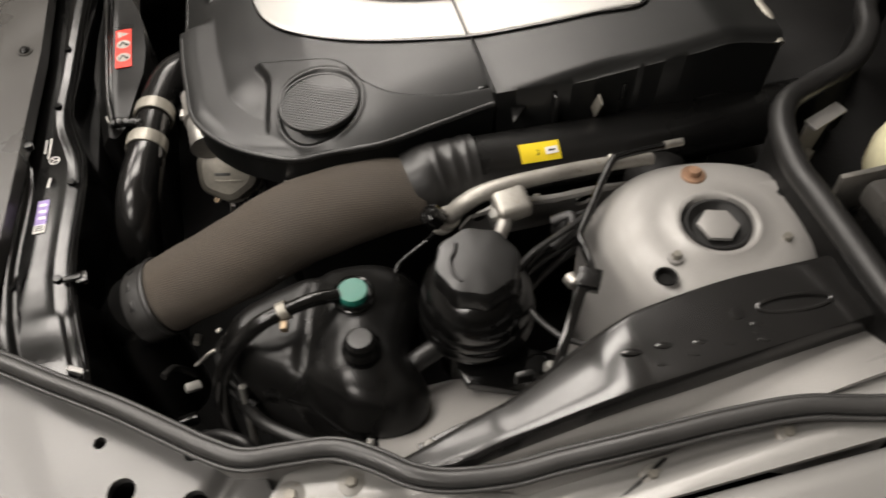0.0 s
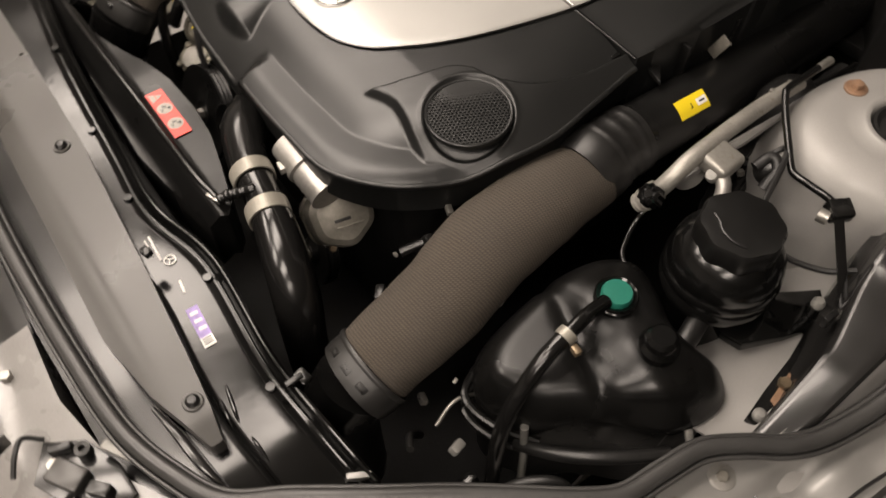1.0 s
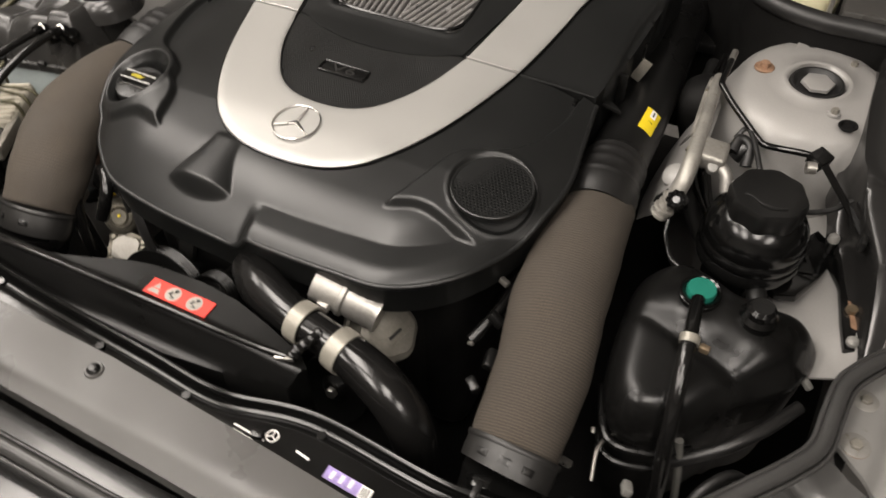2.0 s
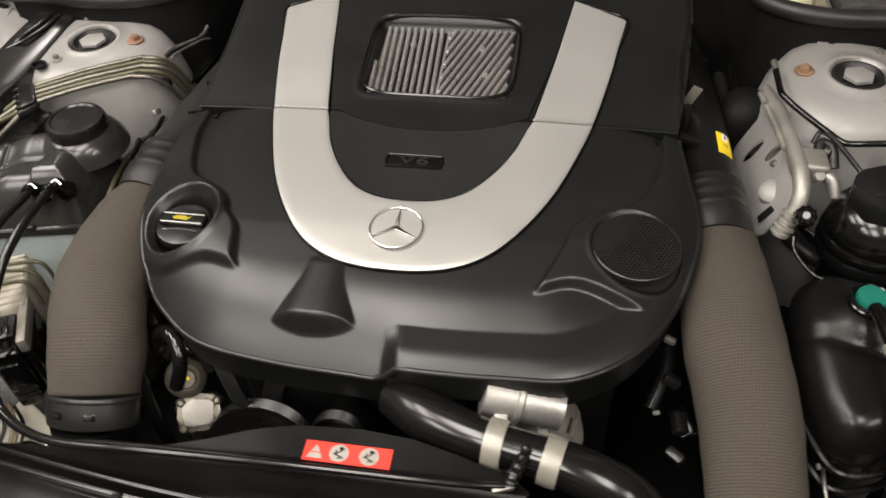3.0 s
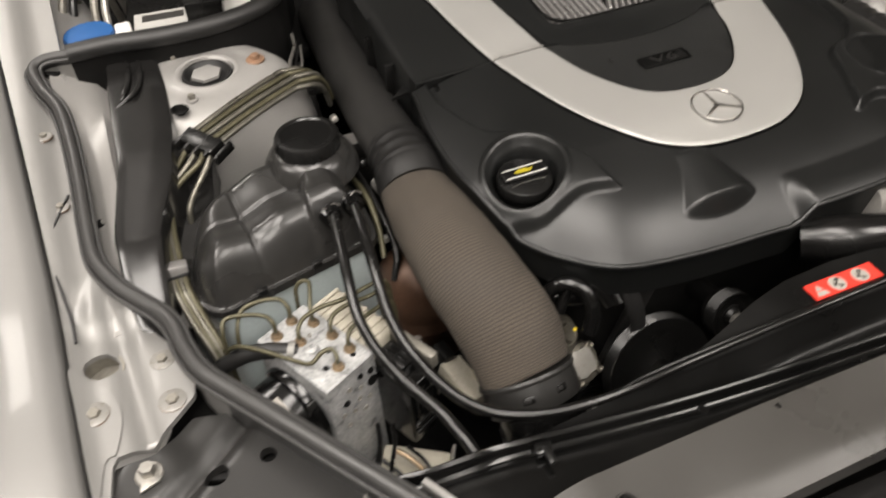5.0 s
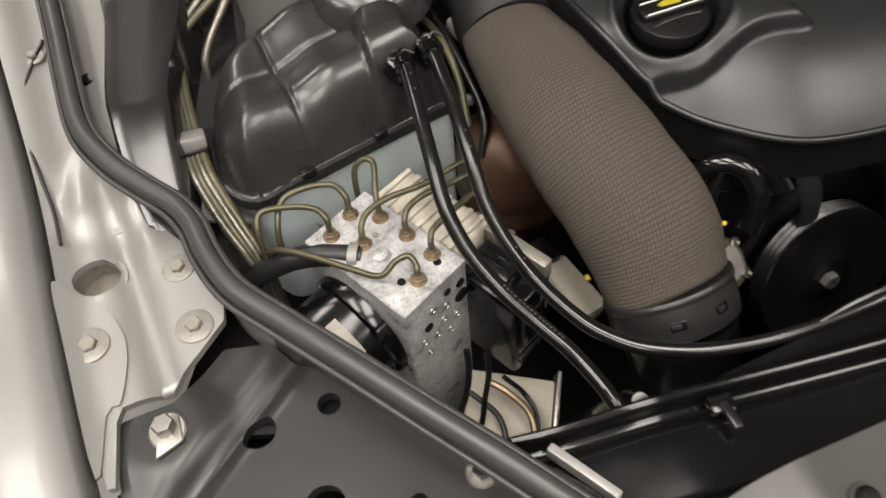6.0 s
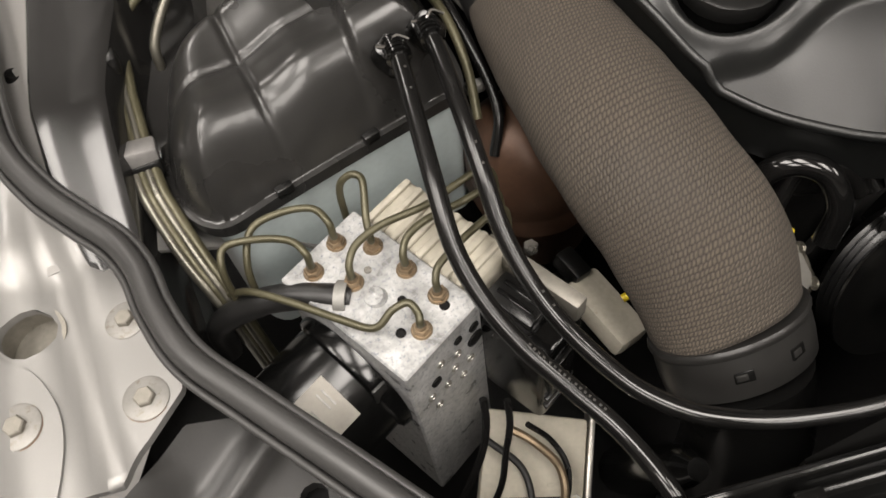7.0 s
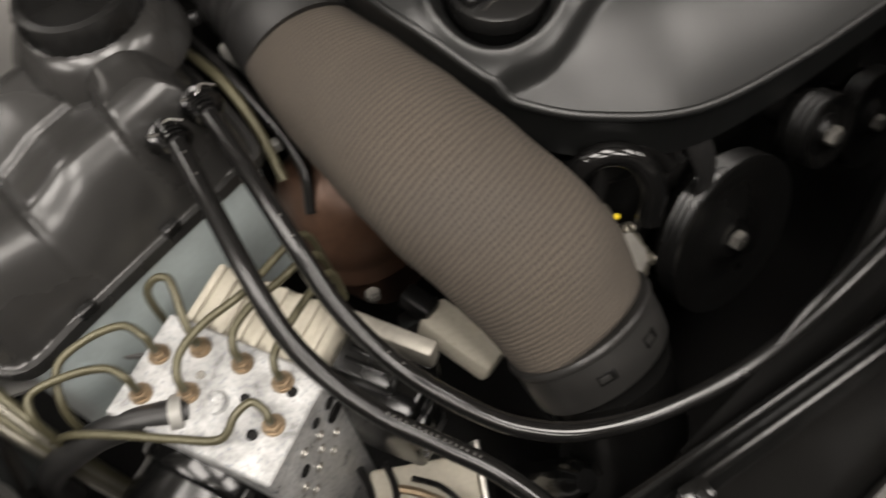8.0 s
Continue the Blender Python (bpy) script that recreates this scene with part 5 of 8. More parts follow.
    plate = [(-0.034, -0.011), (0.034, -0.011), (0.036, 0.0), (0.034, 0.011), (-0.034, 0.011), (-0.036, 0.0)]
    badge = part("badge", prism(plate, -0.001, 0.0026, 0.0012, tilt), GLOSS, cover, "small glossy black badge plate")
    frame_line = [(x * 0.93, y * 0.86, 0.0028) for x, y in plate]
    part("badge_rim", tube([tuple(tilt @ Vector(p)) for p in frame_line + frame_line[:1]], 0.0012, seg=8, raw=True), GLOSS, badge, "raised glossy rim")
    part("badge_letters", letters("V6", 0.0175, tilt @ pose(0, 0, 0.0030) @ Matrix.Diagonal((1.9, 1, 1, 1))), GUNMETAL, badge, "dark chrome letters V6")
    # ribbed insert behind the window; a duller base paints shade between the ribs
    slope = math.degrees(math.atan(0.17))
    base = pose(0, 0.300, float(crown(0, 0.300)) - 0.0172, slope, 0, 0)
    insert = part("insert", box((0.186, 0.144, 0.003), base, 0.001), DULL, cover, "ribbed silver insert in the window")
    part("divider", box((0.004, 0.130, 0.006), base @ pose(0, 0, 0.002), 0.001), INSERT, insert, "middle web")
    for half, ang in ((-1, 2.0), (1, -21.0)):
        way = Vector((math.sin(radians(-ang)), math.cos(radians(ang)), 0))
        across = Vector((way.y, -way.x, 0))
        for k in range(-12, 13):
            mid = across * (k * 0.0092) + Vector((half * 0.044, 0, 0))
            lo, hi = -0.2, 0.2
            x0, x1 = (-0.0900, -0.0030) if half < 0 else (0.0030, 0.0900)
            for c, d, a, b in ((mid.x, way.x, x0, x1), (mid.y, way.y, -0.069, 0.069)):
                if abs(d) > 1e-6:
                    t0, t1 = sorted(((a - c) / d, (b - c) / d))
                    lo, hi = max(lo, t0), min(hi, t1)
            if hi - lo < 0.014:
                continue
            c = mid + way * (lo + hi) / 2
            part("rib", box((0.0050, hi - lo, 0.0110), base @ pose(c.x, c.y, 0.0050, 0, 0, -math.degrees(math.atan2(way.x, way.y))), 0.0014, 1), INSERT, insert)
    for x, y in ((-0.045, 0.035), (0.05, 0.03), (0.06, -0.02)):
        part("boss", lathe([(0, 0.011), (0.003, 0.011), (0.0045, 0.008), (0.0045, 0)], base @ pose(x, y, 0.001), seg=16), INSERT, insert)
    # round grille
    z = float(crown(0.252, 0.002)) + 0.0064
    seat = pose(0.252, 0.002, z, 4, 1.5, 0)
    part("grille_backing", lathe([(0, -0.0018), (0.0445, -0.0018), (0.0450, -0.006)], seat, seg=40), COVER, cover, "dark backing of the grille")
    grille = part("round_grille", honeycomb(0.0438, 0.0043, 0.40, 0.0016, seat), COVER, cover, "round black honeycomb grille", sharp=30)
    part("grille_rim", lathe([(0.0432, -0.002), (0.0436, 0.0010), (0.0452, 0.0013), (0.0464, 0.0006), (0.0468, -0.004)], seat, seg=64), COVER, grille, "thin raised rim")
    # small clips at the joint and the side
    for s in (-1, 1):
        part("joint_slot", box((0.005, 0.012, 0.008), pose(0.279 * s, 0.186, float(cover_height(0.279 * s, 0.186)), 0, 0, 0), 0.001), GLOSS, cover, "small dark slot")
        part("side_fin", prism([(0.306 * s, 0.212), (0.332 * s, 0.206), (0.309 * s, 0.228)], 0.845, 0.850, 0.0008), BLACK, cover, "small side fin")
        for y in (0.26, 0.34):
            part("side_rib", box((0.012, 0.006, 0.05), pose(0.316 * s, y, 0.84), 0.001), BLACK, cover, "upright rib of the side wall")


engine_cover()


def oil_cap():
    cap = thing("oil_filler_cap", "black oil filler cap with a yellow mark", "oil cap", (-0.252, -0.002, 0.822))
    m = pose(-0.252, -0.002, 0.836, 4, 0, 0)
    part("neck", lathe([(0.029, -0.022), (0.031, 0.002), (0.028, 0.004), (0, 0.004)], m, seg=40), GLOSS, cap, "glossy black neck")
    part("cap", lathe([(0.0312, 0.0), (0.0316, 0.008), (0.0305, 0.011), (0.028, 0.012), (0, 0.0125)], m, seg=48, wave=lambda a, z: 1 + 0.012 * (math.cos(16 * a) > 0.2)), BLACK, cap)
    part("grip", box((0.054, 0.017, 0.010), m @ pose(0, 0.002, 0.0135), 0.003, 3), BLACK, cap, "raised grip bar")
    part("mark", prism([(-0.010, -0.002), (0.006, -0.003), (0.011, 0.003), (0.006, 0.001), (0.003, 0.0035), (-0.006, 0.0035), (-0.012, 0.001)], 0.0182, 0.0190, 0, m @ pose(0, 0.002, 0)), OCHRE, cap, "yellow oil can symbol")
    for y in (-0.0045, 0.0085):
        part("line", box((0.048, 0.0009, 0.0006), m @ pose(0, y, 0.0186), 0), WHITE, cap, "thin white line")
    curve = [(-0.022, -0.0125, 0.0128), (-0.010, -0.0105, 0.0128), (0.006, -0.0100, 0.0128), (0.020, -0.0115, 0.0128)]
    part("line", tube([tuple(m @ Vector(p)) for p in curve], 0.0005, seg=6), CHROME, cap, "thin bright curved line")


oil_cap()


# ---- air ducts ----
def air_duct(side):
    name = "black air intake duct with a woven brown sleeve"
    duct = thing("air_duct", name, "air duct", (0.345 * side, -0.2, 0.6), "air ducts")
    if side < 0:
        path = [(-0.351, 0.088, 0.797), (-0.352, 0.03, 0.801), (-0.347, -0.05, 0.794), (-0.335, -0.113, 0.768), (-0.328, -0.163, 0.728)]
        low = [(-0.328, -0.1635, 0.7275), (-0.3275, -0.1745, 0.7155), (-0.327, -0.1845, 0.7045), (-0.328, -0.214, 0.655), (-0.338, -0.228, 0.60), (-0.338, -0.228, 0.52)]
    else:
        path = [(0.354, 0.092, 0.797), (0.354, 0.03, 0.799), (0.359, -0.05, 0.788), (0.370, -0.12, 0.766), (0.377, -0.212, 0.734)]
        low = [(0.377, -0.211, 0.7345), (0.377, -0.224, 0.7285), (0.3765, -0.234, 0.7235), (0.375, -0.254, 0.692), (0.372, -0.258, 0.62), (0.370, -0.258, 0.52)]
    fit = 1.03 if side < 0 else 0.97
    part("sleeve", tube(path, [0.041, 0.0475, 0.0525 * (1 + fit) / 2, 0.0515 * fit, 0.0475 * fit], seg=40, n=14, flat=0.82 if side > 0 else 0.80, wobble=lambda v, a: 0.014 * math.sin(v * 46 + 2 * a) * math.sin(a * 3 + 1) + 0.007 * math.sin(v * 130 + 5 * a) + (0.12 if side < 0 else 0.03) * math.exp(-(((v - 0.235) / 0.035) ** 2)) * max(0.0, math.cos(a - 2.5))), FABRIC, duct, "woven brown fabric sleeve", sharp=180)
    part("end_ring", tube(low[:3], [0.0495 * fit, 0.0500 * fit, 0.0490 * fit], seg=40, n=4, flat=0.82 if side > 0 else 0.80), RING, duct, "grey plastic end ring with square windows", sharp=60)
    collar = [Vector(low[0]) + (Vector(low[0]) - Vector(low[1])).normalized() * d for d in (0.003, 0.0, -0.003)]
    part("ring_lip", tube([tuple(p) for p in collar], [0.0505 * fit, 0.0515 * fit, 0.0505 * fit], seg=40, n=3, flat=0.82 if side > 0 else 0.80), RING, duct, "thin raised lip of the ring", sharp=60)
    part("elbow", tube(low[2:], [0.0430 * fit, 0.041 * fit, 0.042, 0.044], seg=32, n=6), BLACK, duct, "black plastic lower elbow", sharp=60)
    ax = Vector(low[2]) - Vector(low[0])
    ax.normalize()
    for a in (62, 92, 122) if side > 0 else (68, 110):
        sidew = ax.cross(Vector((0, 0, 1))).normalized()
        upw = sidew.cross(ax)
        n = sidew * math.cos(radians(a)) + upw * math.sin(radians(a)) * (0.82 if side > 0 else 0.80)
        at = Vector(low[1]) + n * 0.0495 * fit
        m = Matrix.Translation(at) @ Matrix((sidew * math.sin(radians(a)) - upw * math.cos(radians(a)), ax, n)).transposed().to_4x4()
        win = part("window", box((0.0120, 0.0075, 0.002), m, 0.0006), BLACK, duct, "small square window")
        part("tab", box((0.0070, 0.0042, 0.002), m @ pose(0.0015, 0, 0.0008), 0.0005), RING, win)
    # cuff with rings, then the plain tube along the engine cover
    cuff = [(0.350 * side, 0.086, 0.7955), (0.348 * side, 0.108, 0.801), (0.347 * side, 0.130, 0.805), (0.347 * side, 0.158, 0.806)]
    part("cuff", tube(cuff, [0.0425, 0.0435, 0.0395, 0.0400], seg=40, n=10, wobble=lambda v, a: 0.035 * max(0.0, math.sin((v - 0.030) * 2 * math.pi / 0.014)) * (0.030 < v < 0.066)), RUBBER, duct, "black rubber cuff with raised rings", sharp=80)
    pipe = [(0.347 * side, 0.156, 0.806), (0.345 * side, 0.24, 0.800), (0.340 * side, 0.36, 0.792), (0.330 * side, 0.50, 0.782), (0.32 * side, 0.62, 0.77)]
    # lighter plastic on the driver's pipe stands in for its grey sheen
    part("pipe", tube(pipe, 0.0365, seg=36, n=8), RING if side < 0 else BLACK, duct, "plain black plastic pipe", sharp=80)
    if side > 0:
        bm = bmesh.new()
        rows = []
        for y in np.linspace(0.204, 0.250, 7):
            cz = np.interp(y, [0.156, 0.24, 0.36], [0.806, 0.800, 0.792])
            rows.append([bm.verts.new((0.3455 + 0.0372 * math.cos(a), y, cz + 0.0372 * math.sin(a))) for a in np.linspace(radians(40), radians(74), 8)])
        for p, q in zip(rows, rows[1:]):
            for i in range(7):
                bm.faces.new((p[i], p[i + 1], q[i + 1], q[i]))
        bmesh.ops.recalc_face_normals(bm, faces=bm.faces)
        bmesh.ops.solidify(bm, geom=bm.faces, thickness=0.0005)
        tag = part("yellow_label", bm, YELLOW, duct, "yellow warning label")
        a = radians(57)
        n = Vector((math.cos(a), 0, math.sin(a)))
        at = Vector((0.3455, 0.240, 0.800)) + n * 0.0380
        m = Matrix.Translation(at) @ Matrix((Vector((0, 1, 0)), n.cross(Vector((0, 1, 0))), n)).transposed().to_4x4()
        box_part = part("white_field", box((0.014, 0.008, 0.0006), m, 0), WHITE, tag, "small white field")
        part("print", box((0.008, 0.002, 0.0006), m @ pose(0, 0, 0.0004), 0), BLACK, box_part)
        part("print", box((0.007, 0.006, 0.0004), m @ pose(-0.018, 0, -0.0001, 0, 0, 0), 0.0), BLACK, box_part)


air_duct(-1)
air_duct(1)


def engine_block():
    block = thing("engine_block", "dark engine block and accessories beneath the cover", "engine", (0, 0.2, 0.4))
    # near-black casings: shade beneath the cover is in their colour
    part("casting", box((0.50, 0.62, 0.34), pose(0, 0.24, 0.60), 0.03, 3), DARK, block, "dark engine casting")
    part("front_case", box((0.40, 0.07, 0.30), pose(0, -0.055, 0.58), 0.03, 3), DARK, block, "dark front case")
    for x, y, z, r, w in ((-0.150, -0.160, 0.636, 0.068, 0.022), (-0.056, -0.158, 0.684, 0.030, 0.022), (-0.225, -0.140, 0.58, 0.030, 0.022), (0.10, -0.145, 0.56, 0.05, 0.022)):
        prof = [(0, 0.004), (r * 0.25, 0.006), (r * 0.4, 0.0), (r * 0.7, 0.0), (r * 0.85, 0.004), (r, 0.006)] + [(r - 0.003 * (k % 2), 0.004 - 0.0028 * k) for k in range(8)] + [(r * 0.9, -0.022), (0, -0.022)]
        pul = part("pulley", lathe(prof, stand((x, y, z), (0, -0.94, 0.34)), seg=48), LOW_SHEEN if r < 0.032 else BLACK, block, "dark grooved belt pulley")
        part("pulley_shaft", lathe([(0, 0), (0.014, 0), (0.014, 0.085), (0, 0.085)], stand((x, y, z), (0, 0.98, -0.18)), seg=16), DARK, pul, "dark pulley shaft")
        part("pulley_bolt", hex_head((x, y - 0.006, z), 0.0085, 0.007, (0, -0.97, 0.24)), ZINC, pul, "shiny pulley bolt")
    part("belt", tube([(-0.155, -0.135, 0.60), (-0.165, -0.135, 0.66), (-0.175, -0.135, 0.72), (-0.19, -0.12, 0.77)], 0.010, seg=8, flat=0.35), RUBBER, block, "flat black drive belt")
    part("strut", box((0.024, 0.010, 0.14), pose(-0.160, -0.097, 0.645, 0, 19, 0), 0.002), RING, block, "dark grey steel strut")


engine_block()
solid("heat_shield", box((0.014, 0.0025, 0.034), pose(0.3270, 0.306, 0.846, 0, 24, 0), 0.0008), DULL, "pale aluminium shield tab beside the engine cover", "heat shield")


def intake_pipe():
    pipe = thing("coolant_pipe", "thick glossy black coolant pipe with two pale clamps", "coolant pipe", (0.15, -0.2, 0.74))
    path = [(0.02, -0.150, 0.770), (0.055, -0.176, 0.780), (0.105, -0.196, 0.784), (0.155, -0.206, 0.784), (0.205, -0.216, 0.780), (0.248, -0.228, 0.766), (0.274, -0.237, 0.735), (0.284, -0.243, 0.68), (0.288, -0.245, 0.60)]
    part("pipe", tube(path, [0.024, 0.0255, 0.0225, 0.0205, 0.0235, 0.0255, 0.0255, 0.024, 0.024], seg=28, n=7), HOSE, pipe, "glossy black rubber pipe", sharp=80)
    for c, w in (((0.128, -0.2015, 0.7845), (0.98, -0.17, 0.0)), ((0.182, -0.212, 0.783), (0.96, -0.22, -0.06))):
        ring = lathe([(0.0222, -0.009), (0.0242, -0.009), (0.0246, 0.0), (0.0242, 0.009), (0.0222, 0.009)], stand(c, w), seg=32)
        part("clamp", ring, CLAMP, pipe, "pale metal hose clamp")
    fit = part("connector", tube([(0.158, -0.212, 0.800), (0.154, -0.226, 0.801), (0.148, -0.240, 0.799), (0.146, -0.250, 0.796)], [0.006, 0.0055, 0.0065, 0.006], seg=12, wobble=lambda v, a: 0.12 * math.sin(v * 700)), BLACK, pipe, "ribbed black connector")
    part("spring", box((0.020, 0.006, 0.005), pose(0.140, -0.252, 0.796, 0, 0, 20), 0.001), ZINC, fit, "bright wire spring")


intake_pipe()


def thermostat():
    unit = thing("thermostat_housing", "dull grey alloy thermostat housing beside the coolant pipe", "thermostat housing", (0.2, -0.15, 0.66))
    m = stand((0.138, -0.142, 0.778), (0.97, 0.04, -0.24))
    neck = [(0.0, -0.03), (0.024, -0.03), (0.024, 0.002), (0.026, 0.003), (0.026, 0.008), (0.0225, 0.010)] + [(0.0225 + 0.0012 * (k % 2), 0.012 + 0.005 * k) for k in range(7)] + [(0.024, 0.05), (0, 0.05)]
    part("neck", lathe(neck, m, seg=40), ALLOY, unit, "ribbed pale alloy neck", sharp=40)
    face = Vector((0.71, -0.10, 0.70)).normalized()
    along = (Vector((0.70, 0.03, -0.71)) - face * Vector((0.70, 0.03, -0.71)).dot(face)).normalized()
    m2 = Matrix.Translation((0.177, -0.129, 0.713)) @ Matrix((along, face.cross(along), face)).transposed().to_4x4()
    drum = [(0, 0.0265), (0.012, 0.0262), (0.016, 0.0245), (0.030, 0.0215), (0.0375, 0.0150), (0.0400, 0.0060), (0.0400, -0.012), (0.0430, -0.014), (0.0430, -0.022), (0, -0.022)]
    body = part("body", lathe(drum, m2, seg=40, wave=lambda a, z: 1 + 0.035 * math.cos(6 * a + 0.5)), DULL, unit, "dull grey alloy drum with a faceted face", sharp=28)
    part("groove", box((0.004, 0.020, 0.002), m2 @ pose(0.004, -0.004, 0.0262, 0, 0, -12), 0.0008), RING, body, "dark stamped groove")
    part("ridge", box((0.003, 0.034, 0.003), m2 @ pose(0.014, 0.002, 0.0248, 0, 8, -12), 0.0012), DULL, body, "cast ridge")
    part("rim_bolt", hex_head(tuple(m2 @ Vector((0.034, -0.026, -0.010))), 0.005, 0.007, tuple(face)), COPPER, body, "rusty rim bolt")
    part("flange", prism([(0.122, -0.170), (0.136, -0.172), (0.140, -0.120), (0.126, -0.118)], 0.774, 0.782, 0.002), ALLOY, unit, "small alloy flange")
    part("bolt", hex_head((0.131, -0.160, 0.782), 0.006, 0.006), ZINC, unit, "hexagon bolt")


thermostat()


def front_pump():
    unit = thing("secondary_pump", "small cast alloy valve with pale fittings", "air valve", (-0.235, -0.13, 0.62))
    part("disc", lathe([(0, 0.016), (0.010, 0.0155), (0.0125, 0.012), (0.0135, 0.013), (0.017, 0.0115), (0.018, 0.009), (0.022, 0.007), (0.0245, 0.003), (0.0245, -0.003), (0.022, -0.005), (0.021, -0.016), (0, -0.018)], stand((-0.256, -0.104, 0.690), (0.45, -0.62, 0.64)), seg=36), CASTING, unit, "round alloy cap")
    m = stand((-0.243, -0.124, 0.650), (0.30, -0.55, 0.78))
    lobes = [(-0.026, -0.016), (-0.010, -0.024), (0.000, -0.020), (0.012, -0.026), (0.024, -0.018), (0.023, -0.004), (0.030, 0.006), (0.022, 0.018), (0.008, 0.017), (0.000, 0.025), (-0.014, 0.021), (-0.024, 0.012), (-0.022, 0.0)]
    casting = part("body", prism(lobes, -0.030, 0.010, 0.003, m), CASTING, unit, "lobed alloy body")
    part("raised_face", prism([(x * 0.72, y * 0.70) for x, y in lobes], 0.010, 0.014, 0.0015, m), PIPE_ALLOY, casting, "raised cast face")
    for x, y in ((0.024, 0.007), (-0.016, 0.016), (0.014, -0.020), (-0.020, -0.014)):
        part("boss", lathe([(0.0055, 0.006), (0.0055, 0.0125), (0.004, 0.0135), (0.0025, 0.0125), (0, 0.0125)], m @ pose(x, y, 0), seg=14), CASTING, casting, "screw boss")
    part("foot", box((0.028, 0.022, 0.05), pose(-0.25, -0.118, 0.61, 10, 15, 20), 0.006), DULL, unit, "pale plastic foot")
    part("yellow_ring", lathe([(0.004, -0.002), (0.006, -0.002), (0.006, 0.002), (0.004, 0.002)], stand((-0.266, -0.092, 0.722), (0.2, 0.3, 0.9)), seg=20), YELLOW, unit, "small yellow ring")
    for pts, r in (([(-0.262, -0.108, 0.735), (-0.245, -0.10, 0.762), (-0.22, -0.11, 0.760), (-0.205, -0.12, 0.735)], 0.007), ([(-0.30, -0.12, 0.76), (-0.285, -0.14, 0.73), (-0.280, -0.15, 0.68), (-0.28, -0.15, 0.60)], 0.008), ([(-0.275, -0.08, 0.74), (-0.245, -0.095, 0.742), (-0.215, -0.10, 0.735), (-0.19, -0.09, 0.72)], 0.012), ([(-0.26, -0.07, 0.76), (-0.23, -0.075, 0.765), (-0.20, -0.09, 0.755), (-0.19, -0.12, 0.73)], 0.010)):
        part("tube", tube(pts, r, seg=12), HOSE, unit, "short black hose")
    part("paint_dot", lathe([(0, 0.0015), (0.002, 0.001), (0.0024, 0)], stand((-0.244, -0.116, 0.706), (0.2, -0.6, 0.8)), seg=16), YELLOW, unit, "small yellow paint dot")
    unit.location.x += 0.002


front_pump()


# ---- passenger-side bay: fluid reservoir, black tank, pipes ----
def steering_reservoir():
    unit = thing("fluid_reservoir", "black round fluid reservoir with a lobed screw cap", "reservoir", (0.520, 0.108, 0.68))
    m = pose(0.523, 0.111, 0.0, 0, 0, 0) @ Matrix.Diagonal((1.06, 1.06, 1, 1))
    part("body", lathe([(0, 0.68), (0.036, 0.68), (0.040, 0.74), (0.040, 0.775), (0.053, 0.780), (0.055, 0.790), (0.052, 0.796), (0.0545, 0.801), (0.0545, 0.808), (0.052, 0.812), (0.053, 0.818), (0.050, 0.832), (0.042, 0.846), (0.034, 0.852), (0.034, 0.86), (0, 0.86)], m, seg=48), GLOSS, unit, "glossy black rounded body", sharp=40)
    cap = part("cap", lathe([(0.035, 0.846), (0.0375, 0.848), (0.0380, 0.868), (0.0355, 0.874), (0.028, 0.8755), (0, 0.876)], m, seg=96, wave=lambda a, z: 1 + 0.030 * math.cos(8 * a)), BLACK, unit, "black screw cap with eight lobes", sharp=40)
    part("cap_ridge", tube([(0.500, 0.097, 0.8755), (0.510, 0.093, 0.8765), (0.519, 0.087, 0.8765), (0.533, 0.086, 0.8762), (0.544, 0.091, 0.8755)], 0.0018, seg=8), BLACK, cap, "curved ridge")
    part("bracket", prism([(0.540, 0.090), (0.560, 0.150), (0.592, 0.200), (0.610, 0.185), (0.616, 0.158), (0.606, 0.126), (0.588, 0.084), (0.566, 0.078)], 0.756, 0.766, 0.003), INKY, unit, "black mounting bracket")
    part("nozzle", tube([(0.545, 0.065, 0.775), (0.553, 0.040, 0.770), (0.556, 0.02, 0.755)], 0.011, seg=16), BLACK, unit, "short outlet nozzle")


steering_reservoir()


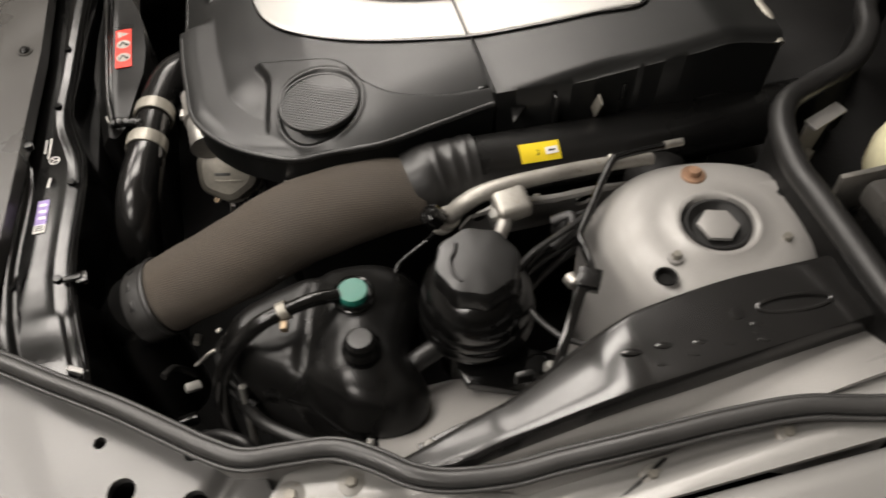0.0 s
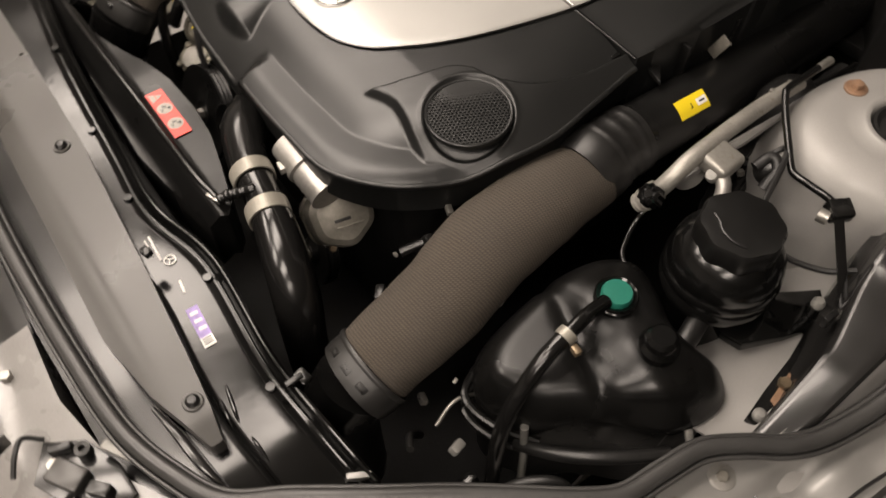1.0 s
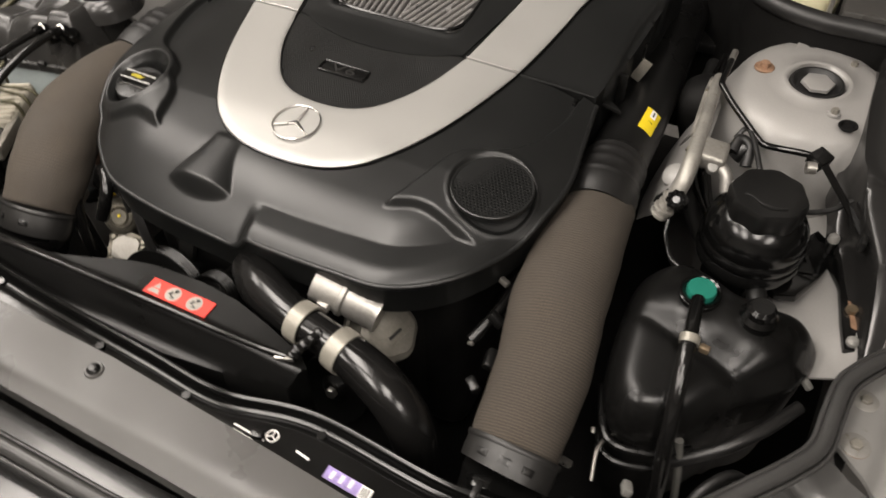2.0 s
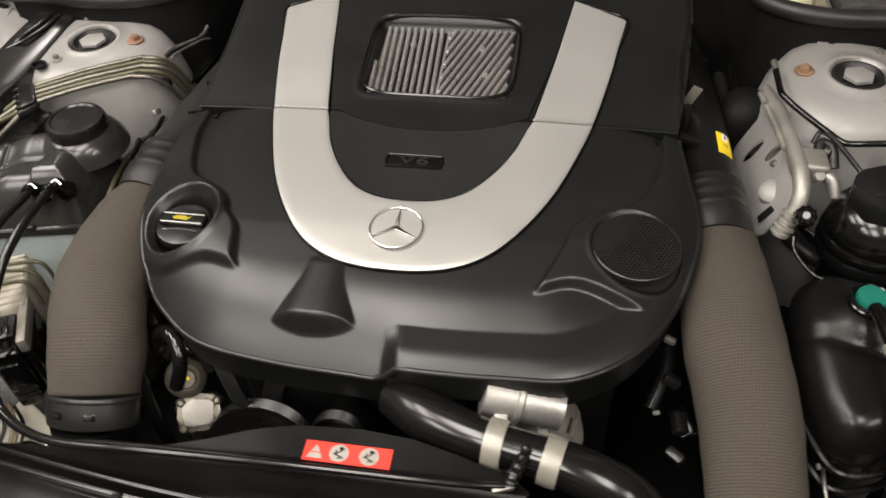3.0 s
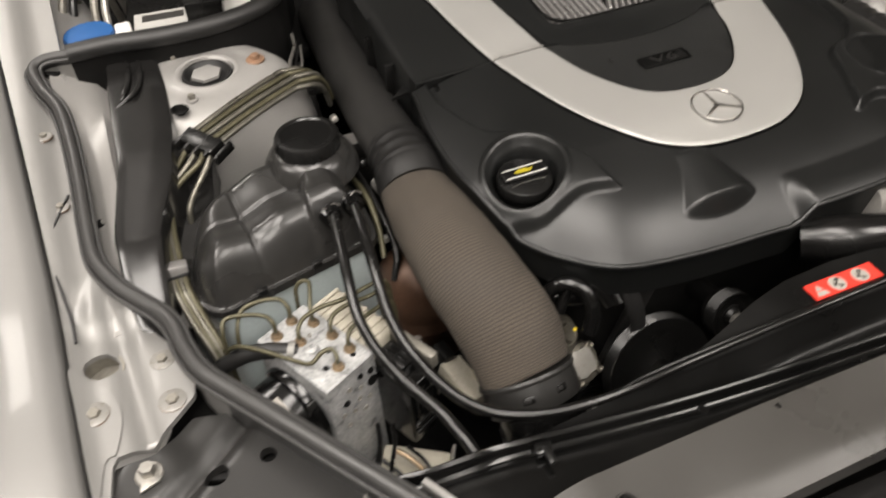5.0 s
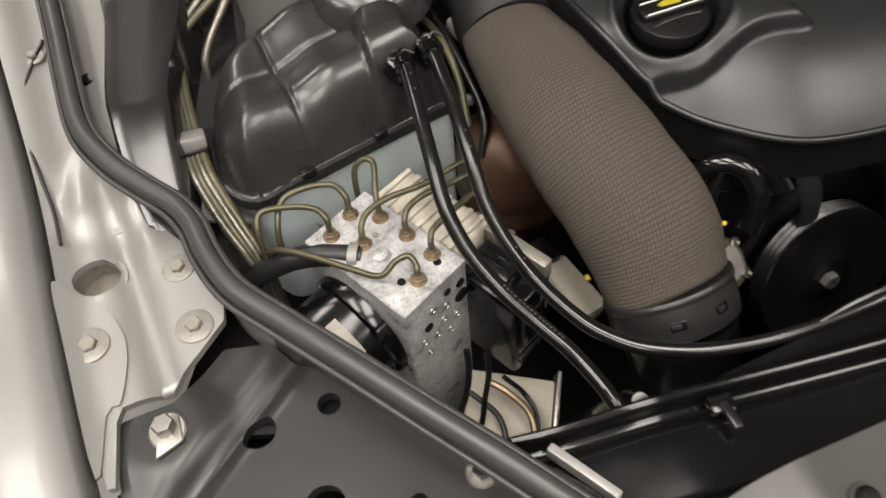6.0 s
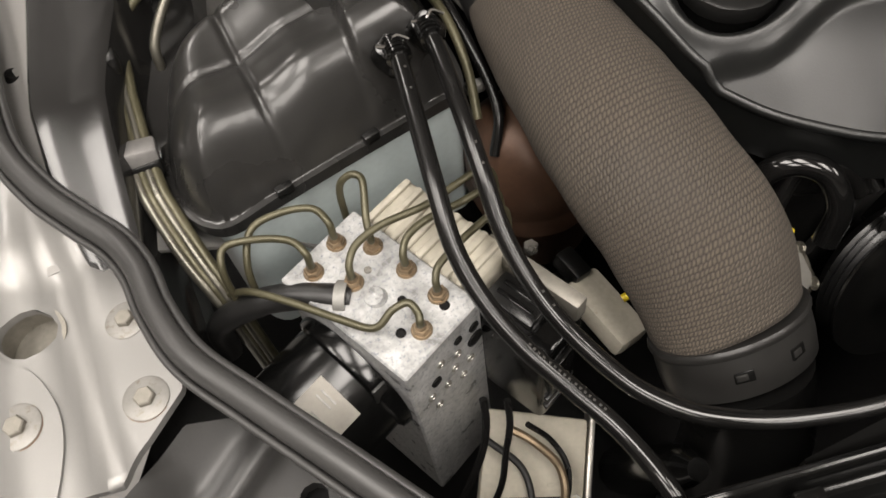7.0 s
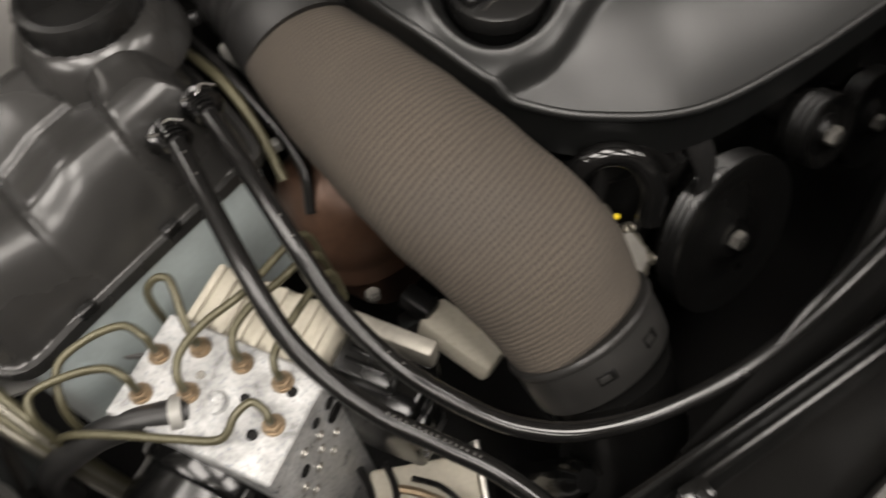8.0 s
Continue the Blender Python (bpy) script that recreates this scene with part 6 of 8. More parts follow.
def black_tank():
    unit = thing("washer_tank", "glossy black moulded tank with a green cap", "tank", (0.50, -0.06, 0.55))
    edge = glide([(0.425, -0.03), (0.432, 0.03), (0.462, 0.062), (0.50, 0.055), (0.545, 0.038), (0.592, 0.046), (0.620, 0.018), (0.608, -0.036), (0.564, -0.080), (0.522, -0.13), (0.470, -0.15), (0.436, -0.12)], 5, True)

    def top(x, y):
        x, y = np.asarray(x, float), np.asarray(y, float)
        d, _, _ = nearest(segments(edge), x, y)
        z = 0.803 - 0.10 * np.clip(x - 0.52, 0, 1) - 0.20 * np.clip(-0.03 - y, 0, 1)
        z = z + 0.012 * np.exp(-((np.hypot(x - 0.492, y + 0.006) / 0.034) ** 4)) - 0.008 * np.exp(-(((y + 0.055 + 0.3 * (x - 0.5)) / 0.007) ** 2)) + 0.012 * np.exp(-((np.hypot(x - 0.553, y + 0.008) / 0.036) ** 4))
        return z - 0.030 * np.clip(1 - d / 0.026, 0, 1) ** 2

    part("body", sheet([tuple(p) for p in edge], top, 0.004, (), 0.16, 0.01, relax=5), LOW_SHEEN, unit, "black moulded body with a dull sheen", sharp=70)
    for z in (0.735, 0.705):
        rib = [(0.430, -0.10, z), (0.455, -0.155, z - 0.004), (0.50, -0.150, z - 0.008), (0.535, -0.125, z - 0.01)]
        part("side_rib", tube(rib, 0.004, seg=8), LOW_SHEEN, unit, "raised side rib")
    neck = part("neck", lathe([(0.021, 0.790), (0.021, 0.818), (0.0185, 0.820), (0, 0.820)], pose(0.492, -0.006, 0.0), seg=32), GLOSS, unit, "round filler neck")
    part("green_cap", lathe([(0.0148, 0.818), (0.0152, 0.825), (0.0140, 0.8275), (0, 0.828)], pose(0.492, -0.006, 0.0), seg=36, wave=lambda a, z: 1 + 0.02 * math.cos(14 * a)), GREEN, neck, "green plastic cap")
    part("neck_ring", lathe([(0.0160, 0.818), (0.0200, 0.8195), (0.0210, 0.822), (0.0195, 0.824), (0.0165, 0.822)], pose(0.492, -0.006, 0.0), seg=36), INKY, neck, "black collar round the cap")
    part("knob", lathe([(0.019, 0.78), (0.019, 0.818), (0.015, 0.823), (0.0145, 0.830), (0.011, 0.834), (0, 0.834)], pose(0.552, -0.009, 0.0), seg=32), GLOSS, unit, "round black knob")
    # hose with a pale clamp
    stub = [(0.492, -0.020, 0.824), (0.494, -0.045, 0.828), (0.497, -0.068, 0.826), (0.499, -0.084, 0.822)]
    part("stub", tube(stub, 0.0072, seg=16), GLOSS, unit, "black outlet stub")
    hose = [(0.497, -0.070, 0.8255), (0.500, -0.100, 0.816), (0.505, -0.130, 0.790), (0.510, -0.152, 0.750), (0.517, -0.164, 0.69), (0.520, -0.168, 0.60)]
    part("hose", tube(hose, 0.0082, seg=18), HOSE, unit, "glossy black rubber hose")
    ring = part("clamp", lathe([(0.0082, -0.0045), (0.0098, -0.0045), (0.0098, 0.0045), (0.0082, 0.0045)], stand((0.4975, -0.074, 0.825), (0.1, -0.93, -0.28)), seg=24), CLAMP, unit, "pale hose clamp")
    part("clamp_ear", box((0.010, 0.007, 0.008), pose(0.513, -0.076, 0.822, 0, 0, -8), 0.0015), COPPER, ring, "brassy clamp screw")


black_tank()


def ac_pipe():
    unit = thing("aircon_pipe", "dull aluminium air-conditioning pipe with a block fitting", "aircon pipe", (0.43, 0.2, 0.8))
    run = [(0.4225, 0.330, 0.848), (0.4235, 0.312, 0.852), (0.427, 0.260, 0.860), (0.431, 0.205, 0.865), (0.4335, 0.165, 0.865), (0.4345, 0.138, 0.861), (0.4345, 0.120, 0.851), (0.431, 0.110, 0.836), (0.425, 0.104, 0.820), (0.419, 0.099, 0.804)]
    part("pipe", tube(run, [0.0068, 0.0074, 0.0078, 0.0080, 0.0090, 0.0092, 0.0092, 0.0092, 0.0090, 0.0090], seg=20), PIPE_ALLOY, unit, "dull aluminium pipe", sharp=60)
    fin = [(0.4150, 0.322, 0.847), (0.4165, 0.290, 0.852), (0.420, 0.240, 0.858), (0.424, 0.185, 0.861)]
    part("fin", tube(fin, [0.0030, 0.0034, 0.0036, 0.0034], seg=10), PIPE_ALLOY, unit, "second thin pipe alongside", sharp=60)
    for k, (x, y, z) in enumerate(((0.4165, 0.318, 0.8515), (0.4165, 0.286, 0.857))):
        part("rivet", lathe([(0.0032, -0.002), (0.0030, 0.002), (0, 0.0032)], pose(x, y, z), seg=12), ZINC, unit, "bright rivet")
    part("block", box((0.042, 0.036, 0.022), pose(0.4475, 0.166, 0.8575, 4, 6, 4), 0.0065, 4), PIPE_ALLOY, unit, "aluminium block fitting")
    part("stub", tube([(0.462, 0.158, 0.853), (0.474, 0.150, 0.846), (0.480, 0.140, 0.832)], 0.0075, seg=16), ALLOY, unit, "short side stub")
    part("bolt", lathe([(0.0070, -0.006), (0.0070, 0.002), (0.0055, 0.005), (0, 0.006)], stand((0.4575, 0.149, 0.853), (0.05, -0.6, 0.8)), seg=20), HOUSING, unit, "round block bolt")
    part("service_cap", lathe([(0, 0.011), (0.004, 0.011), (0.0060, 0.009), (0.0085, 0.0115), (0.0112, 0.009), (0.0115, -0.006), (0, -0.006)], stand((0.436, 0.090, 0.842), (-0.1, -0.60, 0.78)), seg=36, wave=lambda a, z: 1 + 0.08 * math.cos(9 * a)), WET, unit, "black ribbed service cap")
    for k in range(4):
        c = Vector((0.4285, 0.107, 0.829)) + Vector((-0.0030, -0.0024, -0.0070)) * k
        part("pipe_ring", lathe([(0.009, -0.0026), (0.0125 - 0.0012 * (k % 2), -0.0014), (0.0125 - 0.0012 * (k % 2), 0.0014), (0.009, 0.0026)], stand(c, (-0.38, -0.30, -0.88)), seg=24), PIPE_ALLOY, unit, "swaged ring")
    part("sensor", lathe([(0, 0.020), (0.007, 0.020), (0.009, 0.016), (0.010, 0.006), (0.010, 0), (0, 0)], stand((0.474, 0.212, 0.826), (0.5, 0.3, 0.8)), seg=20), BLACK, unit, "black pressure sensor")
    part("sensor_boot", tube([(0.470, 0.205, 0.838), (0.474, 0.222, 0.846), (0.487, 0.218, 0.842), (0.490, 0.200, 0.826)], [0.0065, 0.0062, 0.0060, 0.0070], seg=14), RUBBER, unit, "bent black rubber boot")

    # pressed silver side rail below the pipe, with two oval holes and a bright boss
    def rail_height(x, y):
        x, y = np.asarray(x, float), np.asarray(y, float)
        fall = np.clip(0.434 - x, 0, 1)
        return 0.838 - 1.7 * fall - 8.0 * fall ** 2 - 0.10 * np.clip(y - 0.26, 0, 1) + 0.010 * np.exp(-(((y - 0.175) / 0.022) ** 2)) * np.exp(-(((x - 0.425) / 0.02) ** 2)) - 0.30 * np.clip(0.15 - y, 0, 1)
    rail = thing("side_rail", "pressed silver side rail with two oval holes", "side rail", (0.43, 0.2, 0.70))
    outline = [(0.382, 0.235), (0.388, 0.280), (0.400, 0.312), (0.428, 0.322), (0.438, 0.290), (0.440, 0.240), (0.440, 0.160), (0.434, 0.128), (0.412, 0.122), (0.388, 0.150), (0.382, 0.195)]
    part("panel", sheet(outline, rail_height, 0.004, [(0.4125, 0.266, 0.0095), (0.4265, 0.228, 0.0085)], 0.006), BODY, rail, "bare silver pressing", sharp=60)
    part("boss", lathe([(0.017, -0.012), (0.0150, 0.003), (0.0115, 0.0060), (0.0050, 0.0072), (0, 0.0074)], stand((0.418, 0.166, 0.812), (-0.45, -0.35, 0.82)), seg=28), BODY, rail, "bright round boss")
    part("bolt", hex_head((0.424, 0.205, 0.822), 0.0045, 0.006, (-0.6, 0, 0.8)), ZINC, rail, "small bright bolt")
    # near-black block that paints the shade of a slot
    part("notch", box((0.024, 0.012, 0.004), pose(0.412, 0.142, 0.797, -14, -55, 10), 0.002), DARK, rail, "dark slot")
    # black moulded cap at the rear end of the pipe
    solid("foam_cap", lathe([(0.040, -0.075), (0.039, -0.03), (0.036, 0.0), (0.030, 0.016), (0.018, 0.024), (0, 0.026)], pose(0.410, 0.352, 0.798, 10, -16, 0), seg=32, wave=lambda a, z: 1 + 0.06 * math.cos(3 * a + 0.7) + 0.03 * math.cos(5 * a)), DARK, "matt black foam cap beside the strut tower", "foam cap", sharp=80)


ac_pipe()


def thin_lines_right():
    line = thing("brake_line", "thin black steel line clipped to the strut tower", "brake line", (0.5, 0.25, 0.8))
    part("line", tube([(0.4303, 0.352, 0.873), (0.4303, 0.320, 0.873), (0.4305, 0.290, 0.872), (0.434, 0.279, 0.871), (0.450, 0.263, 0.864), (0.475, 0.242, 0.855), (0.494, 0.226, 0.849), (0.503, 0.2205, 0.8485), (0.520, 0.2195, 0.850), (0.545, 0.216, 0.855), (0.560, 0.208, 0.860), (0.566, 0.203, 0.859)], 0.0040, seg=12), GLOSS, line, "glossy black line")
    part("line_end", tube([(0.4303, 0.336, 0.8735), (0.4303, 0.345, 0.8735), (0.4303, 0.356, 0.8735)], 0.0043, seg=12), ZINC, line, "bright end of the line")
    low, high = Vector((0.628, 0.154, 0.820)), Vector((0.566, 0.200, 0.862))
    part("strap", box((0.0095, 0.0022, (high - low).length), stand(tuple((low + high) / 2), tuple(high - low)), 0.0008), WET, line, "flat glossy black strap")
    clip = part("clip", box((0.020, 0.022, 0.015), pose(0.562, 0.207, 0.860, 0, 10, -30), 0.002), BLACK, line, "black plastic clip")
    part("clip_loop", lathe([(0.004, -0.005), (0.007, -0.005), (0.007, 0.005), (0.004, 0.005), (0.004, -0.005)], stand((0.556, 0.193, 0.856), (1, 0.3, 0)), seg=16), ZINC, clip, "metal loop")
    part("lead", tube([(0.468, 0.232, 0.838), (0.476, 0.240, 0.850), (0.486, 0.226, 0.852), (0.497, 0.200, 0.850), (0.510, 0.168, 0.846), (0.525, 0.150, 0.836), (0.556, 0.155, 0.822), (0.590, 0.172, 0.822), (0.61, 0.19, 0.83)], 0.0032, seg=8), RUBBER, line, "thin black lead")
    arm = thing("wing_bracket", "small rusty wing bracket with two bolts", "bracket", (0.625, 0.10, 0.76))
    part("plate", prism([(0.608, 0.168), (0.628, 0.172), (0.642, 0.120), (0.650, 0.078), (0.660, 0.045), (0.662, 0.022), (0.642, 0.022), (0.634, 0.058), (0.626, 0.103)], 0.772, 0.780, 0.002), INKY, arm, "black strap")
    part("rust_patch", prism([(0.636, 0.088), (0.647, 0.088), (0.658, 0.048), (0.644, 0.052)], 0.7803, 0.7810, 0), RUST, arm, "rusty end")
    part("bolt", hex_head((0.641, 0.074, 0.781), 0.0065, 0.006), COPPER, arm, "copper-coloured bolt")
    part("post", lathe([(0.0045, 0), (0.0045, 0.030)], pose(0.606, 0.160, 0.764), seg=12), BLACK, arm, "black post")
    part("bolt", lathe([(0.0065, 0), (0.0065, 0.005), (0.004, 0.009), (0, 0.010)], pose(0.606, 0.160, 0.792), seg=20), HOUSING, arm, "pale bolt head")
    part("bolt", lathe([(0.0065, 0), (0.0065, 0.005), (0.004, 0.008), (0, 0.009)], pose(0.648, 0.032, 0.779), seg=20), HOUSING, arm, "pale bolt head")


thin_lines_right()


def clutter_right():
    """Dark hoses, brackets and bright fittings low in the passenger-side bay; some are added glints."""
    rnd = random.Random(5)
    for pts, r, mat, label in (
        ([(0.432, 0.090, 0.812), (0.434, 0.078, 0.802), (0.445, 0.055, 0.798), (0.453, 0.045, 0.797), (0.468, 0.038, 0.796)], 0.0026, WET, "glossy black wire"),
        ([(0.539, -0.144, 0.640), (0.530, -0.138, 0.700), (0.521, -0.134, 0.745)], 0.0042, HOUSING, "pale plastic rod"),
        ([(0.52, -0.14, 0.71), (0.56, -0.12, 0.735), (0.59, -0.09, 0.745), (0.62, -0.04, 0.74)], 0.007, RUBBER, "black rubber hose"),
        ([(0.44, -0.20, 0.66), (0.445, -0.215, 0.69), (0.46, -0.225, 0.70)], 0.004, RING, "grey plastic rod"),
        ([(0.46, -0.12, 0.70), (0.45, -0.16, 0.715), (0.455, -0.19, 0.70)], 0.002, ZINC, "bright metal rod"),
        ([(0.30, -0.02, 0.76), (0.295, -0.07, 0.75), (0.28, -0.11, 0.735)], 0.007, HOSE, "black rubber hose"),
        ([(0.402, -0.020, 0.785), (0.406, -0.050, 0.780), (0.414, -0.080, 0.770)], 0.0016, ZINC, "thin wire added as a glint"),
        ([(0.545, -0.190, 0.700), (0.556, -0.165, 0.722), (0.575, -0.140, 0.728), (0.592, -0.130, 0.715)], 0.0060, RUBBER, "ribbed black hose"),
    ):
        solid("hose" if r > 0.004 else "wire", tube(pts, r, seg=12), mat, label + " low in the engine bay", "hose" if r > 0.004 else "wire", sharp=60)
    # zinc connectors also serve as small stand-in glints in the dark bay
    for x, y, z, s, mat in ((0.295, -0.055, 0.785, 0.010, ZINC), (0.30, -0.085, 0.755, 0.016, BLACK), (0.285, -0.12, 0.745, 0.006, ZINC), (0.31, -0.12, 0.73, 0.02, BLACK), (0.305, -0.155, 0.725, 0.016, BLACK), (0.32, -0.10, 0.70, 0.03, GLOSS), (0.425, -0.185, 0.705, 0.011, ZINC), (0.49, -0.19, 0.715, 0.014, HOUSING), (0.52, -0.20, 0.70, 0.018, GLOSS), (0.55, -0.19, 0.69, 0.03, BLACK), (0.44, -0.155, 0.735, 0.005, ZINC), (0.62, -0.02, 0.755, 0.010, HOUSING)):
        solid("plug_connector", box((s * 0.7, s * 1.2, s * 0.7), pose(x, y, z, rnd.uniform(-30, 30), rnd.uniform(-30, 30), rnd.uniform(0, 90)), s * 0.16), mat, ("bright metal" if mat is ZINC else "grey" if mat is HOUSING else "black plastic") + " plug connector low in the engine bay", "connector")


clutter_right()


def tower_harness(side):
    """Black wiring and hoses that run round the foot of the strut tower."""
    run = thing("wiring_harness", "black taped wiring harness round the strut tower", "wiring harness", (0.44 * side, 0.25, 0.70), "wiring harnesses")
    main = [(0.395, 0.50, 0.80), (0.402, 0.40, 0.805), (0.412, 0.32, 0.800), (0.428, 0.24, 0.790), (0.458, 0.18, 0.776), (0.50, 0.15, 0.76), (0.54, 0.15, 0.74)]
    main = [(x, y, z - 0.045) for x, y, z in main]
    part("trunk", tube([(x * side, y, z) for x, y, z in main], 0.011, seg=14, wobble=lambda v, a: 0.06 * math.sin(v * 260)), RUBBER, run, "taped trunk of the harness", sharp=80)
    for k, (dx, dz, r) in enumerate(((0.014, 0.016, 0.0045), (0.024, 0.006, 0.0055), (0.008, 0.024, 0.003))):
        pts = [((x + dx + 0.004 * math.sin(3 * i + k)) * side, y + 0.006 * math.cos(2 * i + k), z + dz + 0.004 * math.sin(2 * i + 2 * k)) for i, (x, y, z) in enumerate(main)]
        part("branch", tube(pts, r, seg=10), HOSE, run, "thin black branch", sharp=80)
    for y, z, t in ((0.36, 0.770, 10), (0.27, 0.763, -12)):
        part("clip", box((0.022, 0.012, 0.014), pose(0.424 * side, y, z, 0, 10 * side, t * side), 0.002), BLACK, run, "black harness clip")
        part("stud", hex_head((0.440 * side, y - 0.02, z + 0.004), 0.0045, 0.006, (-0.4 * side, 0, 0.9)), ZINC, run, "bright stud")


tower_harness(1)
tower_harness(-1)


# ---- driver-side bay: expansion tank, hydraulic block, lines ----
def expansion_tank():
    tank = thing("expansion_tank", "black ribbed coolant expansion tank over a milky base", "expansion tank", (-0.53, 0.09, 0.68))
    edge = glide([(-0.600, 0.001), (-0.622, 0.028), (-0.625, 0.075), (-0.611, 0.128), (-0.575, 0.165), (-0.51, 0.185), (-0.45, 0.185), (-0.418, 0.16), (-0.412, 0.10), (-0.416, 0.045), (-0.440, 0.036), (-0.50, 0.023), (-0.56, 0.009)], 5, True)
    seg = segments(edge)

    def top(x, y):
        x, y = np.asarray(x, float), np.asarray(y, float)
        d, _, _ = nearest(seg, x, y)
        z = 0.843 + 0.05 * np.clip(y - 0.08, 0, 1) - 0.10 * np.clip(-x - 0.56, 0, 1)
        # pressed grooves that quarter the top, with soft cushions between them
        gx = x + 0.553 + 0.10 * (y - 0.09)
        gy = y - 0.095 - 0.22 * (x + 0.55)
        left = ramp(-0.470, -0.484, x)
        dip = [0.5 + 0.5 * np.cos(np.pi * np.clip(np.abs(g) / w, 0, 1)) for g, w in ((gx, 0.040), (gy, 0.046))]
        z = z - left * (0.0085 * dip[0] + 0.0095 * dip[1] + 0.0030 * np.exp(-((gx / 0.0026) ** 2)) + 0.0030 * np.exp(-((gy / 0.0028) ** 2)))
        # box that carries the hose fittings
        bx, by = np.abs(x + 0.449) - 0.034, np.abs(y - 0.065) - 0.040
        z = z + 0.011 * ramp(0.002, -0.003, np.maximum(bx, by))
        fall = np.clip(1 - (d - 0.005) / 0.042, 0, 1)
        z = z - (z - 0.7835) * fall**2.3
        return np.where(d < 0.005, 0.7835 + 0.0 * z, z)

    part("lid", shell(glide([tuple(p) for p in edge], 4, True), (-0.515, 0.098), top, 96, 0.010), TANK, tank, "black ribbed upper shell", sharp=60)
    low = [tuple(p) for p in glide([(-0.592, 0.004), (-0.612, 0.030), (-0.614, 0.075), (-0.600, 0.125), (-0.57, 0.16), (-0.51, 0.18), (-0.45, 0.18), (-0.42, 0.155), (-0.416, 0.10), (-0.420, 0.050), (-0.444, 0.042), (-0.50, 0.029), (-0.555, 0.014)], 5, True)]
    part("base", prism(low, 0.64, 0.776), MILKY, tank, "milky translucent lower shell", sharp=50)
    for x, y in ((-0.555, 0.011), (-0.49, 0.027)):
        part("notch", box((0.012, 0.006, 0.008), pose(x, y, 0.786, 0, 0, 14), 0.0015), BLACK, tank, "small moulded lug")
    part("collar", lathe([(0.056, 0.826), (0.053, 0.838), (0.047, 0.849), (0.041, 0.855), (0.036, 0.857), (0.030, 0.857)], pose(-0.456, 0.146, 0), seg=40), TANK, tank, "raised round collar below the cap", sharp=60)
    neck = part("neck", lathe([(0.030, 0.835), (0.030, 0.862), (0, 0.862)], pose(-0.456, 0.146, 0), seg=36), GLOSS, tank, "round filler neck")
    part("cap", lathe([(0.032, 0.850), (0.0345, 0.852), (0.0350, 0.868), (0.033, 0.873), (0.029, 0.874), (0.027, 0.8725), (0, 0.8725)], pose(-0.456, 0.146, 0) @ Matrix.Diagonal((1.07, 1.07, 1, 1)), seg=96, wave=lambda a, z: 1 + 0.020 * (math.cos(30 * a) > 0.1) * (z < 0.871)), BLACK, neck, "black screw cap with notched rim", sharp=35)
    for x, y in ((-0.463, 0.041), (-0.436, 0.051)):
        fit = part("fitting", lathe([(0, 0.018), (0.007, 0.017), (0.0095, 0.012), (0.0095, 0.004), (0.012, 0), (0.012, -0.01)], stand((x, y, 0.836), (-0.15, -0.5, 0.85)), seg=24, wave=lambda a, z: 1 + 0.08 * math.cos(4 * a)), GLOSS, tank, "black hose fitting")
        part("spring_clip", tube([(x - 0.009, y - 0.006, 0.852), (x - 0.003, y - 0.012, 0.855), (x + 0.003, y - 0.008, 0.857), (x + 0.010, y - 0.010, 0.853)], 0.0012, seg=6), CHROME, fit, "bright wire spring clip")


expansion_tank()


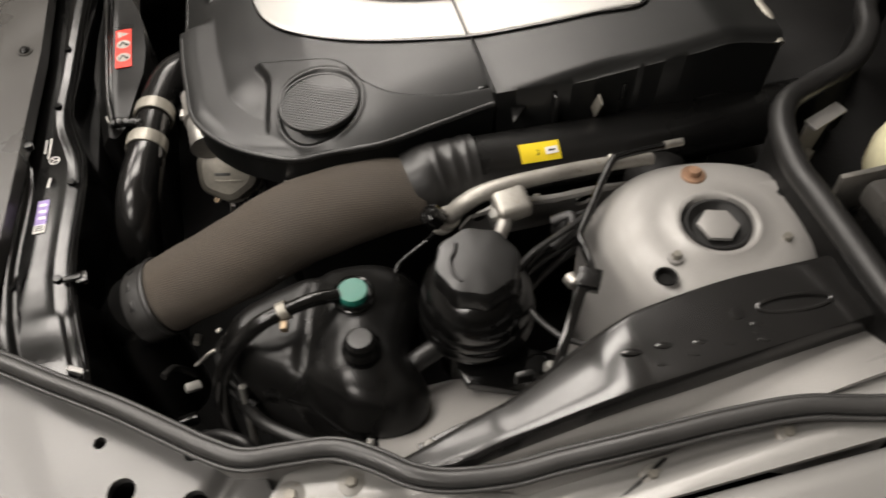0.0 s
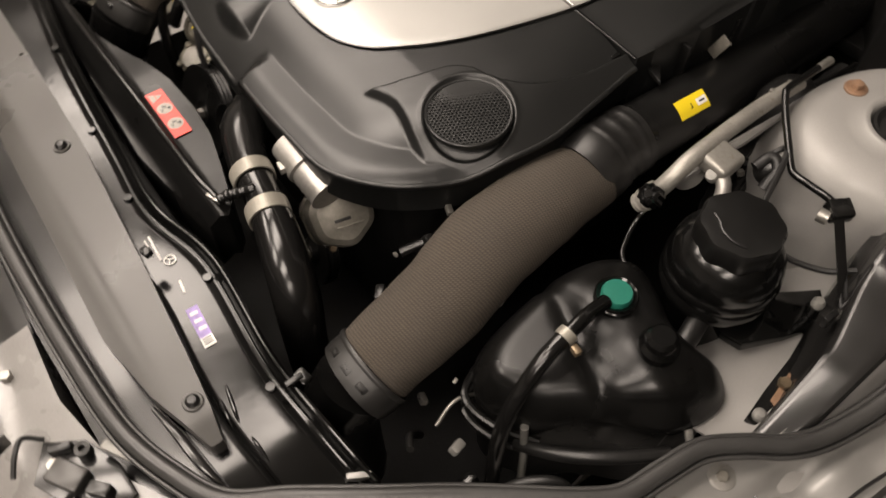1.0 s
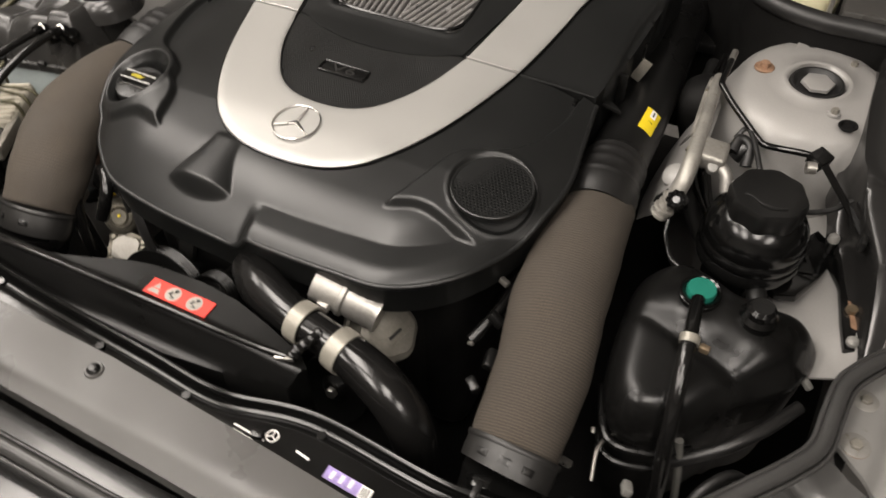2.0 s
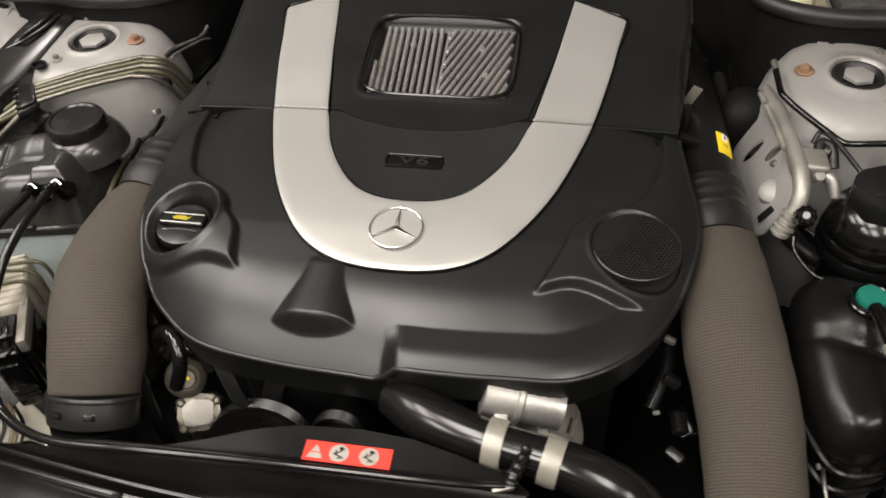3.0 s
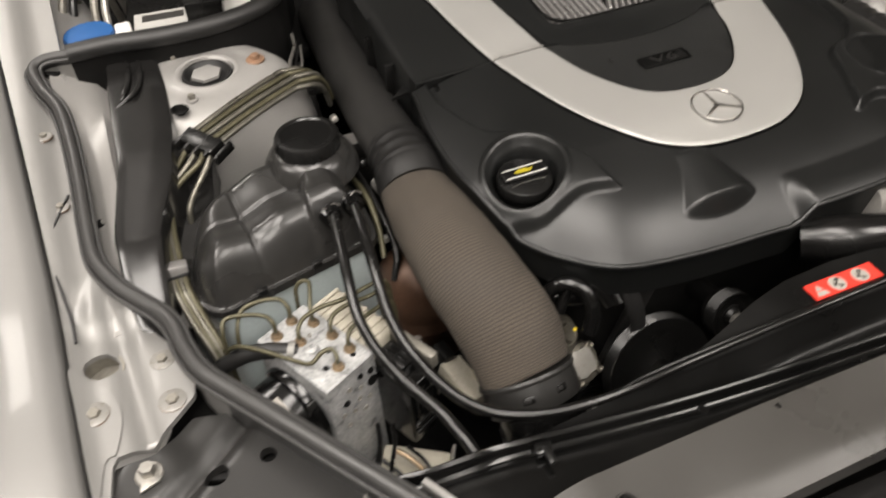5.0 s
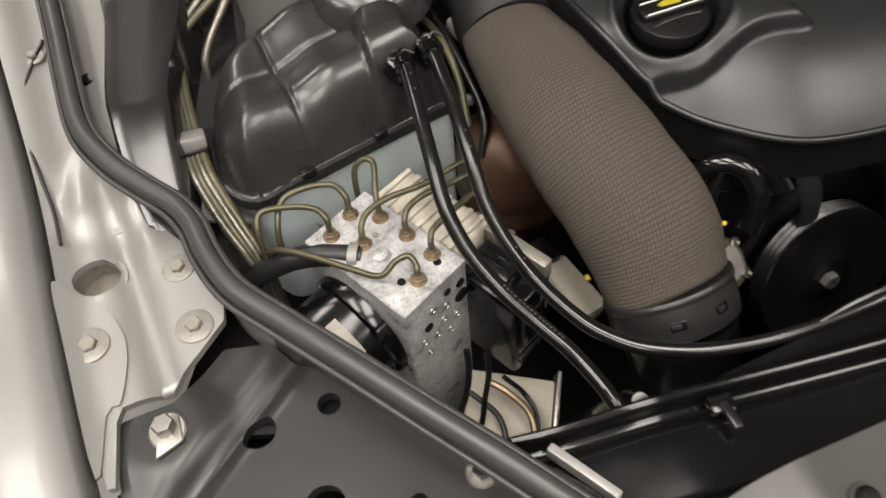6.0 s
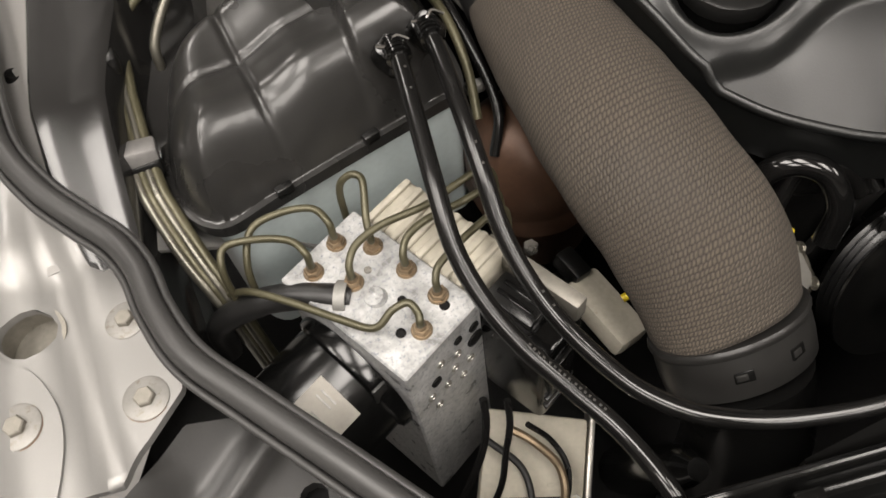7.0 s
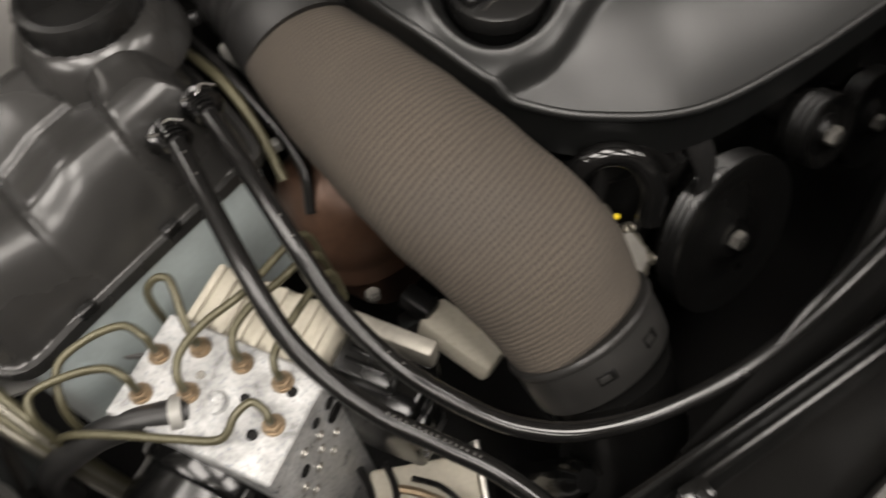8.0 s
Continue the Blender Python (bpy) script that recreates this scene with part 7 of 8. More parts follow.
def overflow_hoses():
    group = "overflow hoses"
    a = thing("overflow_hose", "shiny black overflow hose with white print", "hose", (-0.47, -0.1, 0.7), group)
    path_a = [(-0.462, 0.036, 0.850), (-0.463, 0.018, 0.850), (-0.469, -0.021, 0.848), (-0.476, -0.066, 0.841), (-0.4795, -0.100, 0.826), (-0.475, -0.129, 0.811), (-0.464, -0.158, 0.798), (-0.449, -0.185, 0.786), (-0.435, -0.213, 0.778), (-0.425, -0.250, 0.770), (-0.42, -0.285, 0.75)]
    part("hose", tube(path_a, 0.0056, seg=14, n=9), HOSE, a, sharp=80)
    b = thing("overflow_hose", "shiny black overflow hose with white print", "hose", (-0.42, -0.1, 0.7), group)
    path_b = [(-0.438, 0.043, 0.848), (-0.439, 0.023, 0.850), (-0.443, -0.020, 0.845), (-0.447, -0.062, 0.833), (-0.449, -0.092, 0.816), (-0.446, -0.120, 0.802), (-0.438, -0.149, 0.790), (-0.424, -0.178, 0.778), (-0.409, -0.201, 0.772), (-0.385, -0.223, 0.770), (-0.345, -0.243, 0.774), (-0.29, -0.257, 0.786), (-0.2, -0.260, 0.7975), (-0.05, -0.258, 0.801), (0.09, -0.255, 0.799), (0.142, -0.250, 0.797)]
    part("hose", tube(path_b, [0.0056] * 10 + [0.0050, 0.0044, 0.0038, 0.0036, 0.0036, 0.0036], seg=14, n=9), HOSE, b, sharp=80)
    for owner, path in ((a, path_a), (b, path_b)):
        line = glide(path[:3], 30)
        for k in range(5):
            i = 4 + 5 * k
            part("nipple_ring", lathe([(0.0050, -0.0016), (0.0078, -0.0010), (0.0078, 0.0010), (0.0050, 0.0016)], stand(tuple(line[i]), tuple(line[i + 1] - line[i])), seg=20), WET, owner, "corrugated black hose end")
    # printed bars along the hoses
    for owner, path, spans in ((a, path_a, ((0.60, 0.76, 16), (0.13, 0.17, 2))), (b, path_b, ((0.18, 0.20, 2), (0.36, 0.38, 2)))):
        line = glide(path, 30)
        for lo, hi, n in spans:
            for w in np.linspace(lo, hi, n):
                i = int(w * (len(line) - 2))
                p, t = Vector(line[i]), Vector(line[i + 1] - line[i]).normalized()
                sidew = t.cross(Vector((0, 0, 1))).normalized()
                n_ = (sidew.cross(t) * 0.8 + sidew * -0.2).normalized()
                m = Matrix.Translation(p + n_ * 0.0055) @ Matrix((t, n_.cross(t), n_)).transposed().to_4x4()
                part("print", box((0.0016, 0.0014, 0.0004), m, 0), GREY, owner, "white printed bar")


overflow_hoses()


def brake_bundle():
    """Five steel lines that cross the tower and drop along the wing."""
    bundle = thing("brake_line_bundle", "five olive-brown steel brake lines held in clips", "brake lines", (-0.6, 0.15, 0.78))
    right = [(-0.451, 0.313), (-0.444, 0.303), (-0.438, 0.292), (-0.436, 0.279), (-0.442, 0.265)]
    clip = [(-0.573, 0.236), (-0.568, 0.228), (-0.562, 0.219), (-0.556, 0.209), (-0.551, 0.198)]
    under = [(-0.601, 0.224), (-0.594, 0.208), (-0.586, 0.197), (-0.578, 0.188), (-0.570, 0.179)]
    for k in range(5):
        (rx, ry), (cx, cy), (ux, uy) = right[k], clip[k], under[k]
        q = (k - 1.5) * 0.0042
        pts = [(rx + 0.050, ry + 0.030, 0.806), (rx + 0.042, ry + 0.018, 0.838), (rx + 0.030, ry + 0.006, 0.856), (rx + 0.010, ry + 0.001, 0.860), (rx, ry - 0.001, 0.860), ((rx + cx) / 2, (ry + cy) / 2, 0.860), (cx, cy, 0.855), (cx - 0.012, cy - 0.007, 0.850), (ux, uy, 0.843)]
        if k == 4:
            pts += [(-0.600, 0.152, 0.818), (-0.606, 0.143, 0.798), (-0.608, 0.140, 0.76), (-0.609, 0.139, 0.66)]
        else:
            pts += [(-0.622 + 0.8 * q, 0.30 * uy + 0.108, 0.828), (-0.631 + 0.9 * q, 0.124, 0.815), (-0.633 + 0.9 * q, 0.090, 0.806), (-0.634 + q, 0.062, 0.799), (-0.633 + q, 0.040, 0.793), (-0.631 + q, 0.028, 0.788), (-0.623 + q, -0.006, 0.776), (-0.616 + 0.8 * q, -0.028, 0.762), (-0.613 + 0.7 * q, -0.036, 0.735), (-0.612 + 0.7 * q, -0.038, 0.62)]
        part("line", tube(pts, 0.0036, seg=10, n=8), OLIVE if k in (1, 3) else STEEL_LINE, bundle, "bent steel line", sharp=80)
    for k in range(3):
        dx, dy = 0.007 * k, -0.004 * k
        part("line_end", tube([(-0.428 + dx, 0.345 + dy, 0.846), (-0.4228 + dx, 0.363 + dy, 0.8465), (-0.405 + 0.5 * dx, 0.420 + dy, 0.834), (-0.401 + 0.5 * dx, 0.447 + 2 * dy, 0.838 - 0.006 * k)], 0.0026 - 0.0004 * k, seg=8), ZINC if k != 1 else HOSE, bundle, "bright bent line end")
    for k in range(5):
        x, y = -0.592 + 0.0095 * k, 0.236 - 0.0125 * k
        part("clip_rib", box((0.030, 0.0045, 0.012), pose(x + 0.006, y - 0.006, 0.853, 0, -14, 32), 0.0012), BLACK, bundle, "black clip rib")
    part("clip", box((0.024, 0.056, 0.014), pose(-0.568, 0.212, 0.853, 0, -12, 34), 0.004), BLACK, bundle, "black plastic clip block")
    part("clip", box((0.024, 0.018, 0.014), pose(-0.634, 0.066, 0.803, -15, 8, 0), 0.002), INSERT, bundle, "bare metal line clip")
    part("clip_foot", box((0.020, 0.010, 0.010), pose(-0.632, 0.058, 0.797, -15, 0, 0), 0.002), BLACK, bundle, "black clip foot")


brake_bundle()


def hydraulic_block():
    unit = thing("abs_unit", "milled alloy brake hydraulic unit with brassy pipe nuts", "abs unit", (-0.525, -0.08, 0.62))
    # long axis of the block in plan
    ang = math.degrees(math.atan2(0.093, -0.047))
    m = pose(-0.5245, -0.0855, 0.0, 0, 0, ang)
    part("body", box((0.104, 0.064, 0.230), m @ pose(0, 0, 0.666), 0.0012, 1), MILLED, unit, "milled alloy block with drilled holes", sharp=30)
    # drilled plugs and holes on the front face; near-black discs paint the holes' shade
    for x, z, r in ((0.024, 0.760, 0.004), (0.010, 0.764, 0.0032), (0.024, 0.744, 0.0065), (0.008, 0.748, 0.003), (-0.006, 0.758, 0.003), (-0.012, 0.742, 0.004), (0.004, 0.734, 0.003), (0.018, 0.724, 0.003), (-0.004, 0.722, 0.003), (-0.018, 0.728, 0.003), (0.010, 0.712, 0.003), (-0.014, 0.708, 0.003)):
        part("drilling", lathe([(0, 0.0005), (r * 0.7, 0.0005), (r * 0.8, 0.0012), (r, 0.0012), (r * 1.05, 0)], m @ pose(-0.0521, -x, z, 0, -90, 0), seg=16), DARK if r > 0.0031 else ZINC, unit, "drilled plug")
    # near-black pits on top, their depth given by colour too
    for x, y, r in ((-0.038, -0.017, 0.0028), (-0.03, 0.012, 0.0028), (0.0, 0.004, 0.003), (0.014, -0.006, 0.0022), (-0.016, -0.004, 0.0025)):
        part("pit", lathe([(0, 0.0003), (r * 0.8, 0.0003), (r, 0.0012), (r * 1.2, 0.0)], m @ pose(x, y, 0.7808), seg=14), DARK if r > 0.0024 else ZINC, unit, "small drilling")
    part("tab", box((0.010, 0.0025, 0.018), pose(-0.545, -0.1325, 0.748, 0, 0, 25), 0.001), RING, unit, "small bent steel tab")
    # ribbed beige coil housing
    part("coil_housing", box((0.088, 0.042, 0.085), m @ pose(0.004, -0.0535, 0.733), 0.006, 3), BEIGE, unit, "ribbed dusty beige housing")
    for k in range(8):
        part("housing_rib", box((0.0050, 0.040, 0.004), m @ pose(-0.034 + 0.0108 * k, -0.0525, 0.7765), 0.0016, 2), BEIGE, unit, "cast rib")
    # connector and black control box
    plug = part("connector", box((0.058, 0.034, 0.096), m @ pose(-0.0705, -0.0480, 0.709), 0.005, 3), INKY, unit, "tall glossy black plug connector")
    part("latch", box((0.004, 0.022, 0.040), m @ pose(-0.1010, -0.0480, 0.722), 0.0012), GLOSS, plug, "black latch bar")
    part("grip", box((0.003, 0.028, 0.006), m @ pose(-0.1005, -0.0480, 0.694), 0.001), BLACK, plug, "raised grip rib")
    part("grip", box((0.003, 0.028, 0.006), m @ pose(-0.1005, -0.0480, 0.682), 0.001), BLACK, plug, "raised grip rib")
    lid = part("connector_lid", box((0.036, 0.022, 0.014), m @ pose(-0.0640, -0.0520, 0.762), 0.002), BLACK, unit, "black connector lid with a slot")
    part("slot", box((0.026, 0.003, 0.003), m @ pose(-0.0640, -0.0490, 0.7690), 0.0006), GLOSS, lid)
    part("slot", box((0.026, 0.003, 0.003), m @ pose(-0.0640, -0.0560, 0.7690), 0.0006), GLOSS, lid)
    part("end_plate", box((0.074, 0.011, 0.020), m @ pose(-0.0600, -0.0720, 0.762), 0.0025), DULL, unit, "dusty grey end bar")
    part("end_box", box((0.070, 0.012, 0.076), m @ pose(-0.0600, -0.0720, 0.713), 0.003), INKY, unit, "black end of the control box")
    for k, (x, y) in enumerate(((-0.486, -0.150), (-0.472, -0.157))):
        part("cable", tube([(x, y + 0.006, 0.700), (x - 0.003, y - 0.004, 0.682), (x - 0.012, y - 0.016, 0.665), (x - 0.030 + 0.008 * k, y - 0.030, 0.648), (x - 0.055 + 0.012 * k, y - 0.045, 0.625)], 0.0027 - 0.0003 * k, seg=10), HOSE, unit, "black cable")
    part("cable", tube([(-0.462, -0.160, 0.665), (-0.450, -0.172, 0.650), (-0.446, -0.190, 0.640), (-0.455, -0.208, 0.632), (-0.472, -0.214, 0.628)], 0.0022, seg=8), HOSE, unit, "thin black cable")
    # pump motor on the outer side
    axis = Vector((-0.89, -0.40, -0.10)).normalized()
    part("motor", lathe([(0, 0.092), (0.034, 0.091), (0.041, 0.086), (0.0435, 0.078), (0.0435, 0.012), (0.0470, 0.010), (0.0480, 0.007), (0.0480, 0), (0, 0)], stand((-0.550, -0.096, 0.716), axis), seg=48), GLOSS, unit, "glossy black pump motor")
    bm = bmesh.new()
    rows = []
    sidew = axis.cross(Vector((0, 0, 1))).normalized()
    upw = sidew.cross(axis)
    for d in np.linspace(0.024, 0.050, 5):
        rows.append([bm.verts.new(Vector((-0.550, -0.096, 0.716)) + axis * d + (sidew * math.cos(a) + upw * math.sin(a)) * 0.0441) for a in np.linspace(radians(96), radians(140), 8)])
    for p, q in zip(rows, rows[1:]):
        for i in range(7):
            bm.faces.new((p[i], p[i + 1], q[i + 1], q[i]))
    bmesh.ops.recalc_face_normals(bm, faces=bm.faces)
    bmesh.ops.solidify(bm, geom=bm.faces, thickness=0.0005)
    tag = part("sticker", bm, PAPER, unit, "stained white paper sticker")
    for d, a in ((0.030, 112), (0.034, 112), (0.043, 118)):
        n = sidew * math.cos(radians(a)) + upw * math.sin(radians(a))
        at = Vector((-0.550, -0.096, 0.716)) + axis * d + n * 0.0446
        part("print", box((0.0012, 0.012, 0.0004), Matrix.Translation(at) @ Matrix((axis, n.cross(axis), n)).transposed().to_4x4(), 0), HOUSING, tag, "line of small faint print")
    # nuts with bent lines
    Z = 0.7815
    lines = (
        ((-0.556, -0.058), [(-0.556, -0.055, 0.803), (-0.562, -0.044, 0.806), (-0.580, -0.034, 0.805), (-0.600, -0.030, 0.802), (-0.606, -0.040, 0.790), (-0.607, -0.045, 0.765)]),
        ((-0.537, -0.044), [(-0.537, -0.040, 0.803), (-0.543, -0.028, 0.807), (-0.562, -0.022, 0.806), (-0.582, -0.024, 0.800), (-0.592, -0.040, 0.785), (-0.594, -0.050, 0.76)]),
        ((-0.517, -0.056), [(-0.515, -0.046, 0.802), (-0.510, -0.031, 0.813), (-0.509, -0.023, 0.817), (-0.514, -0.018, 0.816), (-0.521, -0.017, 0.806), (-0.524, -0.018, 0.790), (-0.525, -0.020, 0.765)]),
        ((-0.536, -0.075), [(-0.534, -0.070, 0.798), (-0.526, -0.062, 0.803), (-0.508, -0.056, 0.804), (-0.480, -0.054, 0.803), (-0.455, -0.047, 0.802), (-0.438, -0.042, 0.798), (-0.430, -0.041, 0.785), (-0.428, -0.042, 0.755)]),
        ((-0.504, -0.080), [(-0.503, -0.077, 0.797), (-0.497, -0.070, 0.803), (-0.482, -0.064, 0.804), (-0.460, -0.061, 0.802), (-0.442, -0.057, 0.798), (-0.433, -0.056, 0.785), (-0.431, -0.057, 0.755)]),
        ((-0.493, -0.104), [(-0.492, -0.101, 0.796), (-0.487, -0.095, 0.801), (-0.470, -0.086, 0.802), (-0.452, -0.078, 0.80), (-0.440, -0.073, 0.796), (-0.434, -0.071, 0.784), (-0.433, -0.071, 0.755)]),
        ((-0.510, -0.121), [(-0.509, -0.117, 0.794), (-0.512, -0.110, 0.799), (-0.522, -0.110, 0.797), (-0.535, -0.113, 0.790), (-0.552, -0.098, 0.789), (-0.575, -0.075, 0.788), (-0.595, -0.055, 0.782), (-0.61, -0.040, 0.765)]),
    )
    for (x, y), pts in lines:
        pts = [(u, v, w if w < 0.7955 else 0.7955 + 0.55 * (w - 0.7955)) for u, v, w in pts]
        nut = part("nut", join(washer((x, y, Z - 0.001), 0.0064, 0.002), hex_head((x, y, Z), 0.0056, 0.0045, turn=x * 900), lathe([(0.0036, 0.0045), (0.0031, 0.0065), (0.0026, 0.007)], pose(x, y, Z), seg=14)), COPPER, unit, "brassy pipe nut")
        part("pipe", tube([(x, y, Z + 0.004), (x, y, Z + 0.010)] + pts, 0.0024, seg=10, n=6), OLIVE, nut, "olive steel pipe", sharp=80)
    # suction hose with a bright clamp
    part("suction_hose", tube([(-0.540, -0.082, 0.776), (-0.553, -0.075, 0.776), (-0.575, -0.062, 0.772), (-0.600, -0.052, 0.762), (-0.625, -0.045, 0.742), (-0.632, -0.04, 0.70)], 0.0088, seg=18, wobble=lambda v, a: 0.03 * math.sin(v * 330 + 2 * a) * math.sin(3 * a + v * 90)), RUBBER, unit, "crinkled grey-black suction hose")
    part("hose_clamp", lathe([(0.0100, -0.0035), (0.0113, -0.0035), (0.0113, 0.0035), (0.0100, 0.0035)], stand((-0.5455, -0.080, 0.7765), (-0.86, 0.45, 0)), seg=24), HOUSING, unit, "bright hose clamp")
    part("inlet", lathe([(0.0075, -0.012), (0.0075, 0.002), (0.006, 0.005), (0, 0.006)], stand((-0.527, -0.090, 0.778), (-0.2, 0.1, 1)), seg=20), MILLED, unit, "alloy inlet stub")
    unit.location.y += 0.005


hydraulic_block()


def left_low():
    shield = thing("heat_shield", "rusty brown curved heat shield below the air duct", "heat shield", (-0.40, 0.0, 0.6))
    prof = [(0.0, 0.070)] + [(0.056 * math.sin(radians(a)), 0.070 * math.cos(radians(a))) for a in range(12, 96, 6)] + [(0.062, -0.010), (0.062, -0.014), (0.054, -0.014), (0.054, -0.10)]
    bm = lathe(prof, pose(-0.378, 0.030, 0.690, 8, -10, 0) @ Matrix.Diagonal((0.80, 1.0, 0.96, 1)), seg=36, wave=lambda a, z: 1 + 0.025 * math.cos(5 * a + 20 * z))
    part("sheet", bm, BROWN, shield, sharp=60)
    part("screw", hex_head((-0.405, -0.040, 0.682), 0.006, 0.006), ZINC, shield, "bright screw")

    plate = thing("control_unit", "dirty beige plastic control unit low in the bay", "control unit", (-0.46, -0.19, 0.55))
    m = pose(-0.470, -0.178, 0.612, 14, 8, -28)
    part("case", box((0.074, 0.094, 0.02), m, 0.003), BEIGE, plate, "dirty beige case")
    part("seam", box((0.070, 0.0012, 0.002), m @ pose(0, -0.012, 0.0095, 0, 0, 8), 0), DARK, plate, "dark seam")
    part("screw", hex_head((-0.448, -0.205, 0.616), 0.005, 0.005), ZINC, plate, "small screw")
    part("edge_strip", box((0.004, 0.11, 0.024), m @ pose(0.0395, 0, 0.002), 0.001), ZINC, plate, "bright metal edge")
    solid("wire", tube([(-0.475, -0.150, 0.66), (-0.462, -0.165, 0.655), (-0.452, -0.185, 0.645), (-0.458, -0.205, 0.635), (-0.475, -0.21, 0.625)], 0.003, seg=8), COPPER, "thin brown wire looping over the control unit", "wire")
    solid("wire", tube([(-0.49, -0.15, 0.65), (-0.475, -0.175, 0.64), (-0.48, -0.20, 0.63), (-0.50, -0.21, 0.62)], 0.0026, seg=8), RUBBER, "black wire looping over the control unit", "wire")
    conn = thing("plug_connector", "pale cream plug connector beside the air duct", "connector", (-0.405, -0.10, 0.66))
    part("body", box((0.030, 0.062, 0.022), pose(-0.3725, -0.098, 0.658, 8, 10, 16), 0.005), BEIGE, conn, "pale cream body")
    part("latch", box((0.016, 0.026, 0.016), pose(-0.382, -0.062, 0.674, 8, 10, 16), 0.003), BLACK, conn, "black latch")
    part("ring", lathe([(0.0018, -0.002), (0.0030, -0.002), (0.0030, 0.002), (0.0018, 0.002)], stand((-0.3585, -0.100, 0.672), (1, 0, 0.3)), seg=14), YELLOW, conn, "tiny yellow ring")
    rnd = random.Random(11)
    for x, y, z, s, mat in ((-0.405, 0.055, 0.765, 0.012, HOUSING), (-0.398, 0.00, 0.69, 0.012, ZINC), (-0.30, -0.10, 0.74, 0.012, ZINC), (-0.29, -0.07, 0.75, 0.016, BLACK), (-0.38, -0.06, 0.64, 0.03, BLACK), (-0.305, -0.05, 0.765, 0.010, ZINC), (-0.385, 0.12, 0.79, 0.018, HOUSING), (-0.392, 0.16, 0.80, 0.014, BLACK), (-0.402, 0.24, 0.82, 0.012, ZINC), (-0.41, 0.30, 0.83, 0.014, BLACK)):
        solid("plug_connector", box((s * 0.7, s * 1.2, s * 0.7), pose(x, y, z, rnd.uniform(-30, 30), rnd.uniform(-30, 30), rnd.uniform(0, 90)), s * 0.16), mat, ("bright metal" if mat is ZINC else "pale grey" if mat is HOUSING else "black plastic") + " plug connector in the bay", "connector")
    for pts, r, mat in (
        ([(-0.416, 0.20, 0.80), (-0.404, 0.14, 0.80), (-0.398, 0.08, 0.785), (-0.398, 0.03, 0.765), (-0.41, 0.01, 0.74)], 0.004, HOSE),
        ([(-0.278, -0.100, 0.738), (-0.268, -0.096, 0.760), (-0.252, -0.102, 0.772), (-0.236, -0.116, 0.768), (-0.232, -0.132, 0.750), (-0.240, -0.140, 0.725)], 0.0085, WET),
        ([(-0.40, -0.19, 0.58), (-0.396, -0.21, 0.64), (-0.392, -0.225, 0.69), (-0.39, -0.235, 0.715)], [0.018, 0.017, 0.014, 0.007], GLOSS),
        ([(-0.415, 0.15, 0.80), (-0.408, 0.10, 0.80), (-0.408, 0.06, 0.785), (-0.413, 0.03, 0.76)], 0.0035, OLIVE),
    ):
        solid("hose", tube(pts, r, seg=12), mat, "black rubber hose beside the air duct" if mat is not OLIVE else "thin olive steel line beside the tank", "hose", sharp=60)


left_low()


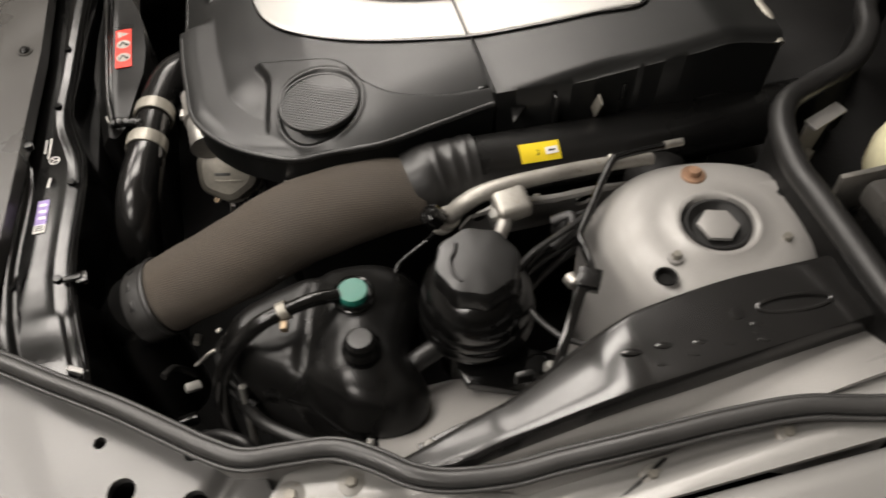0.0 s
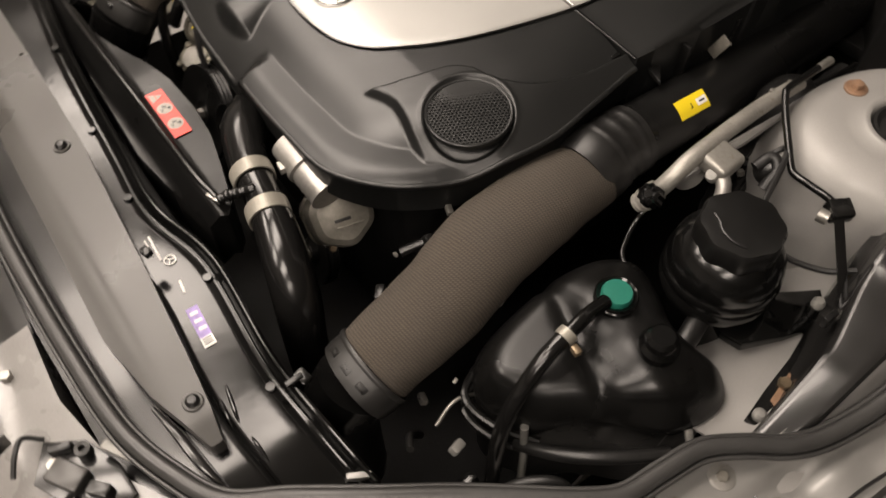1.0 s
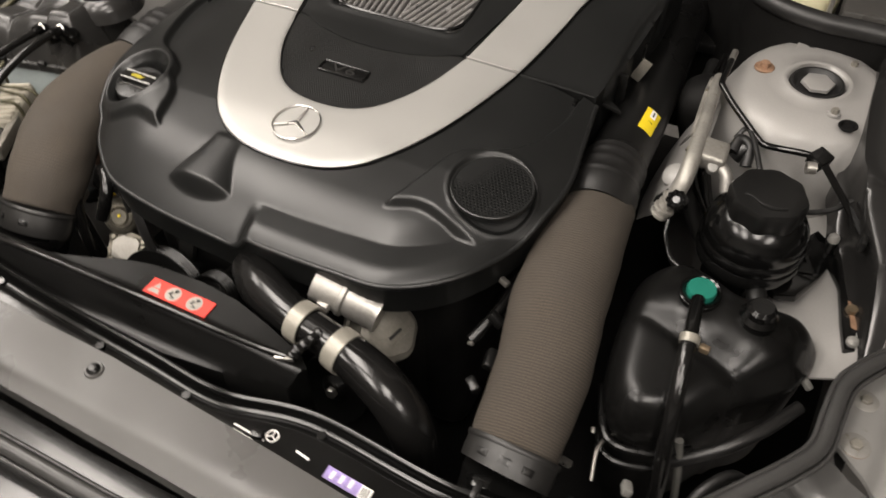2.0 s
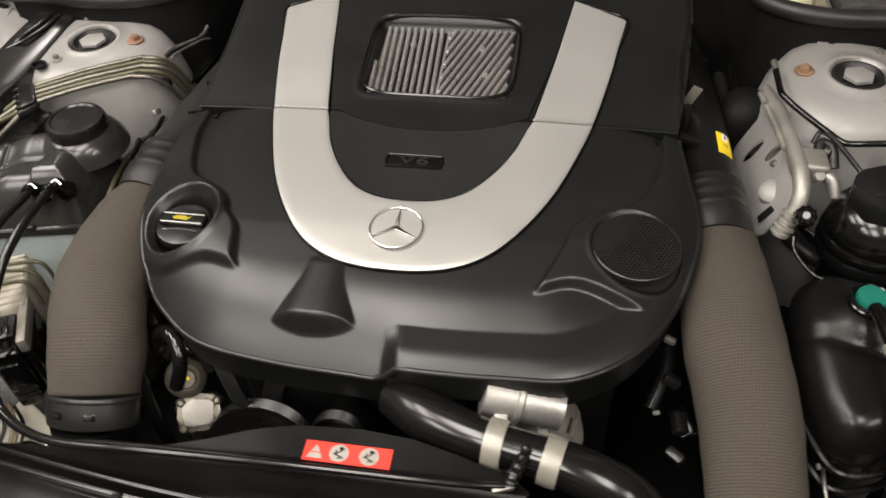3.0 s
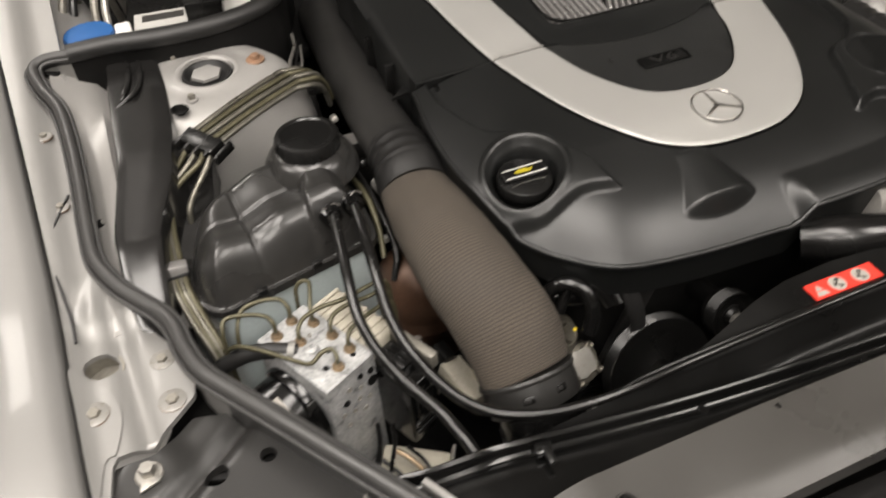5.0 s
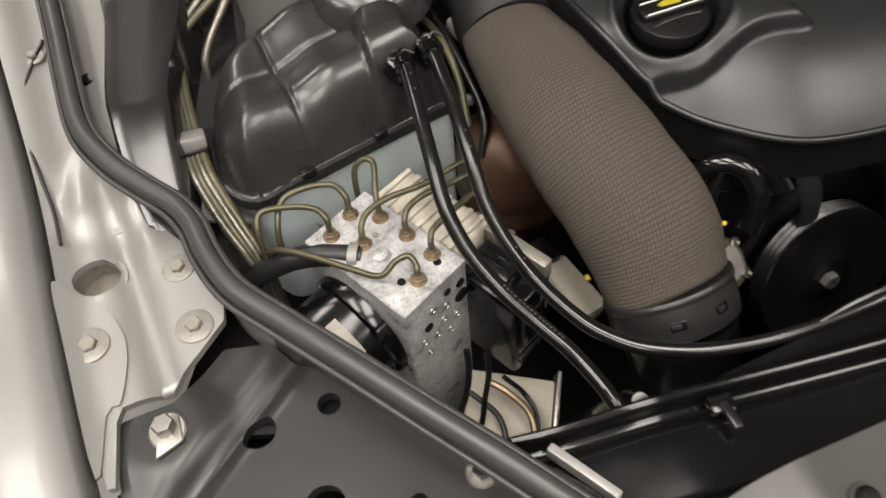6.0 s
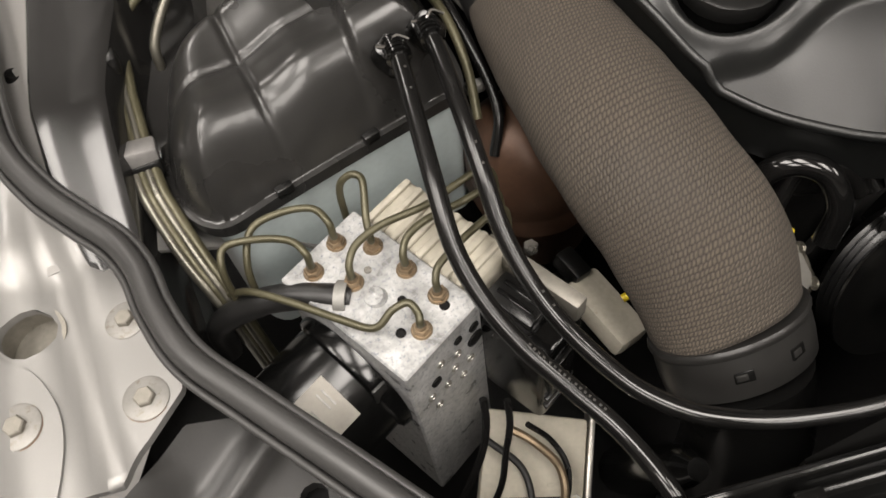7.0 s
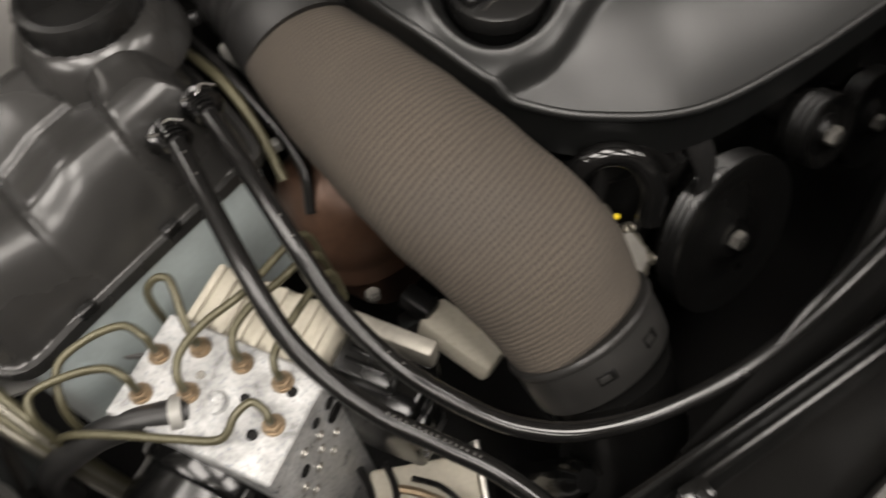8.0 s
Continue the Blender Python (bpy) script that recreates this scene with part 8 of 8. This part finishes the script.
# ---- behind the cowl seal: battery, caps, fluid bottle ----
def battery():
    bat = thing("battery", "car battery with a white label and a black terminal clamp", "battery", (-0.52, 0.53, 0.75))
    part("case", box((0.22, 0.17, 0.11), pose(-0.505, 0.580, 0.805, 0, 0, -6), 0.004), BLACK, bat, "black battery case")
    part("label", box((0.170, 0.048, 0.0012), pose(-0.522, 0.535, 0.8605, 0, 0, -6), 0), LABEL, bat, "white label")
    part("print", box((0.06, 0.020, 0.0006), pose(-0.565, 0.545, 0.8614, 0, 0, -6), 0), GREY, bat, "grey printed field")
    part("terminal_clamp", box((0.052, 0.060, 0.035), pose(-0.505, 0.515, 0.880, 0, 0, -8), 0.004), BLACK, bat, "black terminal clamp")
    part("terminal_bolt", hex_head((-0.478, 0.535, 0.895), 0.006, 0.012), ZINC, bat, "terminal bolt")
    part("cable", tube([(-0.49, 0.53, 0.885), (-0.46, 0.545, 0.89), (-0.43, 0.56, 0.87), (-0.41, 0.60, 0.84)], 0.008, seg=12), RUBBER, bat, "thick black battery cable")
    part("rear_cover", box((0.26, 0.035, 0.03), pose(-0.49, 0.725, 0.850, 0, 0, -3), 0.006), HOUSING, bat, "grey rear cover strip")
    cap = thing("washer_filler", "blue washer filler cap beside the battery", "filler cap", (-0.668, 0.512, 0.80))
    part("cap", lathe([(0.034, 0.850), (0.036, 0.868), (0.033, 0.876), (0, 0.878)], pose(-0.668, 0.512, 0), seg=40, wave=lambda a, z: 1 + 0.015 * math.cos(20 * a)), BLUE, cap, "blue plastic cap")
    part("neck", lathe([(0.028, 0.752), (0.028, 0.852), (0, 0.852)], pose(-0.668, 0.512, 0), seg=32), MILKY, cap, "pale filler neck")
    part("hinge", box((0.022, 0.03, 0.03), pose(-0.622, 0.507, 0.862), 0.004), WHITE, cap, "white hinge tab")
    part("neck_side", box((0.03, 0.05, 0.09), pose(-0.712, 0.525, 0.80), 0.008), BLUE, cap, "blue side of the neck")
    for k, x in enumerate((-0.70, -0.685, -0.655, -0.64)):
        solid("wiper_cable", tube([(x, 0.57, 0.76), (x - 0.004, 0.60, 0.84), (x + 0.006, 0.63, 0.88), (x + 0.02, 0.66, 0.86), (x + 0.03, 0.70, 0.78)], 0.006, seg=10), (DULL, RUBBER, DULL, ZINC)[k], "thin cable loop behind the battery", "cable")


battery()


def fluid_bottle():
    bot = thing("brake_fluid_bottle", "cream translucent brake fluid bottle behind the seal", "fluid bottle", (0.487, 0.60, 0.75))
    part("bottle", lathe([(0, 0.80), (0.036, 0.80), (0.042, 0.815), (0.043, 0.845), (0.038, 0.866), (0.028, 0.876), (0, 0.878)], pose(0.487, 0.600, 0), seg=36, wave=lambda a, z: 1 + 0.06 * math.cos(2 * a)), CREAM, bot, "cream translucent bottle")
    part("cap", lathe([(0.024, 0.872), (0.025, 0.890), (0.022, 0.894), (0, 0.895)], pose(0.487, 0.617, 0), seg=32), BLACK, bot, "black cap")
    part("stand", lathe([(0.03, 0.752), (0.03, 0.805)], pose(0.487, 0.600, 0), seg=24), BLACK, bot, "black base")
    box_thing = thing("relay_box", "grey relay box lid behind the cowl seal", "relay box", (0.60, 0.56, 0.75))
    part("lid", box((0.14, 0.16, 0.03), pose(0.605, 0.575, 0.865, -4, 0, 0), 0.008), GREY, box_thing, "grey plastic lid")
    part("base", box((0.13, 0.15, 0.10), pose(0.605, 0.575, 0.802), 0.004), BLACK, box_thing, "black base")
    part("edge", box((0.006, 0.13, 0.06), pose(0.522, 0.545, 0.850), 0.001), ZINC, box_thing, "bright metal edge")


fluid_bottle()
